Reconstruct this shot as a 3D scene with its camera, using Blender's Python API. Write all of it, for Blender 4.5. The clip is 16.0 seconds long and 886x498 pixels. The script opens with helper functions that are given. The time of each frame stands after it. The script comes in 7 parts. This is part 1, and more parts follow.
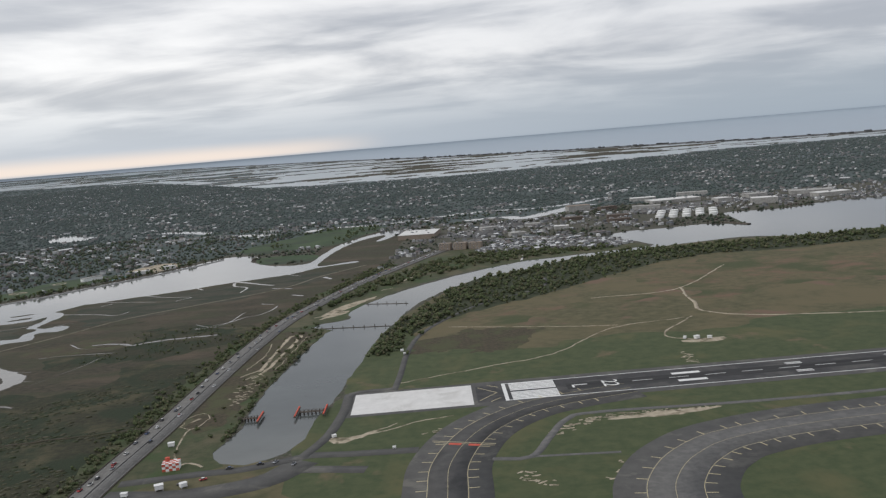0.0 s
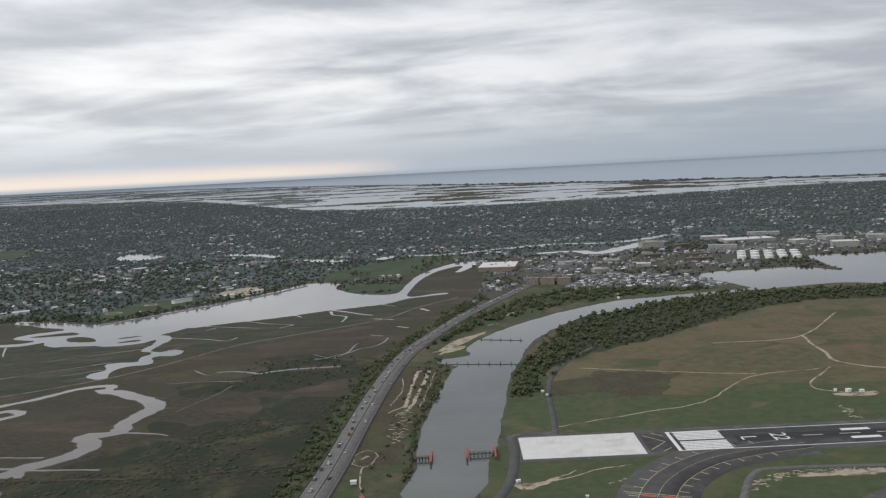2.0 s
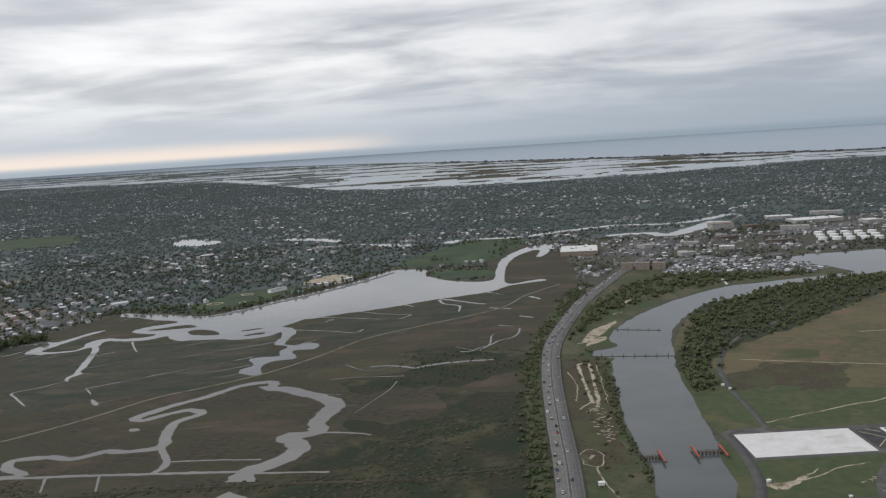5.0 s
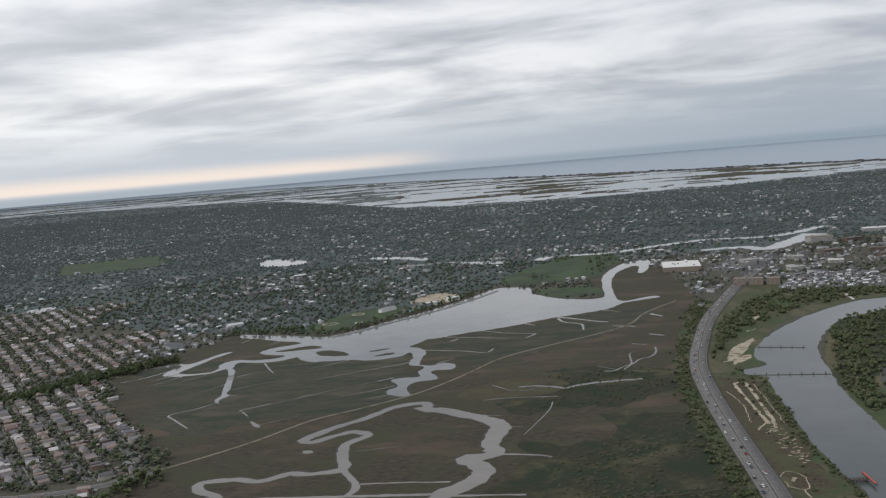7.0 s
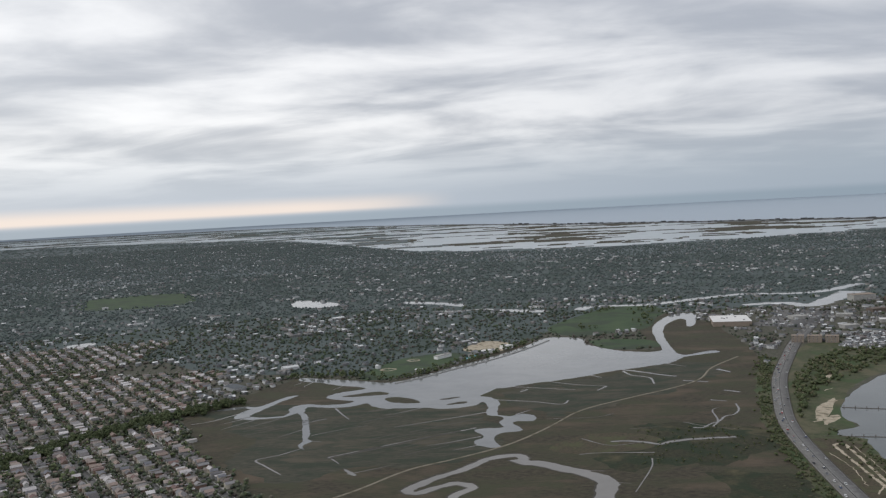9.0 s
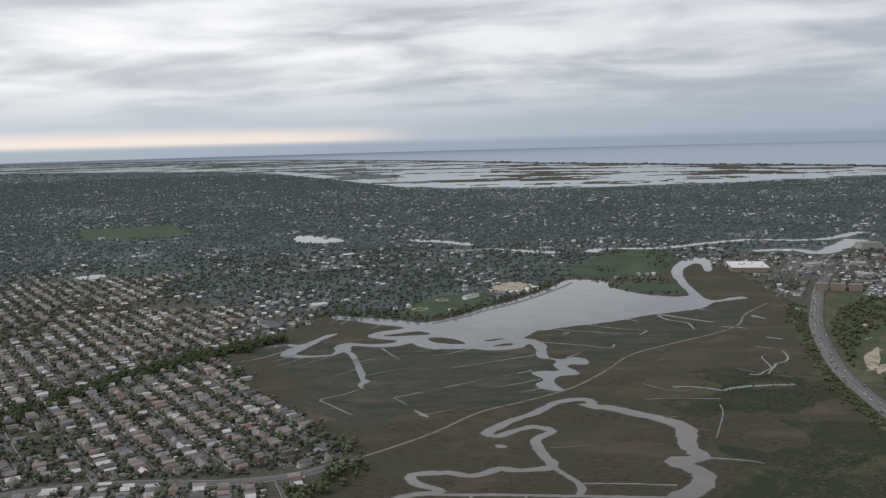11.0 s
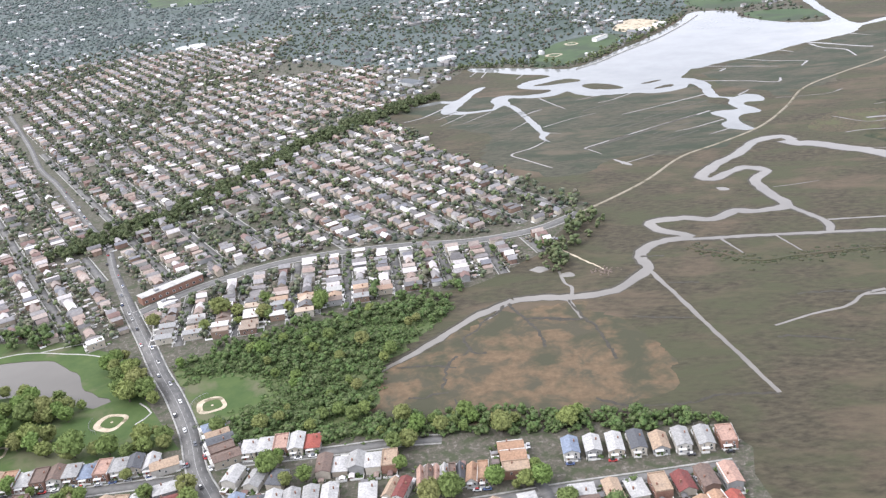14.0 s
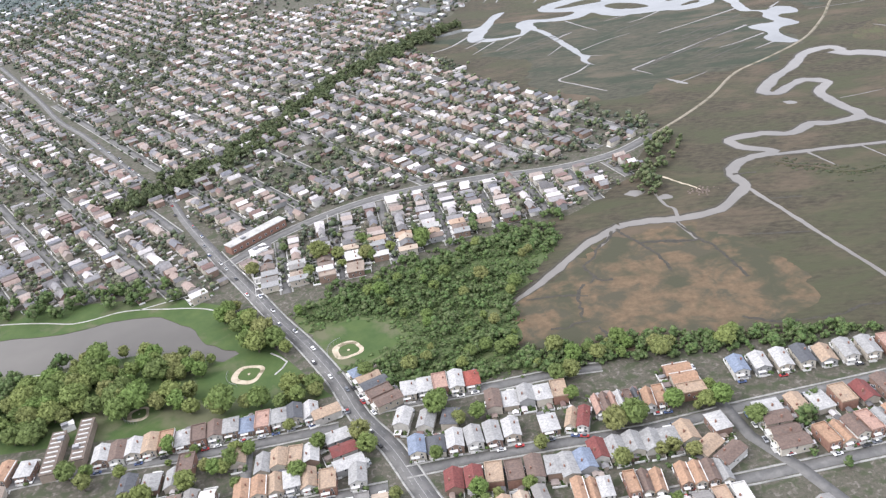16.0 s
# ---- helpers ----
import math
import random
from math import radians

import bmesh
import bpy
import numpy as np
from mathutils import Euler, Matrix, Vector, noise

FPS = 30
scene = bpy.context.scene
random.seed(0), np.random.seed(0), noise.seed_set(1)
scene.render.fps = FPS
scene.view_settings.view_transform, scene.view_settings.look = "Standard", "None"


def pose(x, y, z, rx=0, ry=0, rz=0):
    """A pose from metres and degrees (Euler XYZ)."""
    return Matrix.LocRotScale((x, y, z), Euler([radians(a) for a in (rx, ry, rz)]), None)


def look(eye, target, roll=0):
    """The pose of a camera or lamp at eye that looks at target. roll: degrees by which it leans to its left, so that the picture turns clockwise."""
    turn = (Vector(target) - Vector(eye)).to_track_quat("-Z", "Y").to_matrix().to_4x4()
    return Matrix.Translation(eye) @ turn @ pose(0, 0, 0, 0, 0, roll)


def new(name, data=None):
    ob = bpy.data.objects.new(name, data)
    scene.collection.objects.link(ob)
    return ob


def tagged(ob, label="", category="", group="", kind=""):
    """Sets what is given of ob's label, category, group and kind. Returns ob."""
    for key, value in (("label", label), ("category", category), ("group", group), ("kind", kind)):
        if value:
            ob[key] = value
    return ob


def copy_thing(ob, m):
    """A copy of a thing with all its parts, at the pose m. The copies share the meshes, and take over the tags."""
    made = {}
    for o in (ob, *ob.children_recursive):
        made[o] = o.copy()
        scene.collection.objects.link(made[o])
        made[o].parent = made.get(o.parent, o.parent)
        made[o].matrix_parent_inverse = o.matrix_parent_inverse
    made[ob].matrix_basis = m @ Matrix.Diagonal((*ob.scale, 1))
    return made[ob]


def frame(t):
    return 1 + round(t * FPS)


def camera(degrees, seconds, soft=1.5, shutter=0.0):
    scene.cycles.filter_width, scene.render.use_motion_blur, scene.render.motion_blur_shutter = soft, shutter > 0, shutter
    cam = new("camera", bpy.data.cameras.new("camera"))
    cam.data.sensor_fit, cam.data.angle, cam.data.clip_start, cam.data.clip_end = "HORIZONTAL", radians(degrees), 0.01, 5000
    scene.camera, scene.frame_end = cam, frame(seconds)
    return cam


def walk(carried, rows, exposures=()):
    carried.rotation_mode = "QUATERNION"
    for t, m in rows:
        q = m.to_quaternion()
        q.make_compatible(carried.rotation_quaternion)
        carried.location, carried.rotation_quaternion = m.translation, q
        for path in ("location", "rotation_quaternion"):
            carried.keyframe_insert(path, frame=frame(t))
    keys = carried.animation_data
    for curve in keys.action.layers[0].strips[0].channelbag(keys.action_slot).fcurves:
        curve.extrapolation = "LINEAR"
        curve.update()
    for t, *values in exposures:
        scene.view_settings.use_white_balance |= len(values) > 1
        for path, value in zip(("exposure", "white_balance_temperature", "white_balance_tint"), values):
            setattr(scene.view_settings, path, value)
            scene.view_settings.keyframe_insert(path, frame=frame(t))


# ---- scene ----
cam = camera(53.6, 16.0, soft=1.3)
PATH = [
    (0, (-3.321, 3.56, 122.824), (-3.321, 5.545, 122.582), -4.8),
    (0.5, (-21.384, 1.764, 126.445), (-21.434, 3.75, 126.213), -2.9),
    (1, (-39.106, 2.071, 129.754), (-39.189, 4.055, 129.518), -1.8),
    (1.5, (-56.353, 1.794, 133.469), (-56.441, 3.778, 133.23), -2.9),
    (2, (-74.335, 1.273, 137.114), (-74.389, 3.264, 136.932), -3.0),
    (2.5, (-93.03, 0.107, 140.807), (-93.007, 2.095, 140.592), -1.9),
    (3, (-110.816, -0.666, 144.592), (-110.786, 1.315, 144.321), -2.2),
    (3.5, (-129.606, -3.081, 148.625), (-129.56, -1.103, 148.335), -2.4),
    (4, (-147.757, -2.648, 151.598), (-147.723, -0.665, 151.344), -2.9),
    (4.5, (-165.721, -2.758, 154.846), (-165.739, -0.771, 154.622), -3.7),
    (4.7, (-173.037, -2.417, 155.783), (-173.071, -0.43, 155.553), -3.7),
    (6.8, (-249.254, -7.937, 165.936), (-249.393, -5.958, 165.685), -4.7),
    (7, (-256.813, -7.958, 166.646), (-256.965, -5.973, 166.449), -4.8),
    (7.5, (-274.495, -10.004, 169.609), (-274.685, -8.017, 169.474), -3.9),
    (8, (-292.509, -11.571, 172.285), (-292.709, -9.586, 172.148), -3.2),
    (8.5, (-310.656, -12.081, 174.491), (-310.838, -10.091, 174.39), -3.5),
    (8.7, (-317.788, -12.695, 175.038), (-317.948, -10.703, 174.947), -3.5),
    (10.8, (-395.907, -8.94, 183.075), (-395.971, -6.956, 182.831), -1.5),
    (11, (-402.989, -9.312, 183.692), (-403.052, -7.328, 183.443), -1.5),
    (11.5, (-421.112, -10.55, 186.426), (-421.171, -8.568, 186.164), -1.6),
    (12, (-440.396, -11.982, 188.392), (-440.452, -10.007, 188.08), -1.7),
    (12.5, (-457.571, -11.739, 190.461), (-457.672, -9.786, 190.042), -2.3),
    (13, (-476.121, -10.093, 192.394), (-476.263, -8.195, 191.779), -4.1),
    (13.5, (-495.506, -10.101, 194.162), (-495.673, -8.26, 193.397), -5.1),
    (14, (-514.445, -10.217, 196.31), (-514.613, -8.39, 195.513), -6.5),
    (14.5, (-533.652, -10.406, 198.405), (-533.814, -8.594, 197.573), -8.2),
    (15, (-552.504, -8.477, 199.715), (-552.651, -6.693, 198.824), -8.3),
    (15.5, (-571.069, -6.98, 201.536), (-571.175, -5.219, 200.595), -8.6),
    (16, (-589.65, -5.554, 202.881), (-589.72, -3.794, 201.933), -8.7),
]
walk(cam, [(t, look(eye, target, roll)) for t, eye, target, roll in PATH],
     exposures=[(0.0, 0.08, 6320, 9), (12.2, 0.08, 6250, 9), (12.6, 0.3, 6250, 9), (13.0, 1.14, 6230, 11), (13.5, 1.77, 6170, 13), (14.0, 1.80, 6150, 13), (16.0, 1.75, 6140, 13)])

# ---- sky and light: a high overcast with a clear warm slit low over the sea ----
world = bpy.data.worlds.new("overcast_sky")
scene.world = world
world.use_nodes = True
wn, wl = world.node_tree.nodes, world.node_tree.links
wn.clear()


def wnode(kind, **values):
    n = wn.new(kind)
    for key, value in values.items():
        n.inputs[key].default_value = value
    return n


def wmath(op, a, b=0.0, c=0.0, clamp=False):
    n = wn.new("ShaderNodeMath")
    n.operation, n.use_clamp = op, clamp
    for i, v in enumerate((a, b, c)):
        if isinstance(v, (int, float)):
            n.inputs[i].default_value = v
        else:
            wl.new(v, n.inputs[i])
    return n.outputs[0]


def wmix(f, a, b):
    n = wn.new("ShaderNodeMix")
    n.data_type = "RGBA"
    for i, v in ((0, f), (6, a), (7, b)):
        if isinstance(v, (int, float)):
            n.inputs[i].default_value = v
        elif isinstance(v, tuple):
            n.inputs[i].default_value = (*v, 1)
        else:
            wl.new(v, n.inputs[i])
    return n.outputs[2]


def wsmooth(v, lo, hi):
    n = wn.new("ShaderNodeMapRange")
    n.interpolation_type = "SMOOTHSTEP"
    wl.new(v, n.inputs[0])
    n.inputs[1].default_value, n.inputs[2].default_value = lo, hi
    return n.outputs[0]


coord = wn.new("ShaderNodeTexCoord")
split = wn.new("ShaderNodeSeparateXYZ")
wl.new(coord.outputs["Generated"], split.inputs[0])
DX, DY, DZ = split.outputs
up = wmath("ADD", wmath("MAXIMUM", DZ, 0.0), 0.115)
flat = wn.new("ShaderNodeCombineXYZ")
wl.new(wmath("DIVIDE", DX, up), flat.inputs[0])
wl.new(wmath("DIVIDE", DY, up), flat.inputs[1])


def cloud(scale, detail, offset, stretch, warp=0.6):
    m = wn.new("ShaderNodeMapping")
    m.inputs["Location"].default_value = offset
    m.inputs["Rotation"].default_value = (0, 0, radians(12))
    m.inputs["Scale"].default_value = stretch
    wl.new(flat.outputs[0], m.inputs[0])
    n = wnode("ShaderNodeTexNoise", Scale=scale, Detail=detail, Roughness=0.55, Distortion=warp)
    wl.new(m.outputs[0], n.inputs["Vector"])
    return n.outputs[0]


sky = wn.new("ShaderNodeTexSky")
sky.sky_type, sky.sun_disc = "NISHITA", False
sky.sun_elevation, sky.sun_rotation = radians(35), radians(-60)
blue = wn.new("ShaderNodeVectorMath")
blue.operation = "SCALE"
wl.new(sky.outputs[0], blue.inputs[0])
blue.inputs["Scale"].default_value = 0.12

bands = cloud(0.42, 4.0, (1.3, 2.4, 0), (0.7, 1.0, 1), 0.3)
tufts = cloud(1.1, 6.0, (0.7, 5.2, 0), (0.8, 1.0, 1), 0.35)
thick = wsmooth(wmath("ADD", wmath("MULTIPLY", bands, 0.55), wmath("MULTIPLY", tufts, 0.45)), 0.41, 0.59)
deck = wmix(thick, (0.43, 0.435, 0.465), (0.98, 0.945, 0.92))
# the deck is thinner to the left of the way ahead, where it glows
side = wsmooth(DX, -0.5, 0.45)
deck = wmix(wmath("MULTIPLY", side, 0.38), deck, (0.43, 0.46, 0.52))
deck = wmix(wsmooth(wmath("MULTIPLY", DX, -1.0), 0.0, 0.6), deck, wmix(0.22, deck, (0.95, 0.95, 0.95)))
# grey-blue veil towards the horizon
veil = wmix(side, (0.52, 0.56, 0.62), (0.36, 0.41, 0.47))
deck = wmix(wmath("SUBTRACT", 1.0, wsmooth(DZ, 0.004, 0.095)), deck, veil)
# the clear slit
wob = cloud(0.5, 3.0, (8.0, 2.0, 0), (0.3, 0.05, 1))
lo = wmath("MULTIPLY", wsmooth(DZ, -0.004, 0.003), wmath("SUBTRACT", 1.0, wsmooth(DZ, 0.005, 0.021)))
west = wmath("SUBTRACT", 1.0, wsmooth(DX, -0.16, -0.04))
slit = wmath("MULTIPLY", wmath("MULTIPLY", lo, west), wsmooth(wob, 0.25, 0.5))
deck = wmix(wmath("MULTIPLY", slit, 0.9), deck, (0.92, 0.78, 0.68))
# the sea lies hazy under the horizon
sea = wmix(side, (0.36, 0.42, 0.48), (0.28, 0.34, 0.40))
deck = wmix(wsmooth(wmath("MULTIPLY", DZ, -1.0), -0.003, 0.006), deck, sea)
air = wmix(0.94, blue.outputs[0], deck)
back = wnode("ShaderNodeBackground", Strength=1.0)
wl.new(air, back.inputs[0])
wout = wn.new("ShaderNodeOutputWorld")
wl.new(back.outputs[0], wout.inputs[0])

sun = new("sun", bpy.data.lights.new("sun", "SUN"))
sun.data.energy, sun.data.angle, sun.data.color = 0.9, radians(25), (1.0, 0.96, 0.9)
sun.matrix_world = look((-400, -150, 400), (0, 0, 0))

# ---- materials ----


def surface(name, a, b, scale=0.2, c=None, scale_c=0.02, edge=(0.48, 0.58), rough=0.9, bump=0.0, bump_scale=1.0, metal=0.0,
            pick=None, by="object", detail=6.0, d=None, scale_d=0.006, edge_d=(0.5, 0.6), stretch=None, spread=0.35):
    """A node material: two tones in fine grain, one or two more in broad patches; pick: tones, one for each object or each loose piece."""
    m = bpy.data.materials.new(name)
    m.use_nodes = True
    nt, p = m.node_tree, m.node_tree.nodes["Principled BSDF"]
    geo = nt.nodes.new("ShaderNodeNewGeometry")
    where = geo.outputs["Position"]
    if stretch:
        mp = nt.nodes.new("ShaderNodeMapping")
        mp.inputs["Scale"].default_value = stretch[:3]
        mp.inputs["Rotation"].default_value = (0, 0, radians(stretch[3]))
        nt.links.new(where, mp.inputs[0])
        where = mp.outputs[0]

    def grain(s, det=detail, warp=0.0):
        n = nt.nodes.new("ShaderNodeTexNoise")
        n.inputs["Scale"].default_value, n.inputs["Detail"].default_value, n.inputs["Distortion"].default_value = s, det, warp
        n.inputs["Roughness"].default_value = 0.62
        nt.links.new(where, n.inputs["Vector"])
        return n.outputs[0]

    def step(v, lo, hi):
        n = nt.nodes.new("ShaderNodeMapRange")
        n.inputs[1].default_value, n.inputs[2].default_value = lo, hi
        nt.links.new(v, n.inputs[0])
        return n.outputs[0]

    def blend(f, x, y, mode="MIX"):
        n = nt.nodes.new("ShaderNodeMix")
        n.data_type, n.blend_type = "RGBA", mode
        for i, v in ((0, f), (6, x), (7, y)):
            if isinstance(v, (int, float)):
                n.inputs[i].default_value = v
            elif isinstance(v, tuple):
                n.inputs[i].default_value = (*v, 1)
            else:
                nt.links.new(v, n.inputs[i])
        return n.outputs[2]

    fine = step(grain(scale), 0.5 - spread * 0.5, 0.5 + spread * 0.5)
    if pick:
        ramp = nt.nodes.new("ShaderNodeValToRGB")
        ramp.color_ramp.interpolation = "CONSTANT"
        while len(ramp.color_ramp.elements) < len(pick):
            ramp.color_ramp.elements.new(0.5)
        for i, col in enumerate(pick):
            ramp.color_ramp.elements[i].position = i / len(pick)
            ramp.color_ramp.elements[i].color = (*col, 1)
        if by == "object":
            info = nt.nodes.new("ShaderNodeObjectInfo")
            nt.links.new(info.outputs["Random"], ramp.inputs[0])
        else:
            nt.links.new(geo.outputs["Random Per Island"], ramp.inputs[0])
        shade = blend(fine, a, b)
        col = blend(1.0, ramp.outputs[0], shade, "MULTIPLY")
    else:
        col = blend(fine, a, b)
    if c:
        col = blend(step(grain(scale_c, 5.0, 0.4), *edge), col, c)
    if d:
        col = blend(step(grain(scale_d, 4.0, 0.3), *edge_d), col, d)
    nt.links.new(col, p.inputs["Base Color"])
    p.inputs["Roughness"].default_value, p.inputs["Metallic"].default_value = rough, metal
    p.inputs["Specular IOR Level"].default_value = 0.3
    if bump:
        bn = nt.nodes.new("ShaderNodeBump")
        bn.inputs["Strength"].default_value, bn.inputs["Distance"].default_value = bump, 0.3
        nt.links.new(grain(bump_scale), bn.inputs["Height"])
        nt.links.new(bn.outputs[0], p.inputs["Normal"])
    return m


def water_material(name, base, rough, ripple, scale):
    m = surface(name, base, tuple(v * 1.25 for v in base), 0.03, rough=rough, bump=ripple, bump_scale=scale, detail=3.0)
    p = m.node_tree.nodes["Principled BSDF"]
    p.inputs["IOR"].default_value = 1.33
    p.inputs["Specular IOR Level"].default_value = 0.5
    return m


M = {}
M["soil"] = surface("suburb_ground", (0.050, 0.051, 0.036), (0.096, 0.086, 0.070), 0.7, (0.150, 0.136, 0.120), 0.5, (0.54, 0.66), d=(0.046, 0.054, 0.030), scale_d=0.22, edge_d=(0.50, 0.60), detail=9.0)
M["thicket_floor"] = surface("thicket_undergrowth", (0.046, 0.070, 0.025), (0.080, 0.106, 0.040), 0.6, (0.090, 0.108, 0.046), 0.06, (0.46, 0.6), bump=0.9, bump_scale=0.7)
# woodland made lighter and bluer: the haze of distance is in the base colour
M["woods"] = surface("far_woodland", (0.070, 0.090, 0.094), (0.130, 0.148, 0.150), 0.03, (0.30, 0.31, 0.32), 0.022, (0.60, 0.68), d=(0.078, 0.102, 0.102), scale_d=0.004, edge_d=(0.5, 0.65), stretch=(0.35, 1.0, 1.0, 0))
M["marsh"] = surface("marsh_grass", (0.024, 0.021, 0.014), (0.070, 0.060, 0.039), 0.34, (0.047, 0.049, 0.026), 0.03, (0.44, 0.62), d=(0.094, 0.071, 0.049), scale_d=0.02, edge_d=(0.52, 0.70), bump=0.9, bump_scale=0.5, detail=10.0, stretch=(0.6, 1.25, 1.0, 20))
M["olive"] = surface("olive_marsh_scrub", (0.015, 0.017, 0.008), (0.046, 0.044, 0.023), 0.30, (0.086, 0.077, 0.042), 0.028, (0.48, 0.70), d=(0.018, 0.028, 0.012), scale_d=0.04, edge_d=(0.46, 0.58), bump=1.0, bump_scale=0.45, detail=9.0)
M["fen"] = surface("wet_marsh_grass", (0.029, 0.030, 0.021), (0.070, 0.068, 0.048), 0.30, (0.078, 0.068, 0.048), 0.03, (0.52, 0.66), d=(0.030, 0.038, 0.024), scale_d=0.05, edge_d=(0.48, 0.60), bump=0.9, bump_scale=0.5, detail=10.0, stretch=(0.5, 1.3, 1.0, 25))
M["dry"] = surface("dry_airfield_grass", (0.085, 0.078, 0.040), (0.135, 0.112, 0.064), 0.16, (0.150, 0.098, 0.066), 0.03, (0.50, 0.64), d=(0.062, 0.072, 0.032), scale_d=0.02, edge_d=(0.48, 0.62), bump=0.4, bump_scale=0.5, detail=9.0)
# ground toned like the far trees, blue haze included in the colour
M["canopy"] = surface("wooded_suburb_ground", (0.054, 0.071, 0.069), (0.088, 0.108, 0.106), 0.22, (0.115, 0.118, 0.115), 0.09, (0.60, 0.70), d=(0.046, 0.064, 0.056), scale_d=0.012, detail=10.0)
# creek-side mud, so dark because the bank's shadow is painted into it
M["margin"] = surface("dark_creek_mud", (0.026, 0.024, 0.018), (0.056, 0.049, 0.036), 0.5, rough=0.7)
# wood floor darkened to the trees' tone: shade between them is in the colour
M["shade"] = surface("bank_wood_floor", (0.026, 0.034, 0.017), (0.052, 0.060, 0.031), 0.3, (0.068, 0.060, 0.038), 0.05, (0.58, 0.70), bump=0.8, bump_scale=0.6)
M["highway"] = surface("pale_worn_asphalt", (0.120, 0.117, 0.112), (0.175, 0.170, 0.163), 0.35, (0.20, 0.195, 0.185), 0.1, (0.55, 0.68), rough=0.85)
M["scrub"] = surface("dark_scrub", (0.040, 0.050, 0.024), (0.080, 0.084, 0.044), 0.2, (0.10, 0.092, 0.055), 0.03, (0.5, 0.6), d=(0.048, 0.072, 0.028), scale_d=0.02, bump=0.5, bump_scale=0.5)
M["heath"] = surface("brown_heath", (0.032, 0.030, 0.018), (0.088, 0.070, 0.045), 0.5, (0.066, 0.070, 0.033), 0.06, (0.47, 0.62), bump=0.5, bump_scale=0.5)
M["mud"] = surface("reddish_reed_flat", (0.078, 0.056, 0.034), (0.138, 0.096, 0.058), 0.30, (0.056, 0.051, 0.034), 0.06, (0.46, 0.60), d=(0.046, 0.046, 0.028), scale_d=0.035, edge_d=(0.48, 0.60), bump=0.5, bump_scale=0.5, detail=9.0)
M["field"] = surface("airfield_grass", (0.064, 0.066, 0.033), (0.124, 0.108, 0.060), 0.14, (0.125, 0.105, 0.058), 0.013, (0.47, 0.58), d=(0.15, 0.10, 0.070), scale_d=0.02, edge_d=(0.58, 0.66), bump=0.2, bump_scale=0.5)
M["mown"] = surface("mown_grass", (0.048, 0.066, 0.029), (0.078, 0.092, 0.043), 0.16, (0.100, 0.098, 0.046), 0.022, (0.52, 0.66), d=(0.13, 0.105, 0.062), scale_d=0.03, edge_d=(0.62, 0.70), bump=0.2, bump_scale=0.6)
M["lawn"] = surface("park_lawn", (0.036, 0.066, 0.018), (0.062, 0.092, 0.028), 0.12, (0.095, 0.098, 0.055), 0.04, (0.50, 0.62), bump=0.2, bump_scale=0.8)
M["green"] = surface("golf_course_grass", (0.036, 0.062, 0.030), (0.060, 0.088, 0.042), 0.03, (0.040, 0.055, 0.034), 0.02, (0.48, 0.58))
M["sand"] = surface("bare_sand", (0.30, 0.255, 0.19), (0.46, 0.40, 0.31), 0.35, (0.15, 0.13, 0.085), 0.12, (0.52, 0.62), bump=0.2)
M["bank"] = surface("muddy_bank", (0.05, 0.042, 0.03), (0.09, 0.075, 0.052), 0.4)
M["ditch"] = surface("wet_black_mud", (0.022, 0.020, 0.015), (0.045, 0.039, 0.028), 0.5, rough=0.6)
M["water"] = water_material("calm_water", (0.148, 0.152, 0.152), 0.09, 0.03, 0.35)
M["paving"] = surface("grey_paving", (0.20, 0.197, 0.188), (0.32, 0.315, 0.30), 0.5, (0.15, 0.148, 0.14), 0.12, (0.52, 0.66))
M["creek"] = water_material("silty_creek_water", (0.135, 0.126, 0.115), 0.10, 0.02, 0.35)
# far water and sea are pale because haze is painted into their colour
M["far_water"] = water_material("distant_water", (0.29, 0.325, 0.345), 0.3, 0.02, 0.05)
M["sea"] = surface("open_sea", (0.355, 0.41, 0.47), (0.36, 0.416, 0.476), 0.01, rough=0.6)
M["asphalt"] = surface("worn_asphalt", (0.098, 0.097, 0.096), (0.145, 0.141, 0.136), 0.35, (0.16, 0.155, 0.15), 0.12, (0.55, 0.66), rough=0.85)
M["runway"] = surface("dark_grooved_asphalt", (0.038, 0.038, 0.041), (0.062, 0.061, 0.062), 0.2, (0.085, 0.083, 0.08), 0.05, (0.52, 0.62), rough=0.85)
M["rubber"] = surface("rubber_streaked_asphalt", (0.022, 0.022, 0.024), (0.05, 0.05, 0.05), 0.25, stretch=(0.08, 1, 1, 0))
M["shoulder"] = surface("grey_asphalt_shoulder", (0.072, 0.071, 0.070), (0.102, 0.100, 0.096), 0.15, (0.135, 0.13, 0.12), 0.06, (0.55, 0.65))
M["taxi"] = surface("grey_taxiway_asphalt", (0.058, 0.057, 0.057), (0.086, 0.084, 0.082), 0.2, (0.044, 0.044, 0.045), 0.04, (0.52, 0.64), rough=0.85)
M["channel"] = water_material("grey_green_channel_water", (0.078, 0.086, 0.084), 0.09, 0.03, 0.35)
M["pond"] = water_material("brownish_pond_water", (0.060, 0.055, 0.048), 0.08, 0.04, 0.6)
M["concrete"] = surface("pale_concrete", (0.29, 0.283, 0.27), (0.43, 0.42, 0.40), 0.4, (0.25, 0.245, 0.23), 0.12, (0.54, 0.66))
M["pad"] = surface("white_concrete_pad", (0.60, 0.59, 0.575), (0.70, 0.69, 0.675), 0.15, (0.54, 0.53, 0.51), 0.05, (0.55, 0.66))
M["dirt"] = surface("dirt_track", (0.15, 0.132, 0.10), (0.24, 0.215, 0.165), 0.25, (0.11, 0.10, 0.068), 0.1, (0.52, 0.62))
M["paint"] = surface("white_road_paint", (0.62, 0.62, 0.61), (0.78, 0.78, 0.77), 0.8)
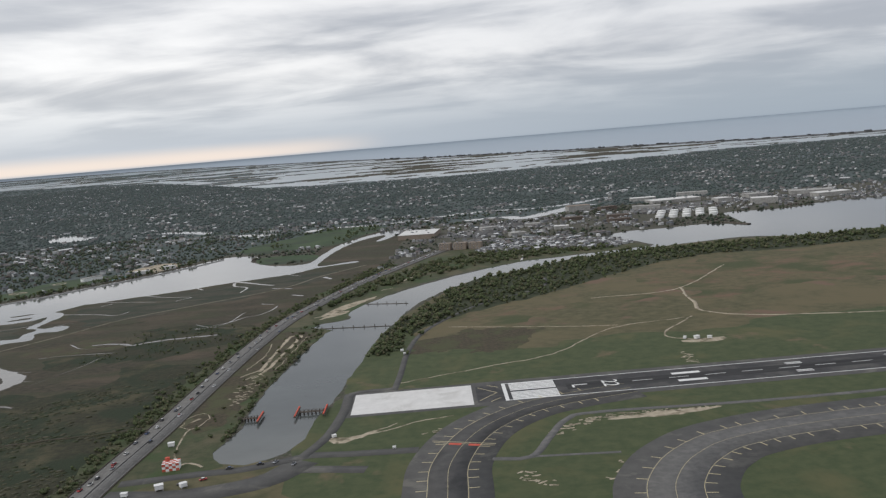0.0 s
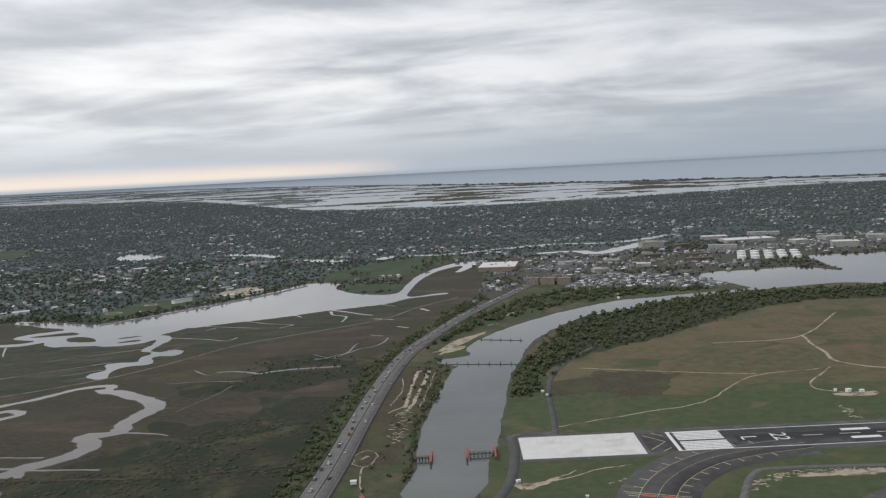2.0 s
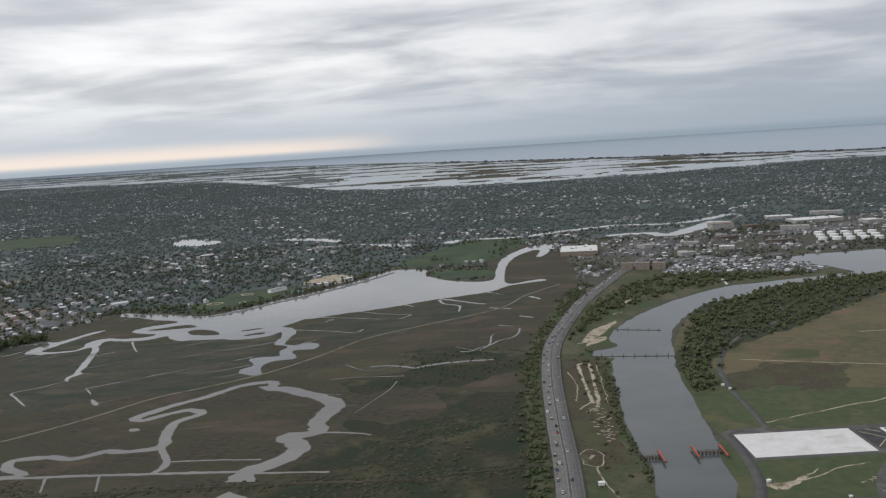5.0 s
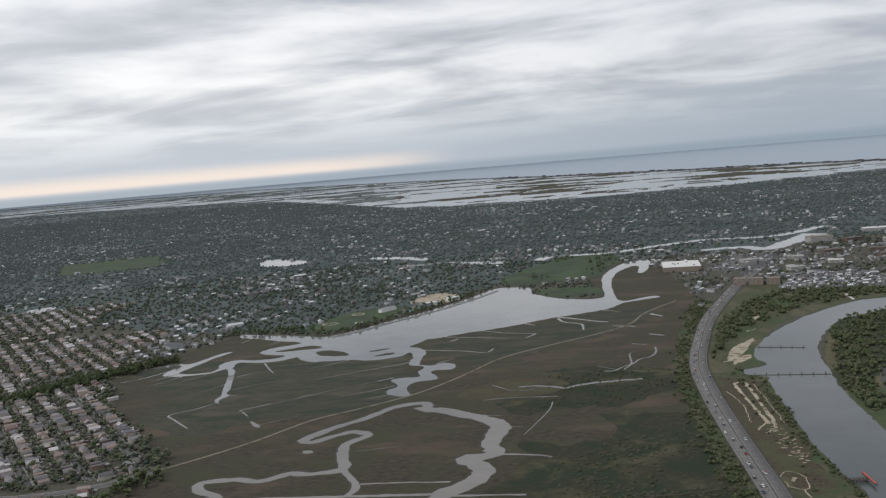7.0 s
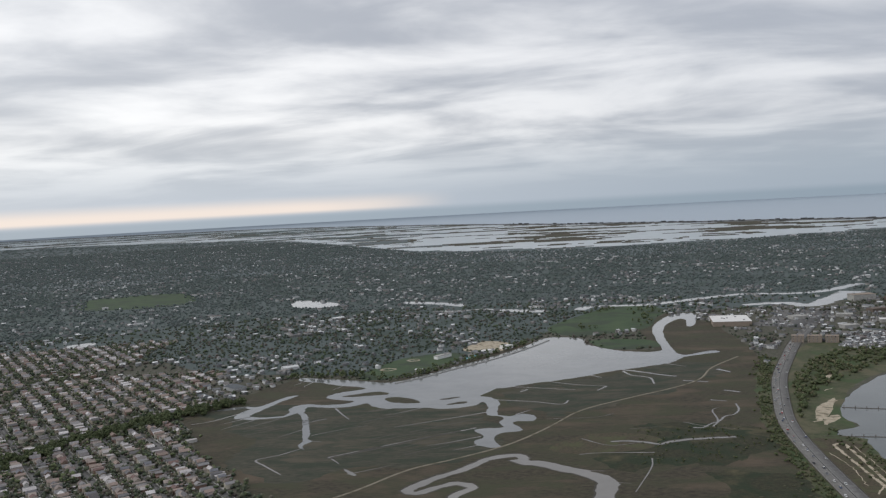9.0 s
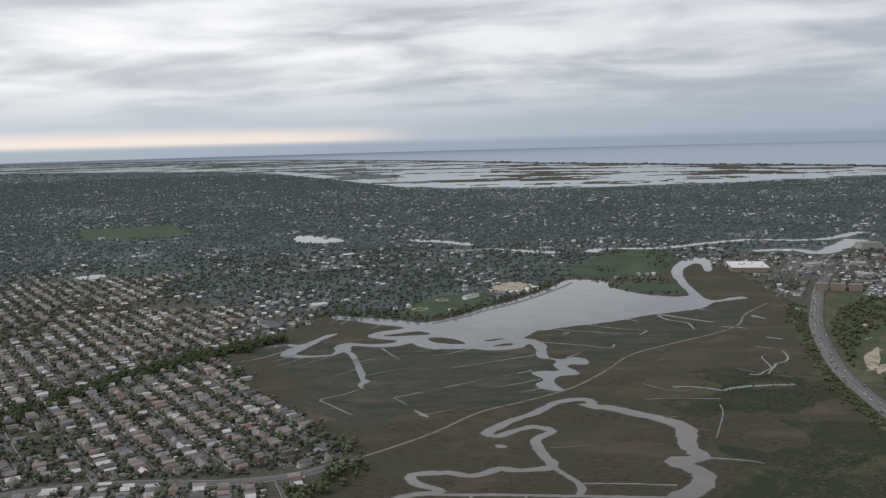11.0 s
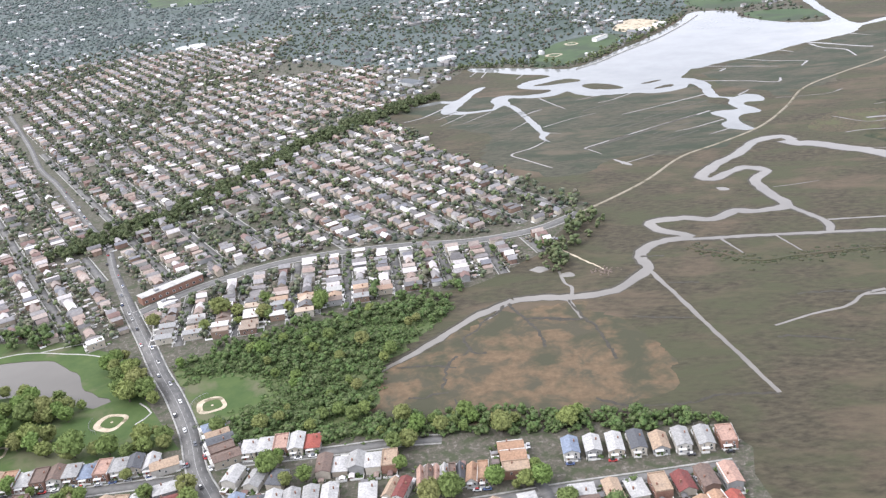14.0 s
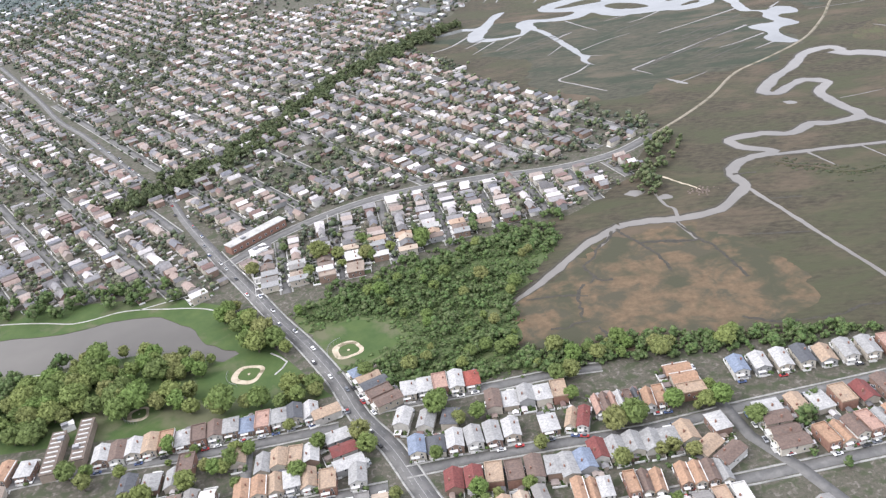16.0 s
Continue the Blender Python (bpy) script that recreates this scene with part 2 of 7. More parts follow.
M["yellow"] = surface("faded_yellow_paint", (0.36, 0.31, 0.19), (0.52, 0.46, 0.30), 0.8)
M["faded"] = surface("faded_white_paint", (0.20, 0.20, 0.20), (0.36, 0.36, 0.35), 0.5)
M["redpaint"] = surface("red_paint", (0.42, 0.075, 0.05), (0.56, 0.12, 0.08), 0.5)
M["whitepaint"] = surface("white_paint", (0.70, 0.70, 0.69), (0.82, 0.82, 0.81), 0.5)
M["wood"] = surface("weathered_timber", (0.07, 0.06, 0.05), (0.13, 0.11, 0.095), 0.9)
M["umber"] = surface("brown_roofing_felt", (0.105, 0.082, 0.068), (0.165, 0.135, 0.115), 0.6)
M["steel"] = surface("grey_steel", (0.22, 0.22, 0.23), (0.32, 0.32, 0.33), 0.9, rough=0.5, metal=0.6)
M["bark"] = surface("bark", (0.06, 0.05, 0.04), (0.11, 0.09, 0.07), 1.5)
LEAF = [(0.143, 0.184, 0.059), (0.122, 0.168, 0.052), (0.165, 0.196, 0.065), (0.116, 0.156, 0.050), (0.159, 0.179, 0.065), (0.125, 0.184, 0.053), (0.170, 0.179, 0.069), (0.119, 0.156, 0.053)]
M["leaf"] = surface("spring_leaves", (0.74, 0.76, 0.74), (1.18, 1.16, 1.1), 1.5, pick=LEAF, rough=0.85, spread=0.3, bump=0.4, bump_scale=1.6)
M["wood_leaf"] = surface("woodland_leaves", (0.72, 0.74, 0.73), (1.18, 1.16, 1.1), 1.3, bump=0.4, bump_scale=1.5, pick=[(0.086, 0.130, 0.044), (0.074, 0.115, 0.041), (0.106, 0.148, 0.054), (0.070, 0.103, 0.039), (0.101, 0.129, 0.056), (0.081, 0.134, 0.045), (0.094, 0.115, 0.054)], by="island", rough=0.85, spread=0.3)
DULL = [(0.048, 0.064, 0.043), (0.067, 0.081, 0.053), (0.054, 0.067, 0.053), (0.084, 0.086, 0.062), (0.043, 0.060, 0.041), (0.102, 0.087, 0.077), (0.072, 0.097, 0.053)]
M["far_leaf"] = surface("street_tree_leaves", (0.75, 0.75, 0.75), (1.15, 1.15, 1.15), 0.5, pick=DULL, by="island", rough=0.9)
# distance haze is put into these leaf colours: paler and bluer than near trees
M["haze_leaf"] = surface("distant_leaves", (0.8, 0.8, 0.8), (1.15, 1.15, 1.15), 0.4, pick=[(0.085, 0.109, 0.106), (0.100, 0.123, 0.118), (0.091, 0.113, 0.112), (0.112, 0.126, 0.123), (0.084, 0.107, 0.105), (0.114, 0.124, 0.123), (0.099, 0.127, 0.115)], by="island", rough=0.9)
ROOFS = [(0.125, 0.122, 0.125), (0.34, 0.335, 0.325), (0.35, 0.255, 0.19), (0.19, 0.182, 0.175), (0.44, 0.43, 0.415), (0.165, 0.130, 0.112), (0.27, 0.190, 0.145), (0.36, 0.295, 0.235), (0.25, 0.250, 0.250), (0.60, 0.59, 0.575), (0.155, 0.152, 0.155), (0.15, 0.075, 0.064), (0.22, 0.214, 0.206), (0.26, 0.212, 0.175), (0.48, 0.465, 0.445), (0.17, 0.180, 0.205), (0.31, 0.225, 0.165), (0.21, 0.155, 0.13)]
FAR_ROOFS = [(0.116, 0.111, 0.113), (0.260, 0.246, 0.250), (0.269, 0.211, 0.185), (0.176, 0.165, 0.166), (0.378, 0.356, 0.355), (0.159, 0.129, 0.122), (0.234, 0.181, 0.158), (0.303, 0.257, 0.232), (0.209, 0.203, 0.208), (0.531, 0.509, 0.513), (0.133, 0.128, 0.134), (0.166, 0.112, 0.102), (0.201, 0.190, 0.190), (0.234, 0.197, 0.181), (0.447, 0.422, 0.424), (0.150, 0.151, 0.168)]
WALLS = [(0.439, 0.419, 0.385), (0.351, 0.304, 0.249), (0.219, 0.156, 0.121), (0.497, 0.484, 0.460), (0.380, 0.340, 0.282), (0.263, 0.264, 0.264), (0.453, 0.419, 0.357), (0.198, 0.133, 0.107), (0.402, 0.361, 0.307)]
M["roof"] = surface("asphalt_shingles", (0.8, 0.8, 0.8), (1.15, 1.15, 1.15), 1.6, pick=ROOFS, rough=0.9, bump=0.3, bump_scale=3.0)
M["wall"] = surface("painted_siding", (0.85, 0.85, 0.85), (1.05, 1.05, 1.05), 0.9, pick=WALLS, rough=0.85)
M["far_roof"] = surface("assorted_roofs", (0.75, 0.75, 0.75), (1.15, 1.15, 1.15), 0.8, pick=FAR_ROOFS, by="island", rough=0.9)
# roof colours greyed and blued to carry the haze of distance
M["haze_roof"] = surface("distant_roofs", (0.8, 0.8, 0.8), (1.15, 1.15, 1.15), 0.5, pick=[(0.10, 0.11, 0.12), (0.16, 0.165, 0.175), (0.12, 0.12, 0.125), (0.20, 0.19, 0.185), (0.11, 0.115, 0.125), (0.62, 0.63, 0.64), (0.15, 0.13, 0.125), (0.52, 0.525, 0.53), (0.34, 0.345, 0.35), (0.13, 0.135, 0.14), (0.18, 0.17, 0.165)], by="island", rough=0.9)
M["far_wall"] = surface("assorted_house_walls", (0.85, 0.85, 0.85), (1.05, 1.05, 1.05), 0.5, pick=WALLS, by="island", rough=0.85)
# grey walls, again with distance haze in the colour
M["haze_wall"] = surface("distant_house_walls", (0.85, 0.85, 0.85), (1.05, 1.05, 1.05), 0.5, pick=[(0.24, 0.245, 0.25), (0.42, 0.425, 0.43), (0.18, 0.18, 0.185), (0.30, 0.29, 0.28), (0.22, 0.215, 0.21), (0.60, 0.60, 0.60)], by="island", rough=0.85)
M["glass"] = surface("dark_window_glass", (0.02, 0.024, 0.03), (0.04, 0.045, 0.05), 0.7, rough=0.12)
M["brick"] = surface("red_brick", (0.17, 0.095, 0.072), (0.25, 0.145, 0.11), 1.2)
M["tanbrick"] = surface("tan_brick", (0.22, 0.18, 0.145), (0.29, 0.24, 0.20), 0.8)
M["carpaint"] = surface("car_paint", (0.95, 0.95, 0.95), (1.0, 1.0, 1.0), 1.0, pick=[(0.7, 0.7, 0.7), (0.05, 0.05, 0.055), (0.3, 0.31, 0.33), (0.8, 0.8, 0.8), (0.12, 0.13, 0.15), (0.02, 0.02, 0.02), (0.35, 0.04, 0.04), (0.07, 0.1, 0.2), (0.55, 0.55, 0.53)], rough=0.3)
M["tyre"] = surface("tyre_rubber", (0.02, 0.02, 0.02), (0.03, 0.03, 0.03), 2.0)

# ---- helpers for meshes ----
from mathutils.geometry import delaunay_2d_cdt

RNG = np.random.default_rng(7)


def mesh_of(name, verts, faces, mats, index=None):
    """A mesh from arrays; faces all of one length, or a list."""
    me = bpy.data.meshes.new(name)
    if isinstance(faces, np.ndarray):
        n, k = faces.shape
        me.vertices.add(len(verts))
        me.vertices.foreach_set("co", np.asarray(verts, np.float32).ravel())
        me.loops.add(n * k)
        me.loops.foreach_set("vertex_index", faces.astype(np.int32).ravel())
        me.polygons.add(n)
        me.polygons.foreach_set("loop_start", np.arange(0, n * k, k, dtype=np.int32))
        me.update(calc_edges=True)
    else:
        me.from_pydata([tuple(v) for v in verts], [], faces)
    for m in mats if isinstance(mats, (list, tuple)) else [mats]:
        me.materials.append(m)
    if index is not None:
        me.polygons.foreach_set("material_index", np.asarray(index, np.int32))
    return me


def setting(name, verts, faces, mats, label, category, index=None, kind="structure"):
    return tagged(new(name, mesh_of(name, verts, faces, mats, index)), label, category, kind=kind)


def from_bm(name, bm, mats):
    me = bpy.data.meshes.new(name)
    bmesh.ops.recalc_face_normals(bm, faces=bm.faces)
    bm.to_mesh(me)
    bm.free()
    for m in mats if isinstance(mats, (list, tuple)) else [mats]:
        me.materials.append(m)
    return me


def part(name, bm, material, parent, label=""):
    ob = new(name, from_bm(name, bm, material) if isinstance(bm, bmesh.types.BMesh) else bm)
    ob.parent = parent
    return tagged(ob, label)


def box(bm, x0, y0, z0, x1, y1, z1, mat=0, bevel=0.0, turn=None):
    vs = [bm.verts.new((x, y, z)) for z in (z0, z1) for y in (y0, y1) for x in (x0, x1)]
    fs = [bm.faces.new([vs[i] for i in f]) for f in ((0, 2, 3, 1), (4, 5, 7, 6), (0, 1, 5, 4), (2, 6, 7, 3), (0, 4, 6, 2), (1, 3, 7, 5))]
    for f in fs:
        f.material_index = mat
    if bevel:
        out = bmesh.ops.bevel(bm, geom=list({e for f in fs for e in f.edges}), offset=bevel, segments=1, affect="EDGES")
        vs = list({v for v in out["verts"]} | {v for v in vs if v.is_valid})
    if turn is not None:
        bmesh.ops.transform(bm, matrix=turn, verts=[v for v in vs if v.is_valid])
    return vs


def prism(bm, outline, z0, z1, mat=0):
    """An upright block over a plan outline."""
    lo, hi = [bm.verts.new((x, y, z0)) for x, y in outline], [bm.verts.new((x, y, z1)) for x, y in outline]
    n = len(outline)
    fs = [bm.faces.new(hi), bm.faces.new(lo[::-1])] + [bm.faces.new((lo[i], lo[(i + 1) % n], hi[(i + 1) % n], hi[i])) for i in range(n)]
    for f in fs:
        f.material_index = mat


def drum(bm, x, y, z0, z1, r, n=12, mat=0, top=None):
    lo = [bm.verts.new((x + r * math.cos(a), y + r * math.sin(a), z0)) for a in np.linspace(0, math.tau, n, False)]
    rt = r if top is None else top
    hi = [bm.verts.new((x + rt * math.cos(a), y + rt * math.sin(a), z1)) for a in np.linspace(0, math.tau, n, False)]
    fs = [bm.faces.new(hi), bm.faces.new(lo[::-1])] + [bm.faces.new((lo[i], lo[(i + 1) % n], hi[(i + 1) % n], hi[i])) for i in range(n)]
    for f in fs:
        f.material_index = mat


def curve(points, step=6.0, closed=False):
    """A smooth line through the points, as a list of places about step apart."""
    p = np.array(points, float)
    n, out = len(p), []
    for i in range(n if closed else n - 1):
        a, b = p[i], p[(i + 1) % n]
        p0 = p[(i - 1) % n] if closed or i > 0 else 2 * a - b
        p3 = p[(i + 2) % n] if closed or i + 2 < n else 2 * b - a
        k = max(1, int(np.hypot(*(b - a)) / step))
        for s in range(k):
            t = s / k
            out.append(0.5 * (2 * a + (b - p0) * t + (2 * p0 - 5 * a + 4 * b - p3) * t ** 2 + (3 * a - p0 - 3 * b + p3) * t ** 3))
    if not closed:
        out.append(p[-1])
    return np.array(out)


def straight(points, step):
    """A closed outline with straight sides, cut into short pieces."""
    p, out = np.array(points, float), []
    for a, b in zip(p, np.roll(p, -1, 0)):
        k = max(1, int(np.hypot(*(b - a)) / step))
        out += [a + (b - a) * s / k for s in range(k)]
    return np.array(out)


def sides(line, width):
    """The two edges of a strip along a line; width: one, or one for each point."""
    d = np.gradient(line, axis=0)
    d /= np.maximum(np.hypot(d[:, 0], d[:, 1]), 1e-6)[:, None]
    nrm = np.stack([-d[:, 1], d[:, 0]], 1) * (np.broadcast_to(width, len(line)) / 2)[:, None]
    return line + nrm, line - nrm


def strip(line, width, z, shift=0.0):
    a, b = sides(line, width)
    if shift:
        c, _ = sides(line, 2 * shift)
        a, b = a + (c - line), b + (c - line)
    v = np.concatenate([np.c_[a, np.full(len(a), z)], np.c_[b, np.full(len(b), z)]])
    n = len(line)
    i = np.arange(n - 1)
    return v, np.stack([i, i + n, i + n + 1, i + 1], 1)


def merge(items):
    vs, fs, k = [], [], 0
    for v, f in items:
        vs.append(v)
        fs.append(f + k)
        k += len(v)
    return np.concatenate(vs), np.concatenate(fs)


def slab(line, width, z, depth=0.12, shift=0.0):
    """A strip with edges that go down into the ground."""
    v, f = strip(line, width, z, shift)
    n = len(line)
    w = v.copy()
    w[:, 2] -= depth
    i = np.arange(n - 1)
    e1 = np.stack([i, i + 1, i + 1 + 2 * n, i + 2 * n], 1)
    e2 = np.stack([i + n + 1, i + n, i + 3 * n, i + 3 * n + 1], 1)
    return np.concatenate([v, w]), np.concatenate([f, e1, e2])


def inside(poly, x, y):
    poly, hit = np.asarray(poly, float), np.zeros(np.shape(x), bool)
    for (x0, y0), (x1, y1) in zip(poly, np.roll(poly, -1, 0)):
        c = (y0 > y) != (y1 > y)
        with np.errstate(divide="ignore", invalid="ignore"):
            hit ^= c & (x < (x1 - x0) * (y - y0) / (y1 - y0 + 1e-12) + x0)
    return hit


def near(line, x, y):
    """The distance from places to a line."""
    best = np.full(np.shape(x), 1e9)
    line = np.asarray(line, float)
    for a, b in zip(line[:-1], line[1:]):
        d = b - a
        t = np.clip(((x - a[0]) * d[0] + (y - a[1]) * d[1]) / max(d @ d, 1e-9), 0, 1)
        best = np.minimum(best, np.hypot(x - a[0] - t * d[0], y - a[1] - t * d[1]))
    return best


def ragged(poly, size, freq, seed):
    """An outline with uneven edges."""
    out = []
    for x, y in poly:
        out.append((x + size * noise.noise((x * freq, y * freq, seed)), y + size * noise.noise((x * freq, y * freq, seed + 9.5))))
    return np.array(out)


# ---- the plan: shores, creeks, meadows (metres) ----
CHANNEL_WEST = [(-108, 365), (-105, 375), (-103, 396), (-104, 420), (-103, 457), (-99, 500), (-94, 551), (-88, 592), (-85, 601), (-100, 615), (-95, 627), (-76, 636), (-78, 662), (-62, 705), (-36, 748), (1, 795), (39, 831), (73, 857), (116, 869), (155, 880), (193, 889), (213, 897), (211, 912), (195, 962), (166, 988)]
CHANNEL_NORTH = [(212, 1033), (259, 1036), (308, 1042), (345, 1011), (349, 1016), (359, 1090), (373, 1151), (458, 1148), (529, 1189), (649, 1179), (769, 1149), (869, 1119)]
CHANNEL_EAST = [(869, 959), (626, 927), (485, 897), (372, 876), (307, 901), (255, 891), (220, 882), (154, 858), (114, 842), (72, 804), (28, 776), (15, 758), (-8, 718), (-29, 667), (-42, 603), (-51, 557), (-56, 503), (-61, 460), (-63, 432), (-69, 399), (-72, 367), (-81, 351), (-91, 346), (-102, 350)]
BAY_NORTH = [(-550, 904), (-531, 898), (-500, 886), (-471, 871), (-448, 863), (-420, 890), (-392, 929), (-350, 982), (-308, 1050), (-277, 1108), (-234, 1090), (-233, 1046), (-199, 991), (-158, 981), (-149, 1056), (-139, 1143), (-120, 1209), (-91, 1271), (-67, 1289), (-55, 1263), (-80, 1165), (-91, 1158), (-81, 1216), (-90, 1224), (-116, 1172), (-133, 1095), (-141, 1008), (-139, 951), (-105, 969), (-98, 957)]
BAY_SOUTH = [(-138, 937), (-160, 907), (-201, 885), (-214, 880), (-230, 871), (-256, 853), (-272, 844), (-289, 836), (-305, 830), (-321, 822), (-333, 813), (-341, 814), (-349, 796), (-356, 783)]
BAY_ARM_EAST = [(-346, 777), (-338, 758), (-339, 734), (-339, 710), (-329, 704), (-319, 710), (-310, 705), (-308, 695), (-312, 685), (-327, 684), (-322, 668), (-320, 659), (-326, 653), (-338, 650), (-342, 637), (-340, 623), (-336, 613), (-345, 612), (-354, 620), (-357, 631), (-350, 643), (-355, 654), (-358, 665), (-347, 668), (-335, 669), (-339, 684), (-334, 697), (-340, 705), (-348, 710), (-349, 727), (-348, 743), (-353, 758)]
BAY_EDGE = [(-359, 747), (-369, 741), (-378, 738), (-391, 739), (-405, 745), (-419, 746), (-431, 746), (-441, 748), (-452, 758), (-459, 771), (-468, 762), (-479, 758), (-489, 758), (-502, 762), (-512, 764)]
BAY_ARM_WEST = [(-510, 743), (-505, 732), (-499, 712), (-494, 689), (-489, 671), (-487, 654), (-482, 646), (-485, 641), (-487, 633), (-483, 623), (-488, 627), (-491, 638), (-490, 647), (-493, 659), (-496, 673), (-500, 691), (-504, 708), (-508, 724), (-512, 735), (-516, 742)]
BAY_DELTA = [(-521, 736), (-526, 728), (-537, 726), (-551, 724), (-561, 727), (-569, 730), (-572, 740), (-569, 759), (-565, 765), (-573, 768), (-583, 764), (-593, 761), (-601, 762), (-591, 770), (-579, 776), (-571, 777), (-563, 773), (-557, 779), (-551, 795), (-543, 812), (-533, 818), (-535, 809), (-542, 794), (-547, 777), (-553, 757), (-558, 739), (-547, 732), (-537, 732), (-527, 734), (-525, 745), (-528, 760), (-524, 773)]
BAY_POINT = [(-514, 777), (-499, 772), (-481, 773), (-472, 781), (-485, 788), (-498, 795), (-503, 806), (-497, 819), (-486, 827), (-470, 837), (-478, 845), (-501, 857), (-526, 876), (-547, 887)]
ISLETS = [[(-487, 804), (-476, 811), (-457, 820), (-447, 815), (-443, 807), (-458, 804), (-474, 801)], [(-444, 789), (-433, 792), (-417, 781), (-410, 765), (-426, 767), (-438, 774)], [(-385, 754), (-375, 762), (-367, 763), (-370, 756)], [(-393, 776), (-379, 783), (-374, 783), (-385, 775)]]
PARK_POND = [(-850, 338), (-813, 339), (-797, 338), (-778, 339), (-761, 343), (-747, 343), (-738, 341), (-729, 335), (-718, 326), (-713, 317), (-706, 310), (-693, 303), (-699, 298), (-714, 304), (-724, 304), (-739, 311), (-753, 310), (-763, 310), (-775, 309), (-787, 307), (-800, 309), (-850, 307)]
PUDDLES = [[(-391, 502), (-385, 501), (-384, 496), (-390, 496)], [(-445, 572), (-440, 569), (-433, 557), (-437, 558)], [(-509, 404), (-503, 408), (-498, 404), (-504, 400)], [(-494, 396), (-489, 399), (-486, 394), (-491, 392)]]
LAKES = [[(-751, 1705), (-725, 1719), (-639, 1628), (-659, 1578), (-720, 1597)], [(-516, 1614), (-463, 1588), (-403, 1534), (-406, 1494), (-451, 1542), (-509, 1577)],
         [(-370, 1449), (-328, 1428), (-266, 1397), (-269, 1367), (-330, 1396)], [(-974, 1220), (-943, 1247), (-928, 1218), (-946, 1191)]]
# creeks: widths at both ends, then the way
CREEKS = []
CREEKS += [
    (8, 6.5, [(-321, 581), (-326, 591), (-345, 585), (-360, 565), (-376, 549), (-387, 536), (-395, 523), (-389, 517), (-376, 528), (-365, 534), (-354, 524), (-366, 509), (-364, 486), (-360, 465), (-380, 460), (-389, 462), (-404, 453), (-419, 458), (-438, 455), (-436, 444), (-424, 435), (-420, 430)]),
    (6.5, 6, [(-420, 430), (-437, 428), (-447, 420), (-451, 410), (-449, 396), (-459, 384), (-469, 374), (-488, 370), (-504, 372), (-518, 371)]),
    (6, 2.5, [(-518, 371), (-529, 363), (-539, 355), (-553, 338), (-565, 325), (-580, 311)]),
    (4, 4, [(-360, 465), (-348, 438), (-350, 424)]),
]
CREEKS += [
    (4, 3.5, [(-422, 428), (-381, 426), (-342, 423), (-302, 420)]),
    (2.4, 2.4, [(-346, 440), (-322, 439), (-297, 436)]),
    (12, 13, [(-325, 582), (-322, 575), (-310, 569), (-294, 555), (-280, 542), (-271, 525), (-277, 495), (-275, 477), (-290, 469), (-283, 458), (-280, 447), (-289, 430), (-300, 420), (-302, 406)]),
    (9, 7, [(-306, 391), (-297, 384), (-295, 377), (-303, 372), (-313, 379), (-324, 382), (-334, 373), (-337, 364), (-333, 354), (-331, 342), (-328, 322)]),
    (4, 1.5, [(-338, 363), (-348, 354), (-360, 352)]),
    (4, 1.2, [(-273, 475), (-261, 473), (-248, 469), (-242, 465)]),
]
CREEKS += [
    (3.5, 2, [(-299, 417), (-277, 415), (-258, 413)]),
    (2.6, 2.0, [(-449, 394), (-419, 279)]),
    (2.2, 1.0, [(-523, 367), (-527, 358), (-534, 350)]),
    (3, 5, [(-258, 617), (-249, 618), (-236, 614), (-225, 607), (-216, 612), (-198, 617), (-169, 619)]),
    (2.4, 1.6, [(-193, 648), (-186, 647), (-177, 658), (-169, 665), (-162, 678), (-153, 684), (-146, 698), (-143, 719)]),
    (1.6, 2.0, [(-283, 588), (-269, 590), (-232, 587)]),
    (1.2, 1.2, [(-293, 555), (-270, 549)]),
    (1.2, 1.2, [(-271, 527), (-257, 523)]),
    (1.2, 0.8, [(-236, 574), (-240, 553), (-257, 507)]),
    (1.2, 0.8, [(-359, 495), (-344, 497), (-330, 500)]),
]
CREEKS += [
    (1.5, 1.0, [(-278, 628), (-260, 608), (-238, 613)]),
    (2, 1, [(-406, 425), (-399, 404)]),
    (2, 1, [(-378, 425), (-371, 403)]),
    (2, 1, [(-178, 649), (-170, 667), (-167, 698), (-159, 708)]),
    (1.5, 1, [(-197, 665), (-182, 650), (-159, 638)]),
    (4, 3, [(-166, 817), (-145, 807)]),
    (6, 3, [(-123, 865), (-114, 847)]),
    (1.5, 1.0, [(-440, 560), (-415, 575)]),
    (1.5, 1.2, [(-300, 690), (-262, 690), (-245, 700)]),
    (1.2, 0.9, [(-240, 650), (-215, 655)]),
    (4, 3, [(-140, 770), (-128, 760)]),
    (3, 2, [(-160, 735), (-148, 728)]),
]
CREEKS += [
    (22, 22, [(-214, 1374), (-187, 1412), (-102, 1405), (-27, 1445), (71, 1491), (140, 1470), (201, 1484), (297, 1571)]),
    (20, 40, [(33, 1348), (95, 1352), (120, 1308), (171, 1368), (242, 1462)]),
    (3, 2, [(-567, 754), (-586, 726), (-602, 715)]),
    (2, 1, [(-561, 727), (-576, 712)]),
    (2.2, 1, [(-549, 723), (-570, 693)]),
    (1.6, 1, [(-527, 725), (-551, 694)]),
    (1.6, 1, [(-495, 689), (-513, 662)]),
    (1.6, 2.2, [(-499, 706), (-492, 713), (-485, 718)]),
    (1.8, 1, [(-487, 664), (-464, 681), (-442, 692)]),
    (1.6, 1, [(-486, 649), (-474, 644)]),
]
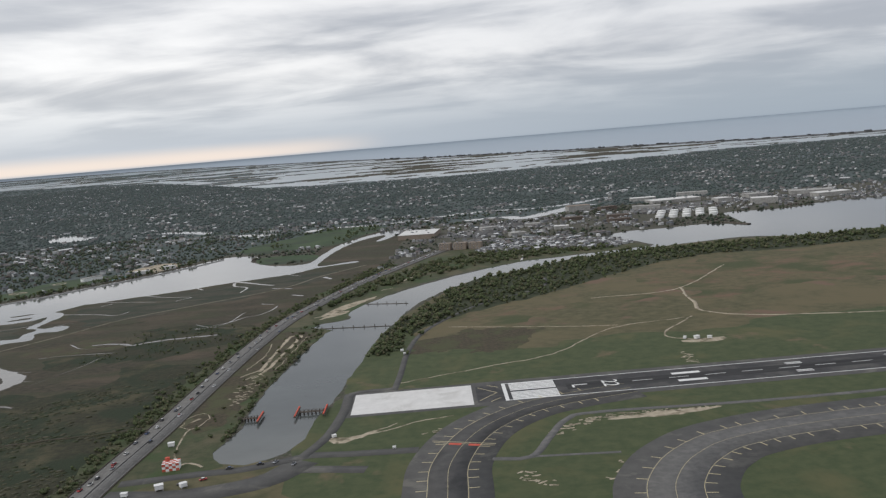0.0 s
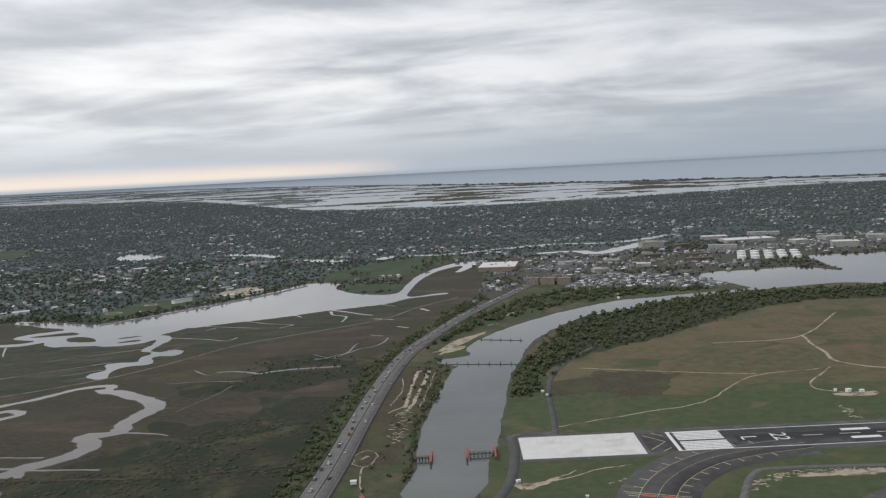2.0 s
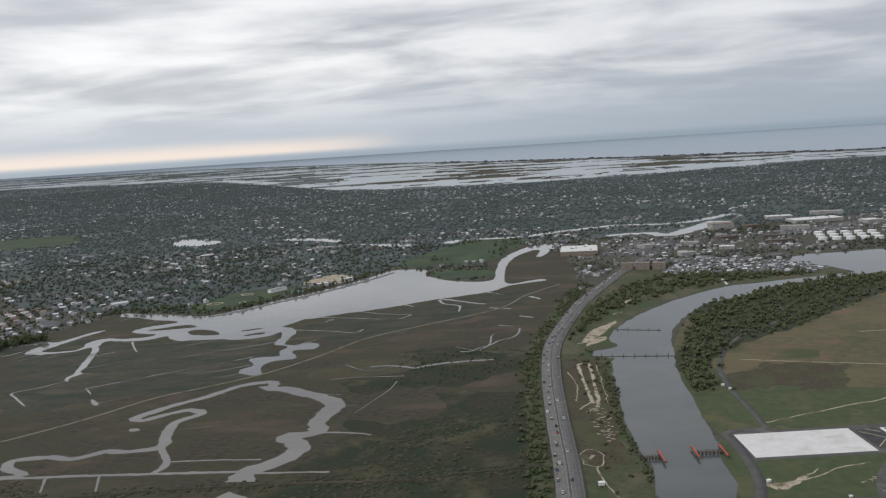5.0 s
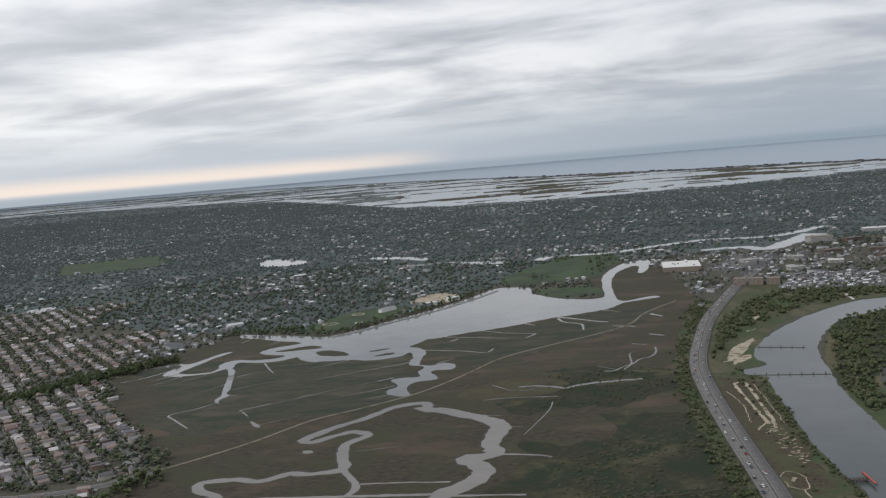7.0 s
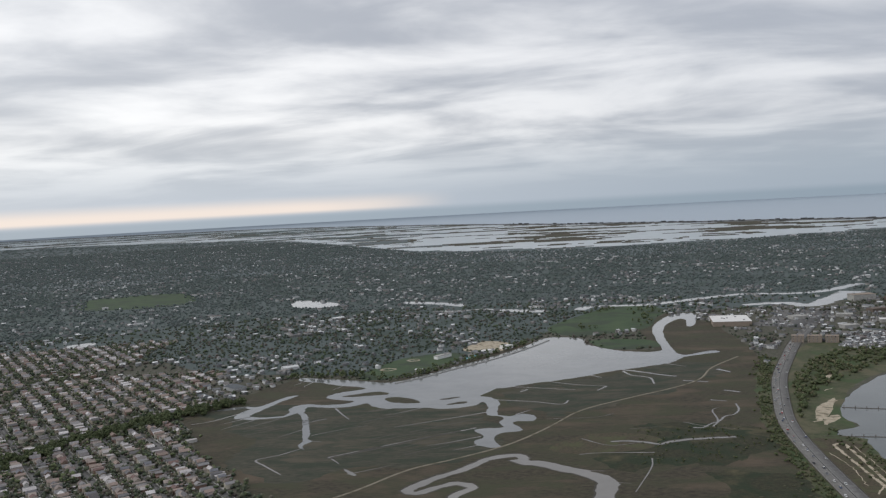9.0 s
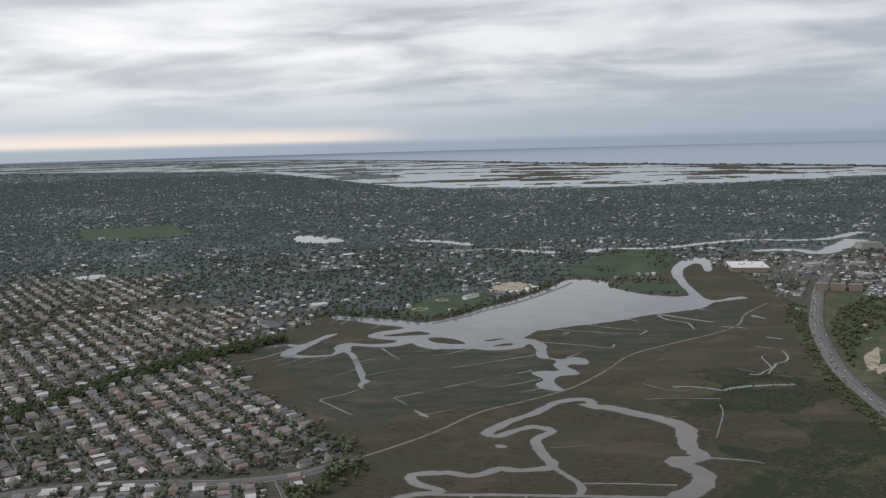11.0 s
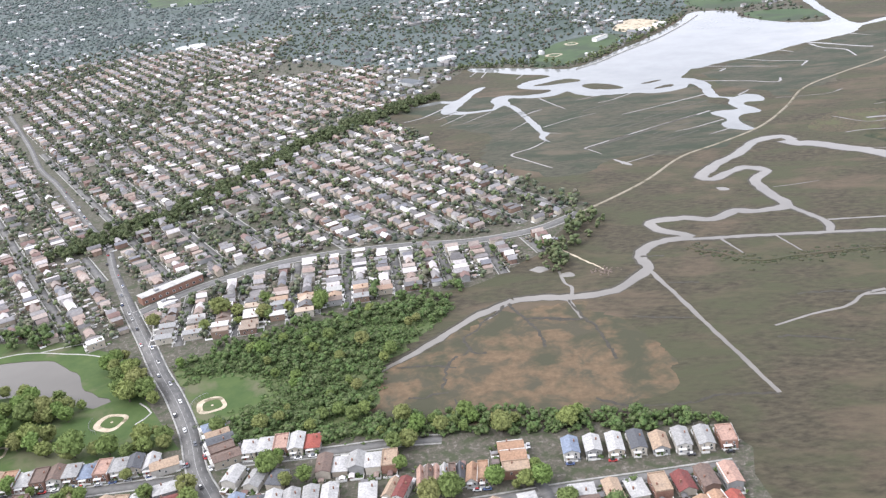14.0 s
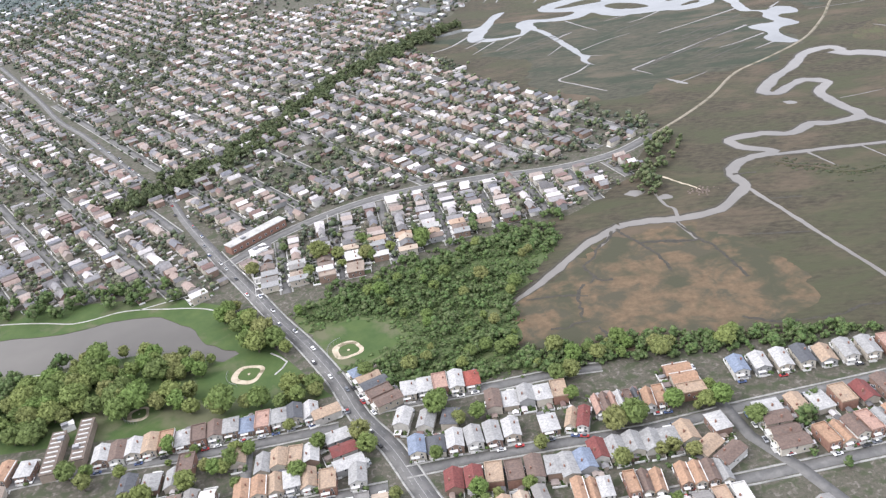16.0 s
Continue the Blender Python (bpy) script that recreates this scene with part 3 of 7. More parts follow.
CREEKS += [
    (2.2, 1.6, [(-487, 627), (-498, 613), (-513, 601), (-504, 587), (-486, 564)]),
    (2.2, 1.2, [(-485, 756), (-474, 731), (-465, 713)]),
    (2, 1, [(-433, 749), (-455, 737)]),
    (2.2, 1.4, [(-405, 746), (-424, 730), (-437, 723)]),
    (2.6, 1.4, [(-346, 722), (-384, 701), (-407, 689), (-423, 681)]),
    (3, 2, [(-356, 670), (-416, 632), (-461, 602)]),
    (2, 1, [(-461, 602), (-456, 595), (-450, 585)]),
    (2.4, 1.2, [(-352, 644), (-376, 630), (-392, 623)]),
    (2, 1, [(-352, 621), (-371, 609)]),
    (2, 1, [(-541, 888), (-549, 865)]),
    (2, 1, [(-531, 884), (-537, 857)]),
    (2, 1.4, [(-494, 858), (-503, 836)]),
]
CREEKS += [
    (2.4, 2, [(-292, 838), (-267, 818), (-239, 805)]),
    (3, 2, [(-238, 805), (-249, 788)]),
    (2.6, 2, [(-330, 821), (-298, 807), (-268, 794)]),
    (2, 2.5, [(-318, 806), (-312, 804), (-319, 795)]),
    (3, 2, [(-342, 766), (-307, 752), (-287, 740), (-281, 743), (-278, 753)]),
    (5, 4, [(-215, 882), (-197, 865), (-182, 849), (-168, 837)]),
    (3.5, 2, [(-214, 874), (-209, 852), (-194, 836), (-194, 807)]),
    (3, 1.5, [(-248, 860), (-238, 844)]),
    (3, 1.5, [(-167, 906), (-149, 885)]),
    (2.5, 1.5, [(-325, 708), (-312, 723)]),
    (2, 1.6, [(-490, 371), (-489, 381), (-492, 386), (-494, 400)]),
]
CREEKS += [
    (2.4, 1.6, [(-492, 368), (-487, 347)]),
    (1.4, 2.2, [(-406, 330), (-387, 338), (-371, 343), (-360, 353), (-349, 357)]),
    (14, 8, [(-449, 1440), (-408, 1433), (-358, 1448)]),
]
ROAD_HIGHWAY = [(-151, 121), (-149, 251), (-147, 331), (-142, 402), (-138, 482), (-132, 571), (-122, 653), (-100, 740), (-76, 819), (-41, 908), (-2, 1001), (64, 1135)]
ROAD_AVENUE = [(-575, 118), (-598, 170), (-615, 205), (-627, 231), (-639, 250), (-650, 275), (-665, 302), (-680, 325), (-698, 356), (-718, 389), (-749, 443), (-771, 485), (-808, 536), (-866, 620), (-906, 672), (-954, 749), (-1044, 885)]
ROAD_CROSS = [(-714, 385), (-689, 412), (-654, 435), (-622, 445), (-581, 449), (-539, 448), (-502, 458), (-476, 478)]
TRACK = [(-476, 478), (-452, 500), (-427, 527), (-399, 565), (-366, 589), (-331, 619), (-300, 663), (-270, 714), (-225, 753), (-179, 788), (-149, 821), (-126, 872), (-86, 927)]
EMBANKMENT = [(-425, 418), (-405, 402), (-396, 396), (-379, 397), (-350, 400), (-331, 400), (-279, 400), (-226, 397), (-194, 401), (-152, 407)]
BELT = [(-792, 476), (-771, 497), (-733, 544), (-692, 639), (-643, 721), (-587, 785)]
MARSH = [(-151, 121), (-151, 330), (-146, 402), (-143, 482), (-137, 571), (-127, 653), (-105, 744), (-81, 827), (-66, 919), (-57, 1010), (-54, 1169), (-71, 1218), (-94, 1288), (-156, 1180), (-162, 987), (-199, 995), (-233, 1049), (-277, 1111), (-313, 1057), (-420, 894), (-448, 868), (-550, 908), (-597, 799), (-617, 732), (-544, 581), (-470, 492), (-501, 424), (-541, 390), (-573, 383), (-590, 327), (-585, 287), (-575, 269), (-499, 266), (-448, 263), (-438, 247), (-441, 232), (-436, 205), (-428, 120)]
AIRFIELD = [(-147, 121), (-145, 331), (-108, 360), (-72, 344), (-60, 420), (-44, 601), (28, 778), (115, 843), (255, 889), (425, 887), (708, 938), (1209, 899), (1201, 117)]
VERGE = [(-147, 321), (-140, 402), (-135, 482), (-129, 571), (-119, 653), (-97, 740), (-73, 819), (-37, 908), (13, 993), (64, 987), (164, 962), (205, 895), (103, 867), (1, 803), (-60, 708), (-85, 602), (-100, 502), (-106, 365), (-100, 348), (-121, 335)]
MEADOW = [(-79, 352), (-64, 400), (-58, 505), (-47, 581), (-9, 541), (41, 499), (111, 518), (242, 527), (402, 542), (704, 557), (702, 297), (60, 179), (-60, 299)]
REEDS = [(-583, 311), (-560, 329), (-536, 353), (-505, 364), (-480, 355), (-462, 329), (-454, 299), (-479, 275), (-540, 271), (-572, 273), (-582, 289)]
PARK = [(-899, 291), (-879, 371), (-790, 364), (-740, 360), (-710, 345), (-690, 318), (-651, 265), (-699, 256), (-778, 255), (-899, 246)]
WOOD_FLOOR = [(-675, 329), (-651, 343), (-614, 361), (-571, 381), (-546, 369), (-575, 322), (-578, 277), (-560, 265), (-625, 264), (-649, 280)]
BALLFIELD = [(-663, 309), (-656, 315), (-643, 317), (-631, 311), (-624, 299), (-629, 292), (-638, 285), (-650, 286)]
GOLF = [[(-270, 1202), (-201, 1335), (-146, 1421), (-86, 1337), (-115, 1250), (-147, 1152), (-226, 1112), (-261, 1132)], [(-228, 1069), (-188, 1073), (-156, 1056), (-154, 1006), (-210, 1003)], [(-489, 890), (-452, 997), (-391, 1024), (-381, 987), (-436, 898), (-455, 878)], [(-1292, 1954), (-1089, 2015), (-988, 1763), (-1183, 1718)]]
SANDS = [[(-383, 1042), (-357, 1100), (-325, 1073), (-345, 1010)], [(-87, 693), (-70, 715), (-61, 725), (-70, 703), (-83, 674), (-100, 653)], [(-43, 794), (-28, 819), (-26, 835), (-38, 809)], [(-98, 643), (-83, 657), (-79, 670), (-91, 662)], [(-60, 371), (-48, 371), (-30, 384), (-52, 363)], [(67, 317), (81, 320), (96, 316), (79, 310)], [(61, 365), (81, 370), (111, 370), (91, 364)], [(127, 490), (152, 491), (148, 483), (132, 484)]]
OLIVE = [(-262, 474), (-235, 482), (-205, 500), (-190, 530), (-140, 545), (-146, 480), (-148, 400), (-152, 250), (-250, 230), (-330, 250), (-322, 330), (-292, 394), (-262, 425)]
TRACKSIDE = [(-128, 596), (-96, 596), (-98, 545), (-104, 490), (-110, 440), (-116, 400), (-128, 398), (-134, 440), (-131, 500)]
HEATH = [(-30, 542), (-4, 561), (33, 561), (51, 540), (36, 510), (3, 507), (-24, 515)]
BRUSH = [(-250, 560), (-240, 640), (-165, 655), (-150, 600), (-190, 560)]
ROADSIDE = [(-166, 200), (-163, 330), (-159, 402), (-155, 482), (-149, 571), (-140, 653), (-119, 744), (-98, 824), (-66, 908), (-50, 915), (-76, 819), (-100, 740), (-122, 653), (-132, 571), (-138, 482), (-142, 402), (-147, 331), (-150, 200)]
FEN = [(-600, 756), (-522, 768), (-461, 766), (-350, 734), (-340, 611), (-376, 594), (-437, 579), (-486, 561), (-516, 581), (-532, 640), (-560, 688)]
FEN_EAST = [(-335, 800), (-250, 840), (-180, 880), (-130, 900), (-110, 860), (-160, 790), (-240, 735), (-300, 690), (-325, 720), (-330, 760)]
BANK_WOOD = [(-48, 590), (-19, 653), (9, 745), (38, 785), (95, 828), (185, 880), (311, 866), (600, 900), (600, 850), (324, 800), (243, 805), (185, 777), (111, 708), (68, 665), (40, 646), (0, 610), (-25, 577), (-33, 538), (-47, 518), (-54, 500), (-49, 539)]
DRY_FIELD = [(-13, 593), (39, 636), (105, 639), (176, 610), (330, 640), (480, 640), (480, 740), (307, 764), (234, 776), (150, 715), (163, 632), (52, 575)]
RUSSET = [(-305, 600), (-270, 640), (-225, 628), (-235, 598), (-275, 590)]

CX, CY, RIM = -300.0, 0.0, 2600.0
circle = np.array([(CX + RIM * math.sin(a), CY + RIM * math.cos(a)) for a in np.linspace(0, math.tau, 240, False)])
FAR_SUBURB = [(CX + 2590 * math.sin(radians(a)), CY + 2590 * math.cos(radians(a))) for a in range(-66, 64, 3)] + [(1500, 1180), (900, 1440), (420, 1430), (120, 1330), (-80, 1295), (-200, 1340), (-290, 1120), (-440, 890), (-560, 925), (-660, 940), (-760, 1050), (-900, 1100), (-1200, 1030), (-1500, 900)]
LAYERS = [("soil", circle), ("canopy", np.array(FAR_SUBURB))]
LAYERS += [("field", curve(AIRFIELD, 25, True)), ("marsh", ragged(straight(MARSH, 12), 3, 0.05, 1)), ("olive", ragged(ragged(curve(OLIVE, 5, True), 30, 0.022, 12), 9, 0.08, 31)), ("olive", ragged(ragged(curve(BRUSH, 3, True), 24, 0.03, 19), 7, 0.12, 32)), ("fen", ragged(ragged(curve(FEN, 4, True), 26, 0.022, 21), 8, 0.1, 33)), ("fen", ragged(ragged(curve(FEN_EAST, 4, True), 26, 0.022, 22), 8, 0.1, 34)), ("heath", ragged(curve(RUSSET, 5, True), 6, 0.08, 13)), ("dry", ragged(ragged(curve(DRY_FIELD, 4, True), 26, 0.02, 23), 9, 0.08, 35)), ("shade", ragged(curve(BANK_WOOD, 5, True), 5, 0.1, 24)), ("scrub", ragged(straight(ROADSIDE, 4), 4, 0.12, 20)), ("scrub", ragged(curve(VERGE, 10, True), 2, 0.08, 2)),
           ("heath", ragged(curve(TRACKSIDE, 5, True), 5, 0.1, 15)), ("mown", ragged(ragged(curve(MEADOW, 5, True), 20, 0.02, 3), 6, 0.1, 37)), ("heath", ragged(ragged(curve(HEATH, 1.5, True), 14, 0.06, 14), 5, 0.25, 41)), ("mud", ragged(ragged(curve(REEDS, 2, True), 9, 0.11, 4), 3.5, 0.35, 36)), ("lawn", straight(PARK, 10)), ("thicket_floor", ragged(straight(WOOD_FLOOR, 3), 6, 0.12, 18)), ("lawn", curve(BALLFIELD, 3, True))]
LAYERS += [("green", curve(g, 15, True)) for g in GOLF]
LAYERS += [("sand", ragged(curve(s, 3, True), 1.2, 0.3, 5)) for s in SANDS]
SHORES = [ragged(curve(CHANNEL_WEST + CHANNEL_NORTH + CHANNEL_EAST, 7, True), 2.0, 0.12, 6), ragged(curve(BAY_NORTH + BAY_SOUTH + BAY_ARM_EAST + BAY_EDGE + BAY_ARM_WEST + BAY_DELTA + BAY_POINT, 4, True), 1.6, 0.22, 7), ragged(curve(PARK_POND, 4, True), 1.5, 0.15, 8)]
SHORES += [curve(k, 12, True) for k in LAKES]
CREEK_LINES, MARGINS, WET = [], [], []
for w0, w1, way in CREEKS:
    line = curve(way, max(1.5, min(3.5, w0 * 0.5)))
    k = np.linspace(0, 1, len(line))
    wide = w0 + (w1 - w0) * k
    wob = [np.array([1 + 0.30 * noise.noise((x * 0.06, y * 0.06, z)) + 0.42 * noise.noise((x * 0.2, y * 0.2, z + 4)) for x, y in line]) for z in (3.0, 7.0)]
    # strips beside the wider creeks paint in the shadow of their banks
    if 3.5 < max(w0, w1) < 19:
        a, b = sides(line, wide * wob[0] + 1.1)[0], sides(line, wide * wob[1] + 2.6)[1]
        MARGINS += [("margin", np.array([a[i], b[i], b[i + 1], a[i + 1]])) for i in range(len(line) - 1)]
    a, b = sides(line, wide * wob[0])[0], sides(line, wide * wob[1])[1]
    CREEK_LINES.append((line, max(w0, w1)))
    WET += [("creek" if max(w0, w1) < 19 else "water", np.array([a[i], b[i], b[i + 1], a[i + 1]])) for i in range(len(line) - 1)]
LAYERS += MARGINS + WET
LAYERS += [("creek", ragged(curve(s, 1.5, True), 1.0, 0.3, 16)) for s in PUDDLES]
LAYERS += [("pond" if k == 2 else "channel" if k == 0 else "water", s) for k, s in enumerate(SHORES)]
LAYERS += [("marsh", ragged(curve(s, 3, True), 1.2, 0.2, 9)) for s in ISLETS]

pts, loops, names = [], [], []
for kind, poly in LAYERS:
    k = len(pts)
    area = np.sum(poly[:, 0] * np.roll(poly[:, 1], -1) - poly[:, 1] * np.roll(poly[:, 0], -1))
    poly = poly if area > 0 else poly[::-1]
    pts += [Vector((float(x), float(y))) for x, y in poly]
    loops.append(list(range(k, k + len(poly))))
    names.append(kind)
edges = [(l[i], l[(i + 1) % len(l)]) for l in loops for i in range(len(l))]
v2, _, f2, _, _, _ = delaunay_2d_cdt(pts, edges, [], 0, 1e-3, True)
V2, F2 = np.array([(v.x, v.y) for v in v2]), np.array(f2)
mid = V2[F2].mean(1)
cover = np.full(len(F2), -1)
for k, (kind, poly) in enumerate(LAYERS):
    box_in = np.flatnonzero((mid[:, 0] > poly[:, 0].min()) & (mid[:, 0] < poly[:, 0].max()) & (mid[:, 1] > poly[:, 1].min()) & (mid[:, 1] < poly[:, 1].max()))
    cover[box_in[inside(poly, mid[box_in, 0], mid[box_in, 1])]] = k
tris = {}
for f, k in zip(f2, cover):
    if k >= 0:
        tris.setdefault(names[k], []).append(f)

GROUND_WORDS = {
    "canopy": ("wooded_suburb", "dark ground under the trees of the far suburbs", "ground"),
    "shade": ("wood_floor", "dark floor of the wood along the channel", "undergrowth"),
    "soil": ("ground", "patchy lawn, earth and paving between suburban houses", "ground"),
    "field": ("airfield_grass", "rough olive and tan grass of the airfield", "grass"),
    "marsh": ("salt_marsh", "flat brown salt marsh cut by creeks", "marsh"),
    "fen": ("wet_marsh", "dark grey-green wet marsh between the ditches", "marsh"),
    "dry": ("dry_grass", "tan and reddish dry grass on the airfield", "grass"),
    "scrub": ("scrubland", "dark green scrub between highway and water", "scrub"),
    "mown": ("mown_grass", "mown green grass beside the runway", "grass"),
    "mud": ("reed_flat", "reddish-brown flattened reeds on the marsh", "reeds"),
    "olive": ("marsh_scrub", "olive and brown scrub on the drier marsh", "scrub"),
    "heath": ("heath", "brown heath in the airfield grass", "heath"),
    "thicket_floor": ("undergrowth", "green undergrowth beneath the thicket", "undergrowth"),
    "lawn": ("park_lawn", "spring-green lawn of the park", "lawn"),
    "green": ("golf_course", "bright green golf course and park grass", "grass"),
    "margin": ("creek_margin", "dark wet mud along the creeks", "mud"),
    "sand": ("sand_patch", "pale bare sand and dirt", "sand"),
}
for kind, (name, label, cat) in GROUND_WORDS.items():
    f = np.array(tris[kind])
    used, inv = np.unique(f, return_inverse=True)
    setting(name, np.c_[V2[used], np.zeros(len(used))], inv.reshape(f.shape), M[kind], label, cat)
for kind, name, label in (("channel", "channel_water", "grey-green water of the channel beside the airfield"), ("pond", "pond_water", "dark brownish water of the park pond"), ("water", "water", "calm grey water of the bay"), ("creek", "creek_water", "pale silty water of the marsh creeks")):
    f = np.array(tris[kind])
    used, inv = np.unique(f, return_inverse=True)
    setting(name, np.c_[V2[used], np.full(len(used), -0.12)], inv.reshape(f.shape), M[kind], label, "water")
# banks: where land meets water the ground steps down
wet = set()
for t in tris["water"] + tris["creek"] + tris["pond"] + tris["channel"]:
    for i in range(3):
        wet.add((t[i], t[(i + 1) % 3]))
bv, bf = [], []
for a, b in wet:
    if (b, a) not in wet:
        k = len(bv)
        bv += [(*V2[a], 0.0), (*V2[b], 0.0), (*V2[b], -0.4), (*V2[a], -0.4)]
        bf.append((k, k + 1, k + 2, k + 3))
setting("bank", np.array(bv), np.array(bf), M["bank"], "low muddy banks along the water", "bank")

# ---- the distance: the ground goes on and rises gently to the horizon ----


def far_reach(d):
    """How far out ground lies that is d metres off, and how high, past the rim."""
    d = np.asarray(d, float)
    r = np.where(d > RIM, RIM + 2250 * (1 - np.exp(-(np.maximum(d, RIM) - RIM) / 2250)), d)
    return r, np.where(d > RIM, 150 * (1 - r / np.maximum(d, 1)), 0.0)


AZ = np.radians(np.concatenate([np.arange(-58, 58, 0.2), np.arange(58, 302, 4.0)]))
DIST = np.exp(np.linspace(math.log(RIM - 40), math.log(24000), 170))
SHORE_AZ = [-60, -40, -30, -17, -12.2, -9, -6, 0, 5, 12, 24, 40, 60]
SHORE_D = [11500, 10500, 9200, 6900, 5100, 4150, 3480, 3220, 3190, 3290, 3850, 4500, 5200]
BAR_AZ = [-60, -40, -16, -8, 0, 3.5, 12, 24, 40, 60]
BAR_D = [23000, 21000, 14000, 10000, 7400, 6500, 5500, 4750, 4500, 4500]


def far_kind(az, d):
    """0 woods, 1 water, 2 marsh, 3 sea, 4 built-up beach."""
    deg = math.degrees(az)
    deg = (deg + 180) % 360 - 180
    if abs(deg) > 60:
        return 0
    bar = np.interp(deg, BAR_AZ, BAR_D)
    shore = np.interp(deg, SHORE_AZ, SHORE_D) * (1 + 0.05 * noise.noise((deg * 0.35, 1.7, 0)))
    if d > bar * 1.05:
        return 3
    if d > bar * 0.985:
        return 4
    if d < shore:
        return 0
    k = math.log(d)
    s = noise.noise((deg * 0.16 + 3, k * 17, 4.0)) + 0.5 * noise.noise((deg * 0.5, k * 38, 9.0)) + 0.22 * noise.noise((deg * 1.4, k * 60, 2.0))
    s += 0.30 if d < shore * 1.12 else (-0.05 if deg < -8 else 0.06)
    return 1 if s > 0.03 else (2 if deg > -4 or s > -0.15 else 0)


r, z = far_reach(DIST)
gx = CX + np.sin(AZ)[:, None] * r
gy = CY + np.cos(AZ)[:, None] * r
gz = np.broadcast_to(z - 0.25 * (DIST < RIM), gx.shape)
na, nd = gx.shape
i, j = np.meshgrid(np.arange(na), np.arange(nd - 1), indexing="ij")
i2 = (i + 1) % na
quads = np.stack([i * nd + j, i * nd + j + 1, i2 * nd + j + 1, i2 * nd + j], -1).reshape(-1, 4)
kinds = np.array([[far_kind(a + 0.0017, (d0 + d1) / 2) for d0, d1 in zip(DIST[:-1], DIST[1:])] for a in AZ]).ravel()
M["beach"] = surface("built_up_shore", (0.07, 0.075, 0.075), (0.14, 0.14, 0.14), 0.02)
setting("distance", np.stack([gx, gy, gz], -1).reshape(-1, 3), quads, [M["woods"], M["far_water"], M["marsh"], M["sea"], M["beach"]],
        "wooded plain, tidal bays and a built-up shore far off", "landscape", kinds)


def drop_to_ground(x, y):
    """Height of the ground, and the place moved in as the distance is."""
    d = np.hypot(x - CX, y - CY)
    r, z = far_reach(d)
    return CX + (x - CX) * r / d, CY + (y - CY) * r / d, z

# ---- roads, runway and paths ----


def road(name, parts_, mat, label, cat):
    v, f = merge(parts_)
    return setting(name, v, f, mat, label, cat)


HIGHWAY, AVENUE, CROSS = curve(ROAD_HIGHWAY, 8), curve(ROAD_AVENUE, 6), curve(ROAD_CROSS, 6)
road("highway", [slab(HIGHWAY, 13.5, 0.10)], M["highway"], "worn grey highway with two carriageways", "road")
road("highway_line", [strip(HIGHWAY, 0.16, 0.115, s) for s in (-6.0, -0.75, 0.75, 6.0)], M["faded"], "faded white edge lines of the highway", "road marking")
dash = []
for s in (-4.2, -2.5, 2.5, 4.2):
    for k in range(0, len(HIGHWAY) - 2):
        dash.append(strip(HIGHWAY[k] + (HIGHWAY[k + 1] - HIGHWAY[k]) * np.array([[0.0], [0.35]]), 0.11, 0.115, s))
road("lane_dash", dash, M["faded"], "broken faded white lane lines", "road marking")
road("median", [slab(HIGHWAY, 0.4, 0.40, 0.35)], M["shoulder"], "low concrete median barrier", "barrier")
road("guard_rail", [slab(HIGHWAY, 0.12, 0.5, 0.5, s) for s in (-7.0, 7.0)], M["wood"], "grey steel guard rails beside the highway", "guard rail")
AVENUE_WIDE = np.interp(AVENUE[:, 1], [380, 470], [6.8, 4.4])
road("avenue", [slab(AVENUE, AVENUE_WIDE, 0.10)], M["asphalt"], "wide grey avenue between houses and park", "road")
road("cross_avenue", [slab(CROSS, 6.0, 0.09)], M["asphalt"], "grey avenue through the houses", "road")
road("avenue_line", [strip(AVENUE, 0.16, 0.115)] + [strip(AVENUE[k] + (AVENUE[k + 1] - AVENUE[k]) * np.array([[0.0], [0.4]]), 0.10, 0.115, s) for s in (-1.7, 1.7) for k in range(0, 50)], M["faded"], "faded lines of the avenue", "road marking")
road("avenue_pavement", [slab(AVENUE[AVENUE[:, 1] < 400], 0.8, 0.16, 0.16, s) for s in (-3.9, 3.9)] + [slab(CROSS, 0.8, 0.15, 0.15, s) for s in (-3.5, 3.5)], M["paving"], "pale concrete pavements along the avenues", "pavement")
road("dirt_track", [slab(curve(TRACK, 8), 2.2, 0.08)], M["dirt"], "pale dirt tracks across the marsh", "track")

road("embankment", [slab(ragged(curve(EMBANKMENT, 4), 1.5, 0.15, 7.0), 2.0, 0.3, 0.4)], M["marsh"], "low grassy embankment across the marsh", "embankment")

SAND_LINES = [(2.0, [(-112, 591), (-113, 560), (-114, 530), (-115, 500)]), (2.0, [(-104, 590), (-107, 550), (-110, 515), (-113, 492)]), (2.6, [(-112, 590), (-108, 592), (-104, 589)]), (0.5, [(-100, 586), (-103, 540), (-106, 500)]), (0.6, [(-121, 572), (-119, 540), (-124, 505)]), (0.9, [(-124, 490), (-119, 498), (-114, 505)]), (0.55, [(-133, 405), (-134, 416), (-128, 424), (-123, 418), (-124, 406), (-128, 400), (-133, 405)]), (1.6, [(-130, 410), (-127, 416)]), (0.7, [(-128, 400), (-127, 380), (-122, 352)]),
              (2.0, [(-98, 642), (-88, 668), (-74, 700), (-62, 716)]), (1.6, [(-104, 652), (-94, 655), (-88, 668)]), (1.5, [(-45, 792), (-36, 806), (-30, 826)]), (1.2, [(-60, 752), (-50, 760)])]
BARE = [(RNG.uniform(-120, -110), RNG.uniform(435, 495)) for k in range(45)]
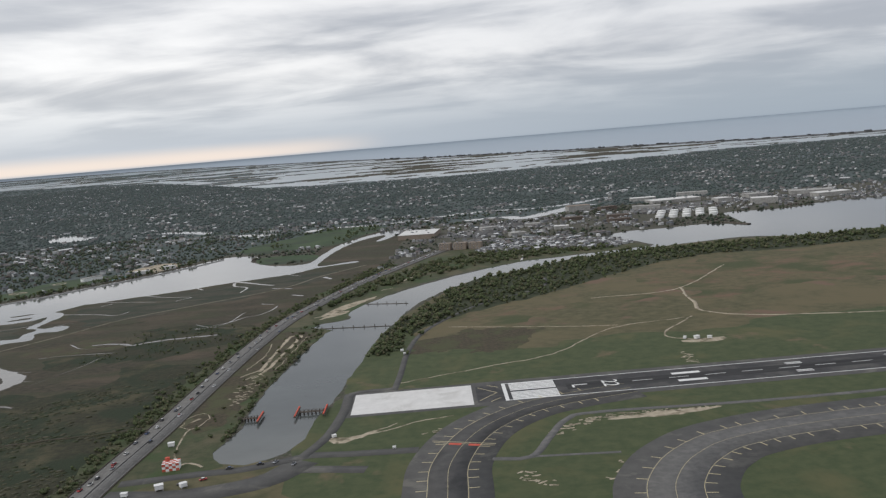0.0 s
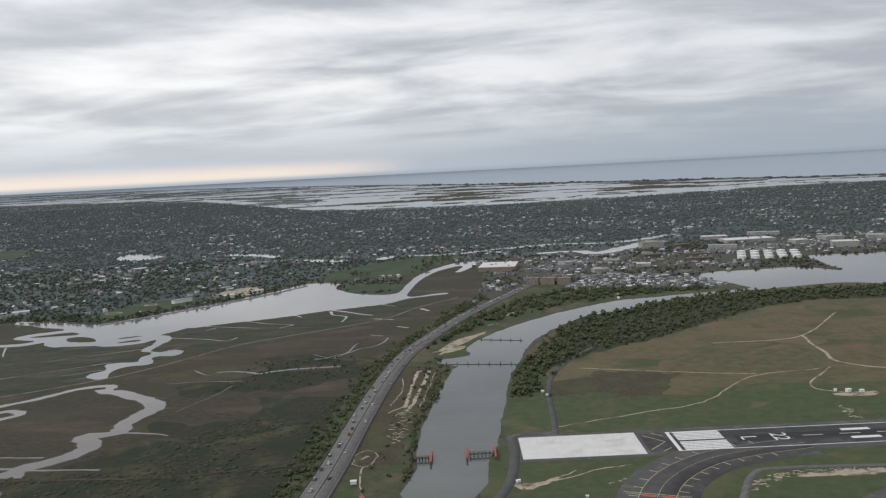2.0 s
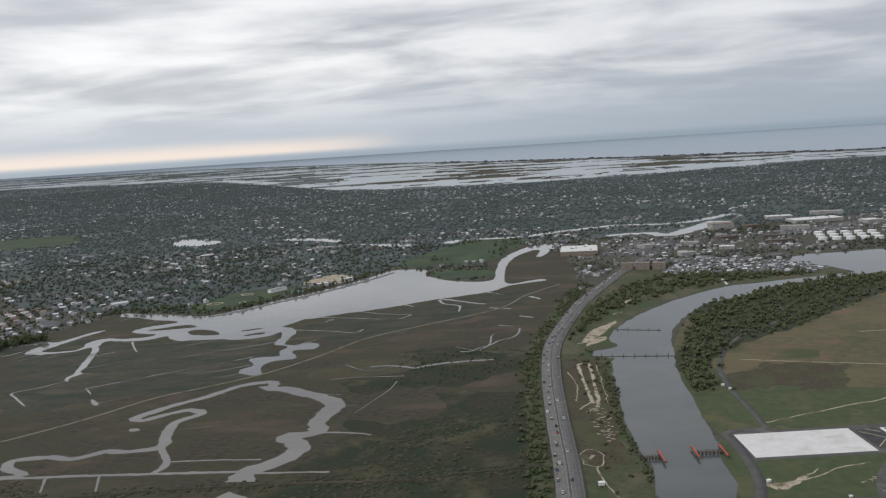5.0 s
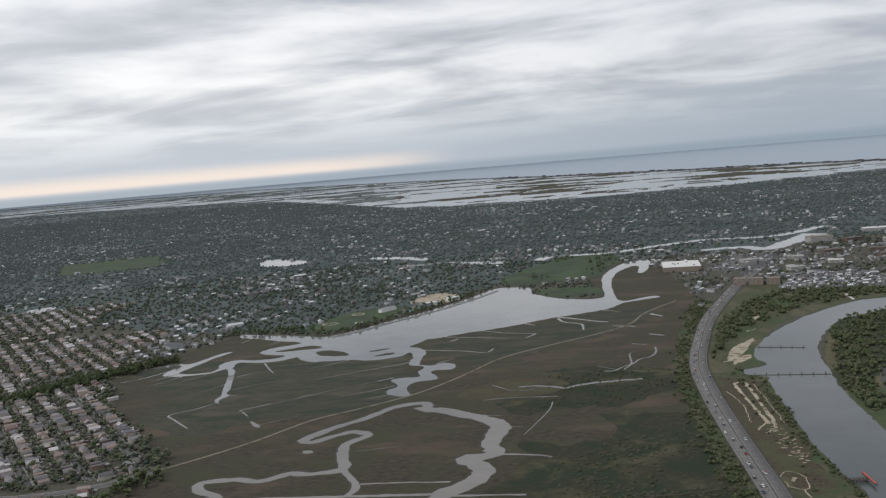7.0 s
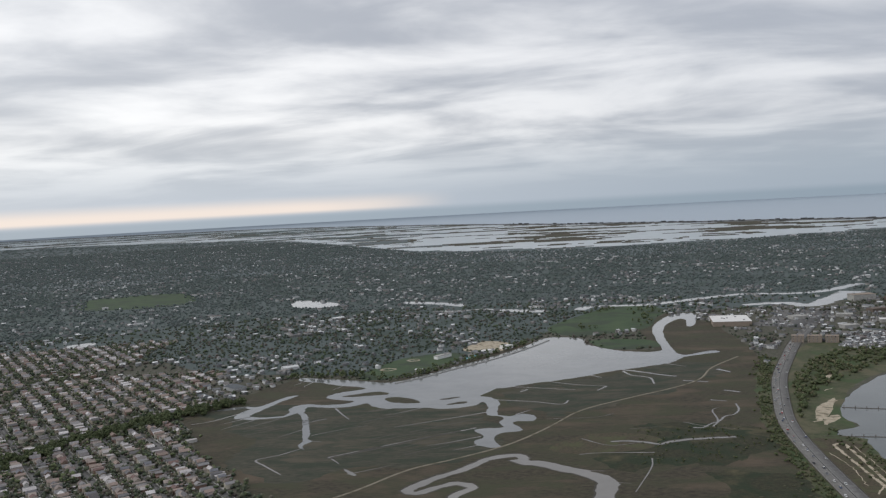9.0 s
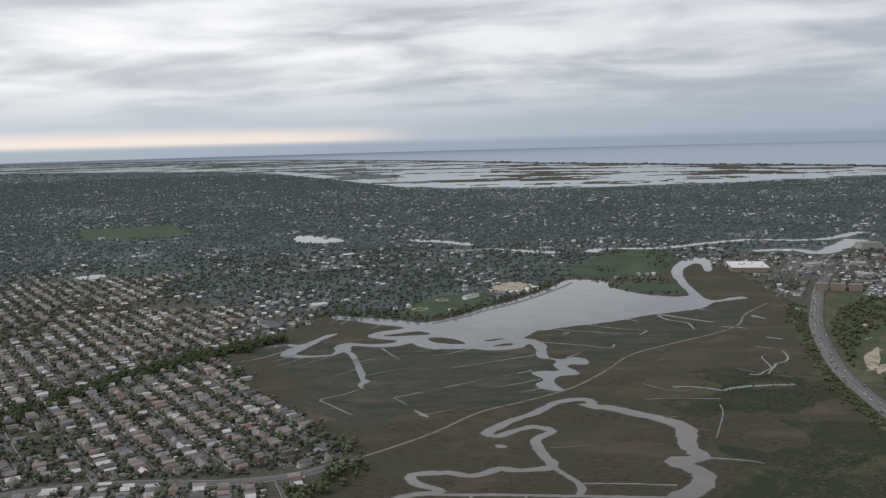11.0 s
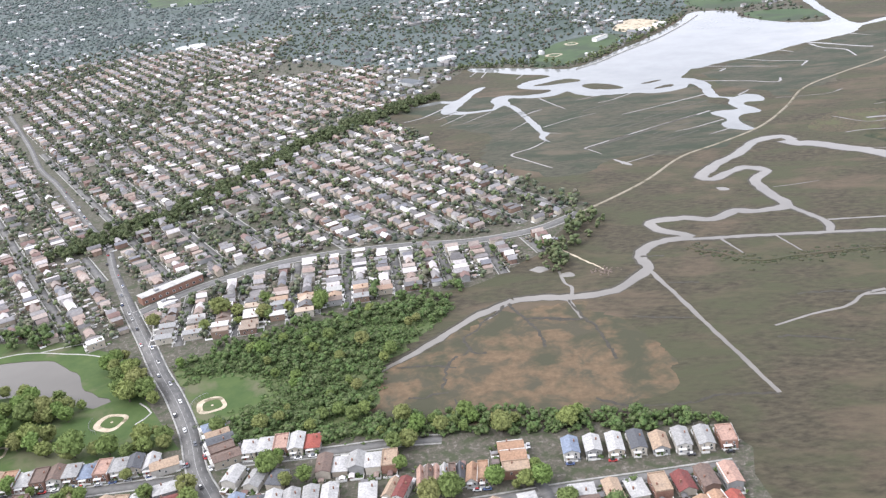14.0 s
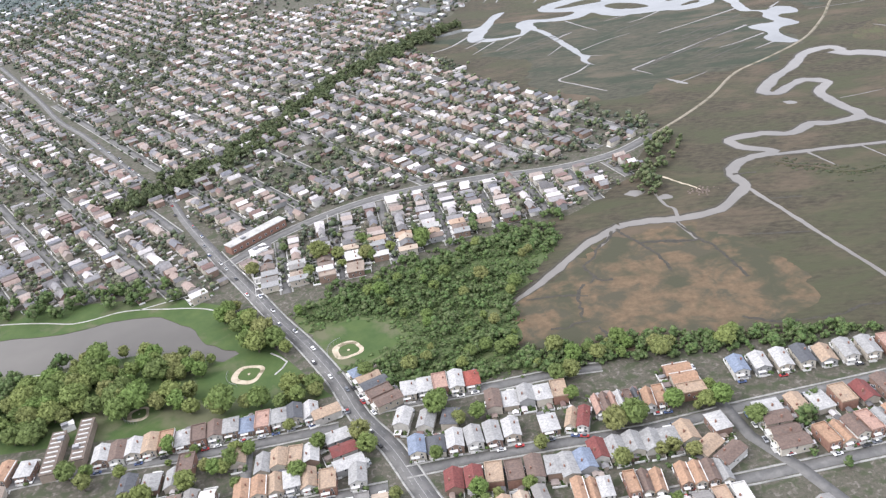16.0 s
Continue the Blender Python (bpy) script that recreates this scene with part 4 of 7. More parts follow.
for way in ([(36, 352), (48, 363), (67, 370), (108, 370)], [(53, 303), (61, 317), (68, 324), (87, 333)], [(20, 313), (22, 305), (28, 302)], [(-14, 367), (1, 374), (17, 384)], [(122, 463), (122, 448), (123, 433)]):
    p = curve(way, 2.0)
    BARE += [(q[0] + RNG.normal(0, 2.0), q[1] + RNG.normal(0, 1.2)) for q in p for _ in range(2)]
spots = []
for (x, y), w, turn in zip(BARE, RNG.uniform(0.5, 2.2, len(BARE)), RNG.uniform(-0.8, 0.8, len(BARE))):
    u, v = w * math.cos(turn), w * math.sin(turn)
    spots.append(strip(ragged(np.array([(x - u, y - v), (x, y), (x + u, y + v)]), 0.6, 0.5, 3.0), RNG.uniform(0.3, 1.4, 3), 0.045))
road("bare_sand_spot", spots, M["sand"], "scattered bare sandy spots in the rough grass", "sand")
road("sand_track", [strip(ragged(curve(p, 3), 1.4, 0.3, 2.0), w * np.array([1 + 0.7 * noise.noise((a * 0.13, b * 0.13, 2.0)) for a, b in curve(p, 3)]), 0.05 + 0.002 * i) for i, (w, p) in enumerate(SAND_LINES)], M["sand"], "bare sandy tracks beside the channel", "track")
REED_LINES = [[(-523, 366), (-526, 359), (-532, 353), (-537, 342), (-542, 337), (-539, 328), (-541, 322)], [(-539, 328), (-536, 323), (-531, 323)], [(-544, 322), (-548, 314), (-549, 297)], [(-521, 368), (-513, 351), (-508, 339), (-505, 324)], [(-492, 367), (-487, 351), (-489, 347), (-512, 352)], [(-486, 348), (-482, 340), (-476, 311)],
              [(-464, 347), (-453, 344), (-438, 342)], [(-488, 283), (-479, 277), (-463, 275), (-452, 276), (-440, 280), (-419, 278)], [(-570, 315), (-556, 315), (-544, 312)], [(-563, 290), (-555, 291), (-547, 294)], [(-544, 288), (-541, 282), (-536, 280)], [(-541, 282), (-549, 274)], [(-408, 320), (-401, 320), (-379, 314)], [(-388, 358), (-372, 357), (-356, 355)], [(-443, 378), (-436, 377), (-428, 376)], [(-451, 410), (-445, 410), (-439, 409)], [(-514, 352), (-502, 351), (-488, 347)]]
road("reed_ditch", [strip(ragged(curve(p, 1.2), 1.2, 0.35, 4.0), RNG.uniform(0.6, 1.9, len(curve(p, 1.2))), 0.03 + 0.002 * i) for i, p in enumerate(REED_LINES)], M["ditch"], "dark dried-out ditches in the reeds", "ditch")

fen_a = np.array(FEN, float)
cuts = []
for k in range(70):
    x, y = RNG.uniform(fen_a[:, 0].min(), fen_a[:, 0].max()), RNG.uniform(fen_a[:, 1].min(), fen_a[:, 1].max())
    n = RNG.uniform(18, 70)
    way = np.array([(x, y), (x + 0.42 * n, y + 0.29 * n), (x + 0.84 * n, y + 0.55 * n)])
    if inside(fen_a, way[:, 0], way[:, 1]).all() and not inside(SHORES[1], way[:, 0], way[:, 1]).any():
        cuts.append(strip(ragged(curve(way, 3), 0.8, 0.2, 5.0), RNG.uniform(0.5, 1.3), 0.02 + 0.0005 * k))
road("mosquito_ditch", cuts, M["ditch"], "straight dark drainage ditches across the wet marsh", "ditch")

road("marsh_path", [strip(ragged(curve([(-497, 434), (-489, 424), (-480, 411), (-471, 398)], 2.0), 0.8, 0.3, 8.0), RNG.uniform(0.8, 1.6, len(curve([(-497, 434), (-489, 424), (-480, 411), (-471, 398)], 2.0))), 0.05)], M["sand"], "pale bare path out to the marsh edge", "path")
heap = bmesh.new()
for k in range(40):
    x, y, r0 = -471 + RNG.normal(0, 3.4), 397 + RNG.normal(0, 2.4), RNG.uniform(0.3, 0.9)
    drum(heap, x, y, -0.1, r0 * 0.8, r0, 6, top=r0 * 0.4)
tagged(new("rubble_heap", from_bm("rubble_heap", heap, M["umber"])), "low heap of brownish rubble at the marsh edge", "rubble", kind="stuff")

PERIMETER = [(-138, 336), (-122, 338), (-108, 340), (-91, 341), (-74, 347), (-64, 351), (-50, 349), (-20, 347)]
road("perimeter_road", [slab(curve(PERIMETER, 5), 6.5, 0.07), slab(curve([(-68, 349), (-60, 375), (-56, 413), (-55, 437), (-34, 440)], 5), 5.0, 0.075), slab(curve([(-34, 436), (-32, 466), (-29, 524), (-21, 568), (-2, 613), (25, 656), (72, 700), (82, 748)], 6), 3.4, 0.065),
                        slab(curve([(-140, 322), (-110, 318), (-80, 326), (-66, 345)], 5), 14.0, 0.062), slab(curve([(-120, 310), (-90, 320), (-70, 335), (-40, 330)], 5), 7.0, 0.058)], M["shoulder"], "grey perimeter road at the runway's end", "road")
road("service_path", [slab(ragged(curve(p, 3), 1.0, 0.2, 5.0), w * np.array([1 + 0.6 * noise.noise((a * 0.1, b * 0.1, 6.0)) for a, b in curve(p, 3)]), 0.06) for w, p in (
    (1.0, [(-31, 450), (16, 469), (54, 485), (97, 536), (146, 549)]), (1.0, [(-4, 579), (72, 551), (102, 543)]), (1.4, [(103, 638), (168, 648), (233, 738)]),
    (2.0, [(172, 650), (167, 618), (165, 591), (162, 565), (189, 539), (260, 520)]), (1.2, [(151, 551), (123, 511), (129, 495), (145, 488)]),
    (1.0, [(-54, 368), (-35, 374), (-20, 384), (-5, 388)]), (1.2, [(-122, 345), (-117, 354), (-108, 348)]))], M["sand"], "pale gravel service paths in the grass", "path")
road("park_path", [slab(curve(p, 4), 0.8, 0.06) for p in ([(-860, 356), (-819, 354), (-796, 350), (-781, 346), (-770, 348), (-761, 351), (-750, 351), (-735, 348), (-724, 346), (-712, 341), (-699, 329), (-692, 318)], [(-750, 351), (-735, 356), (-722, 360)], [(-785, 306), (-771, 305), (-762, 307), (-753, 308)], [(-676, 284), (-672, 292), (-680, 300)])], M["concrete"], "pale curving park paths", "path")


def lane(x0, x1, y0, y1, z):
    """A flat rectangle in the runway's own axes."""
    return np.array([(x, y, z) for x, y in ((x0, y0), (x1, y0), (x1, y1), (x0, y1))]), np.array([[0, 1, 2, 3]])


RUN = pose(21, 418, 0, 0, 0, 0.6)


def on_runway(items):
    v, f = merge(items)
    r = np.array(RUN)
    return v @ r[:3, :3].T + r[:3, 3], f


def runway_piece(name, items, mat, label, cat="runway"):
    v, f = on_runway(items)
    return setting(name, v, f, mat, label, cat)


runway_piece("runway_shoulder", [lane(-80, 900, -20, 20, 0.055)], M["shoulder"], "grey paved shoulders of the runway")
runway_piece("runway", [lane(-14, 900, -14.6, 14.6, 0.07)], M["runway"], "dark asphalt runway")
runway_piece("rubber_mark", [lane(30, 560, -5.5, 5.0, 0.078)], M["rubber"], "black tyre rubber on the runway", "runway marking")
runway_piece("blast_pad", [lane(-74, -16, -16.5, 16.5, 0.085)], M["pad"], "white concrete blast pad at the runway's end", "pavement")
keys = [lane(2.6, 25, s * (1.1 + k * 2.2), s * (1.1 + k * 2.2 + 1.75), 0.088) for s in (-1, 1) for k in range(6)]
runway_piece("runway_marking", keys + [lane(-0.9, 0.9, -14.6, 14.6, 0.088)] + [lane(0, 900, s, s + 0.7, 0.084) for s in (-14.4, 13.7)]
             + [lane(a, a + 10, -0.25, 0.25, 0.088) for a in range(62, 700, 18)] + [lane(a, a + w, s - 1.6, s + 1.6, 0.088) for a, w in ((83, 14),) for s in (-6.2, 6.2)]
             + [lane(a, a + 8, s - 0.5, s + 0.5, 0.088) for a in (140, 190) for s in (-8, -6, 6, 8)], M["paint"], "white threshold stripes and lines on the runway", "runway marking")
runway_piece("chevron", [strip(np.array(p, float), 0.55, 0.088) for p in ([(-13, -11), (-4, 0), (-13, 11)], [(-8, -14), (-3, -9)], [(-8, 14), (-3, 9)])], M["yellow"], "yellow lines between blast pad and threshold", "runway marking")


def letters(text, size, m, mat, name, label):
    cu = bpy.data.curves.new(name, "FONT")
    cu.body, cu.size, cu.align_x, cu.align_y, cu.extrude = text, size, "CENTER", "CENTER", 0.004
    tmp = new(name, cu)
    me = bpy.data.meshes.new_from_object(tmp)
    bpy.data.objects.remove(tmp)
    me.materials.clear()
    me.materials.append(mat)
    ob = tagged(new(name, me), label, "runway marking", kind="structure")
    ob.matrix_world = m
    return ob


letters("L", 11, RUN @ pose(36, 0, 0.092, 0, 0, -90), M["paint"], "runway_letter", "white painted runway letter L")
letters("22", 11, RUN @ pose(51, 0, 0.092, 0, 0, -90), M["paint"], "runway_number", "white painted runway number 22")

TAXI = curve([(-12, 150), (-11, 240), (-9, 296), (-7, 330), (5, 364), (26, 388), (50, 400), (80, 408)], 3)
TAXI_EAST = curve([(66, 150), (64, 240), (67, 280), (73, 300), (85, 318), (105, 332), (150, 342), (260, 348), (500, 352)], 3)
road("taxiway_shoulder", [slab(TAXI, 33, 0.06), slab(TAXI_EAST, 42, 0.058)], M["shoulder"], "grey shoulders of the curved taxiways", "taxiway")
road("taxiway", [slab(TAXI, 14, 0.076)], M["taxi"], "dark curved taxiway", "taxiway")
road("taxiway_east", [slab(TAXI_EAST, 20, 0.066)], M["asphalt"], "worn grey curved taxiway", "taxiway")
ticks = []
for line, half in ((TAXI, 7.4), (TAXI_EAST, 9.5)):
    for s in (-half, half):
        ticks.append(strip(line, 0.24, 0.092, s))
        a, b = sides(line, 2 * abs(s))
        edge = a if s > 0 else b
        out = (edge - line) / np.hypot(*(edge - line).T)[:, None]
        for k in range(2, len(line) - 2, 3):
            if line[k][1] < 403:
                ticks.append(strip(np.array([edge[k], edge[k] + out[k] * 4.2]), 0.52, 0.092))
    ticks.append(strip(line, 0.18, 0.092))
road("taxiway_line", ticks, M["yellow"], "yellow edge lines and ticks of the taxiways", "taxiway marking")
road("hold_line", [strip(np.array([(-14.5, 356), (11.5, 346.5)]), 0.5, 0.094), strip(np.array([(-13.8, 354), (11.0, 344.8)]), 0.4, 0.094)], M["yellow"], "yellow hold line across the taxiway", "taxiway marking")
road("hold_sign", [strip(np.array([(-7.5, 351.0), (-2.5, 349.2)]), 2.2, 0.096), strip(np.array([(0.5, 348.1), (5.0, 346.5)]), 2.2, 0.096)], M["redpaint"], "red painted hold position panels", "taxiway marking")
road("taxi_link", [slab(curve([(9, 330), (24, 329), (34, 350), (44, 370), (60, 376), (142, 373), (300, 378)], 4), 3.4, 0.064), slab(curve([(24, 329), (58, 326)], 4), 2.0, 0.063)], M["asphalt"], "grey narrow service road in the grass", "road")

# ---- suburbs: streets, houses, trees ----
MARSH_A, AIR_A = np.array(MARSH, float), np.array(AIRFIELD, float)
KEEP_OUT = [MARSH_A, AIR_A, np.array(VERGE, float), np.array(PARK, float), np.array(WOOD_FLOOR, float)] + [np.array(g, float) for g in GOLF] + [s for s in SHORES] + [np.array(SANDS[0], float)]
INDUSTRY = np.array([(-70, 1080), (-10, 1290), (120, 1240), (260, 1260), (420, 1420), (900, 1420), (1000, 1130), (520, 1190), (360, 1150), (240, 1090), (60, 1110), (40, 1050)], float)


def blocked(x, y):
    out = np.zeros(np.shape(x), bool)
    for poly in KEEP_OUT:
        b = (x > poly[:, 0].min()) & (x < poly[:, 0].max()) & (y > poly[:, 1].min()) & (y < poly[:, 1].max())
        if b.any():
            out[b] |= inside(poly, x[b], y[b])
    for line, w in CREEK_LINES:
        if w > 7:
            out |= near(line[::4], x, y) < w * 0.6 + 3
    return out | (near(AVENUE, x, y) < 7.0) | (near(CROSS, x, y) < 7.5) | (near(HIGHWAY, x, y) < 14) | (near(BELT, x, y) < 11)


def seen(x, y):
    """Places that lie ahead of the whole flight."""
    return (x > -660 - 0.60 * y) & (x < 70 + 0.60 * y) & (y > 150)


STREETS, PLOTS = [], []


def plots_along(line, pitch, setback, both=(1, -1), width=5.2, zone="near"):
    """House plots on the sides of a street: x, y, heading."""
    line = np.array(line, float)
    line = curve(line, 2.0)
    d = np.r_[0, np.cumsum(np.hypot(*np.diff(line, axis=0).T))]
    for s in both:
        at = np.arange(pitch * 0.6, d[-1] - pitch * 0.4, pitch)
        for q in at + RNG.uniform(-0.3, 0.3, len(at)):
            p = np.array([np.interp(q, d, line[:, 0]), np.interp(q, d, line[:, 1])])
            p2 = np.array([np.interp(q + 1, d, line[:, 0]), np.interp(q + 1, d, line[:, 1])])
            t = (p2 - p) / max(np.hypot(*(p2 - p)), 1e-6)
            nrm = np.array([-t[1], t[0]]) * s
            c = p + nrm * (setback + RNG.uniform(-0.5, 0.5))
            PLOTS.append((c[0], c[1], math.atan2(-nrm[1], -nrm[0]) + math.pi / 2, zone))


# the streets under the end of the flight
NEAR_STREETS = [
    ([(-634, 254), (-592, 258), (-560, 262), (-548, 262)], (1, -1)), ([(-622, 218), (-595, 221), (-566, 223), (-539, 224), (-511, 229), (-474, 234), (-446, 238)], (1, -1)),
    ([(-604, 184), (-566, 190), (-546, 193), (-501, 198), (-450, 204)], (1, -1)), ([(-522, 254), (-511, 229), (-508, 215), (-498, 198), (-490, 180)], None),
    ([(-800, 231), (-770, 236), (-750, 239), (-692, 241), (-647, 246)], (1, -1)), ([(-800, 196), (-700, 205), (-628, 212)], (1, -1)), ([(-790, 165), (-700, 172), (-612, 180)], (1, -1)),
    ([(-680, 242), (-676, 206)], ()),
    ([(-690, 403), (-679, 348)], (1, -1)), ([(-664, 428), (-653, 354)], (1, -1)), ([(-638, 436), (-627, 363)], (1, -1)), ([(-611, 442), (-600, 374)], (1, -1)),
    ([(-585, 445), (-575, 386)], (1, -1)), ([(-559, 445), (-549, 394)], (1, -1)), ([(-533, 444), (-522, 402)], (1, -1)), ([(-510, 449), (-501, 426)], (1,)),
]
for line, both in NEAR_STREETS:
    STREETS.append(np.array(line, float))
    if both:
        plots_along(line, 5.75, 8.2 if line[0][1] < 300 else 7.0, both)
plots_along([(-592, 258), (-560, 262)], 5.9, 8.2, (1,))
plots_along([(-560, 252), (-545, 253), (-528, 254)], 5.6, 0.5, (1,))
plots_along([(-522, 254), (-511, 229), (-508, 215), (-498, 198), (-490, 180)], 5.75, 7.6)
# the rows nearest to the flight, each with its roofs in order: w white, g grey, s slate, b blue-grey, t tan, o orange, p salmon, d brown, r maroon, R red, . none
HOUSE_ROWS = [
    ((-640, 276), (-629, 255), "btsdd"), ((-621, 260), (-597, 262), "wwpwR"), ((-590, 247), (-566, 248), "dwgwt"), ((-623, 243), (-606, 240), "wgs"), ((-618, 227), (-572, 231), "bswggw.w"),
    ((-606, 209), (-573, 210), "rrtddg"), ((-558, 215), (-534, 217), "rgggg"), ((-564, 232), (-560, 231), "tr"), ((-554, 237), (-540, 238), "pdpwds"), ((-536, 238), (-532, 238), "oo"),
    ((-522, 252), (-521, 239), "oot"), ((-501, 249), (-446, 251), "bwwstggp"), ((-489, 224), (-450, 230), "twtrdp"), ((-486, 208), (-451, 216), "oodpgooR"), ((-499, 225), (-497, 207), "wddd"), ((-528, 219), (-517, 221), "tw"), ((-523, 211), (-518, 205), "td"),
    ((-567, 197), (-522, 199), "oow.odo.oodg"), ((-569, 209), (-563, 210), "gb"), ((-734, 244), (-658, 255), "wdwtowddgbpgsw"), ((-672, 229), (-655, 230), "gttw"), ((-719, 226), (-703, 227), "sgg"),
    ((-677, 216), (-655, 219), "ootwt"), ((-769, 241), (-761, 241), "ow"), ((-652, 252), (-641, 223), "t.wrw"), ((-648, 216), (-638, 217), "tg"), ((-700, 233), (-682, 235), "d.t"),
]
PLACED = []
for a, b, roofs in HOUSE_ROWS:
    a, b = np.array(a, float), np.array(b, float)
    way = (b - a) / np.hypot(*(b - a))
    pitch = np.hypot(*(b - a)) / (len(roofs) - 1)
    side = np.array([-way[1], way[0]])
    mid_row = (a + b) / 2
    ways = STREETS + [AVENUE]
    if min(near(q, *(mid_row + 7 * side)[:, None])[0] for q in ways) < min(near(q, *(mid_row - 7 * side)[:, None])[0] for q in ways):
        way, side = -way, -side
    for k, code in enumerate(roofs):
        if code != ".":
            p = a + (b - a) * k / (len(roofs) - 1) + side * RNG.uniform(-0.5, 0.5)
            PLACED.append((p[0], p[1], math.atan2(way[1], way[0]) + RNG.normal(0, 0.02), code, pitch))
# the grids behind
GRID = math.atan2(-219, 163)
GU, GN = np.array([math.cos(GRID), math.sin(GRID)]), np.array([-math.sin(GRID), math.cos(GRID)])
BEHIND = np.array([(-716, 396), (-655, 444), (-581, 458), (-502, 466), (-472, 492), (-544, 583), (-633, 711), (-643, 712), (-690, 632), (-738, 543), (-768, 500)], float)
ORIGIN = np.array([-544.0, 583.0]) - GN * 9.0


def grid_plots(poly, spacing, pitch, reach, zone, cond=None):
    for k in range(-int(reach / spacing), int(reach / spacing) + 1):
        base = ORIGIN - GN * k * spacing
        q = np.arange(-reach, reach, pitch) + RNG.uniform(-0.35, 0.35, int(np.ceil(2 * reach / pitch)))
        for s in (1, -1):
            x, y = base[0] + GU[0] * q + GN[0] * s * 8.0, base[1] + GU[1] * q + GN[1] * s * 8.0
            ok = inside(poly, x, y) if poly is not None else cond(x, y)
            h = math.atan2(-GN[1] * s, -GN[0] * s) + math.pi / 2
            PLOTS.extend((a, b, h, zone) for a, b in zip(x[ok], y[ok]))
        q = np.arange(-reach, reach, 6.0)
        x, y = base[0] + GU[0] * q, base[1] + GU[1] * q
        ok = (inside(poly, x, y) if poly is not None else cond(x, y))
        run = []
        for a, b, o in zip(x, y, ok):
            if o:
                run.append((a, b))
            if (not o or (a, b) == (x[-1], y[-1])) and run:
                if len(run) > 3:
                    STREETS.append(np.array(run))
                run = []


grid_plots(BEHIND, 31.0, 5.7, 500, "behind")
WEST_OK = lambda x, y: seen(x, y) & (np.hypot(x + 590, y) < 1240 - 280 * (x > -800)) & ~((y > 800) & (x > -640)) & (x < -400 - 0.15 * (y - 700)) & ~inside(BEHIND, x, y) & ~blocked(x, y) & (y > 352) & ~((y < 480) & (x > -700))
grid_plots(None, 31.0, 5.7, 1500, "west", WEST_OK)
PL = np.array([(p[0], p[1], p[2]) for p in PLOTS])
zone = np.array([p[3] for p in PLOTS])
good = ~((near(AVENUE, PL[:, 0], PL[:, 1]) < 7.0) | (near(CROSS, PL[:, 0], PL[:, 1]) < 7.5))
for s, (line, both) in zip(STREETS[:len(NEAR_STREETS)], NEAR_STREETS):
    if not both:
        good &= ~((zone == "near") & (near(s, PL[:, 0], PL[:, 1]) < 6.0))
for poly in (np.array(WOOD_FLOOR, float), np.array(PARK, float), MARSH_A, PARK_POND):
    good &= ~inside(poly, PL[:, 0], PL[:, 1])
good &= ~((zone == "near") & (PL[:, 1] > 188 - (PL[:, 0] + 522) * 0.17) & (PL[:, 1] < 290))
for p in PLACED:
    good &= np.hypot(PL[:, 0] - p[0], PL[:, 1] - p[1]) > 5.5
# no two houses on one spot
cell = {}
for k in np.flatnonzero(good):
    x, y = PL[k, :2]
    c = (int(x // 6), int(y // 6))
    if any(math.hypot(x - PL[j, 0], y - PL[j, 1]) < 4.9 for dx in (-1, 0, 1) for dy in (-1, 0, 1) for j in cell.get((c[0] + dx, c[1] + dy), ())):
        good[k] = False
        continue
    cell.setdefault(c, []).append(k)
# gaps in the rows, taken by trees and yards
clump = np.array([noise.noise((x * 0.011, y * 0.011, 6.0)) for x, y in PL[:, :2]])
bare = good & (zone != "near") & (RNG.random(len(PL)) < np.where(clump > 0.22, 0.75, 0.12))
GAPS = PL[bare]
good &= ~bare
PL, zone = PL[good], zone[good]

road("street", [slab(curve(s, 10) if len(s) < 12 else s, 4.2, (0.07 + 0.002 * k if NEAR_STREETS[k][1] else 0.128 + 0.002 * k) if k < len(NEAR_STREETS) else 0.068, 0.16) for k, s in enumerate(STREETS)], M["asphalt"], "grey residential streets between the houses", "street")
road("street_pavement", [slab(curve(s, 10) if len(s) < 12 else s, 0.8, 0.12 + 0.0004 * (i % 14), 0.14, k) for i, s in enumerate(STREETS) for k in (-2.85, 2.85) if i >= len(NEAR_STREETS) or NEAR_STREETS[i][1]], M["paving"], "pale pavements along the streets", "pavement")

# ---- houses near enough to tell their parts ----
M["trim"] = surface("white_trim", (0.46, 0.455, 0.44), (0.62, 0.615, 0.60), 1.0)
M["door"] = surface("painted_door", (0.8, 0.8, 0.8), (1.0, 1.0, 1.0), 1.0, pick=[(0.3, 0.06, 0.05), (0.1, 0.12, 0.16), (0.6, 0.58, 0.55), (0.16, 0.09, 0.05)])


def gable_body(bm, w, d, h, r, along_y=True):
    a, b = w / 2, d / 2
    lo = [bm.verts.new(p) for p in ((-a, -b, 0), (a, -b, 0), (a, b, 0), (-a, b, 0))]
    hi = [bm.verts.new(p) for p in ((-a, -b, h), (a, -b, h), (a, b, h), (-a, b, h))]
    if along_y:
        p, q = bm.verts.new((0, -b, h + r)), bm.verts.new((0, b, h + r))
        bm.faces.new((lo[0], lo[1], hi[1], p, hi[0]))
        bm.faces.new((lo[2], lo[3], hi[3], q, hi[2]))
        bm.faces.new((lo[1], lo[2], hi[2], hi[1]))
        bm.faces.new((lo[3], lo[0], hi[0], hi[3]))
    else:
        p, q = bm.verts.new((-a, 0, h + r)), bm.verts.new((a, 0, h + r))
        bm.faces.new((lo[3], lo[0], hi[0], p, hi[3]))
        bm.faces.new((lo[1], lo[2], hi[2], q, hi[1]))
        bm.faces.new((lo[0], lo[1], hi[1], hi[0]))
        bm.faces.new((lo[2], lo[3], hi[3], hi[2]))


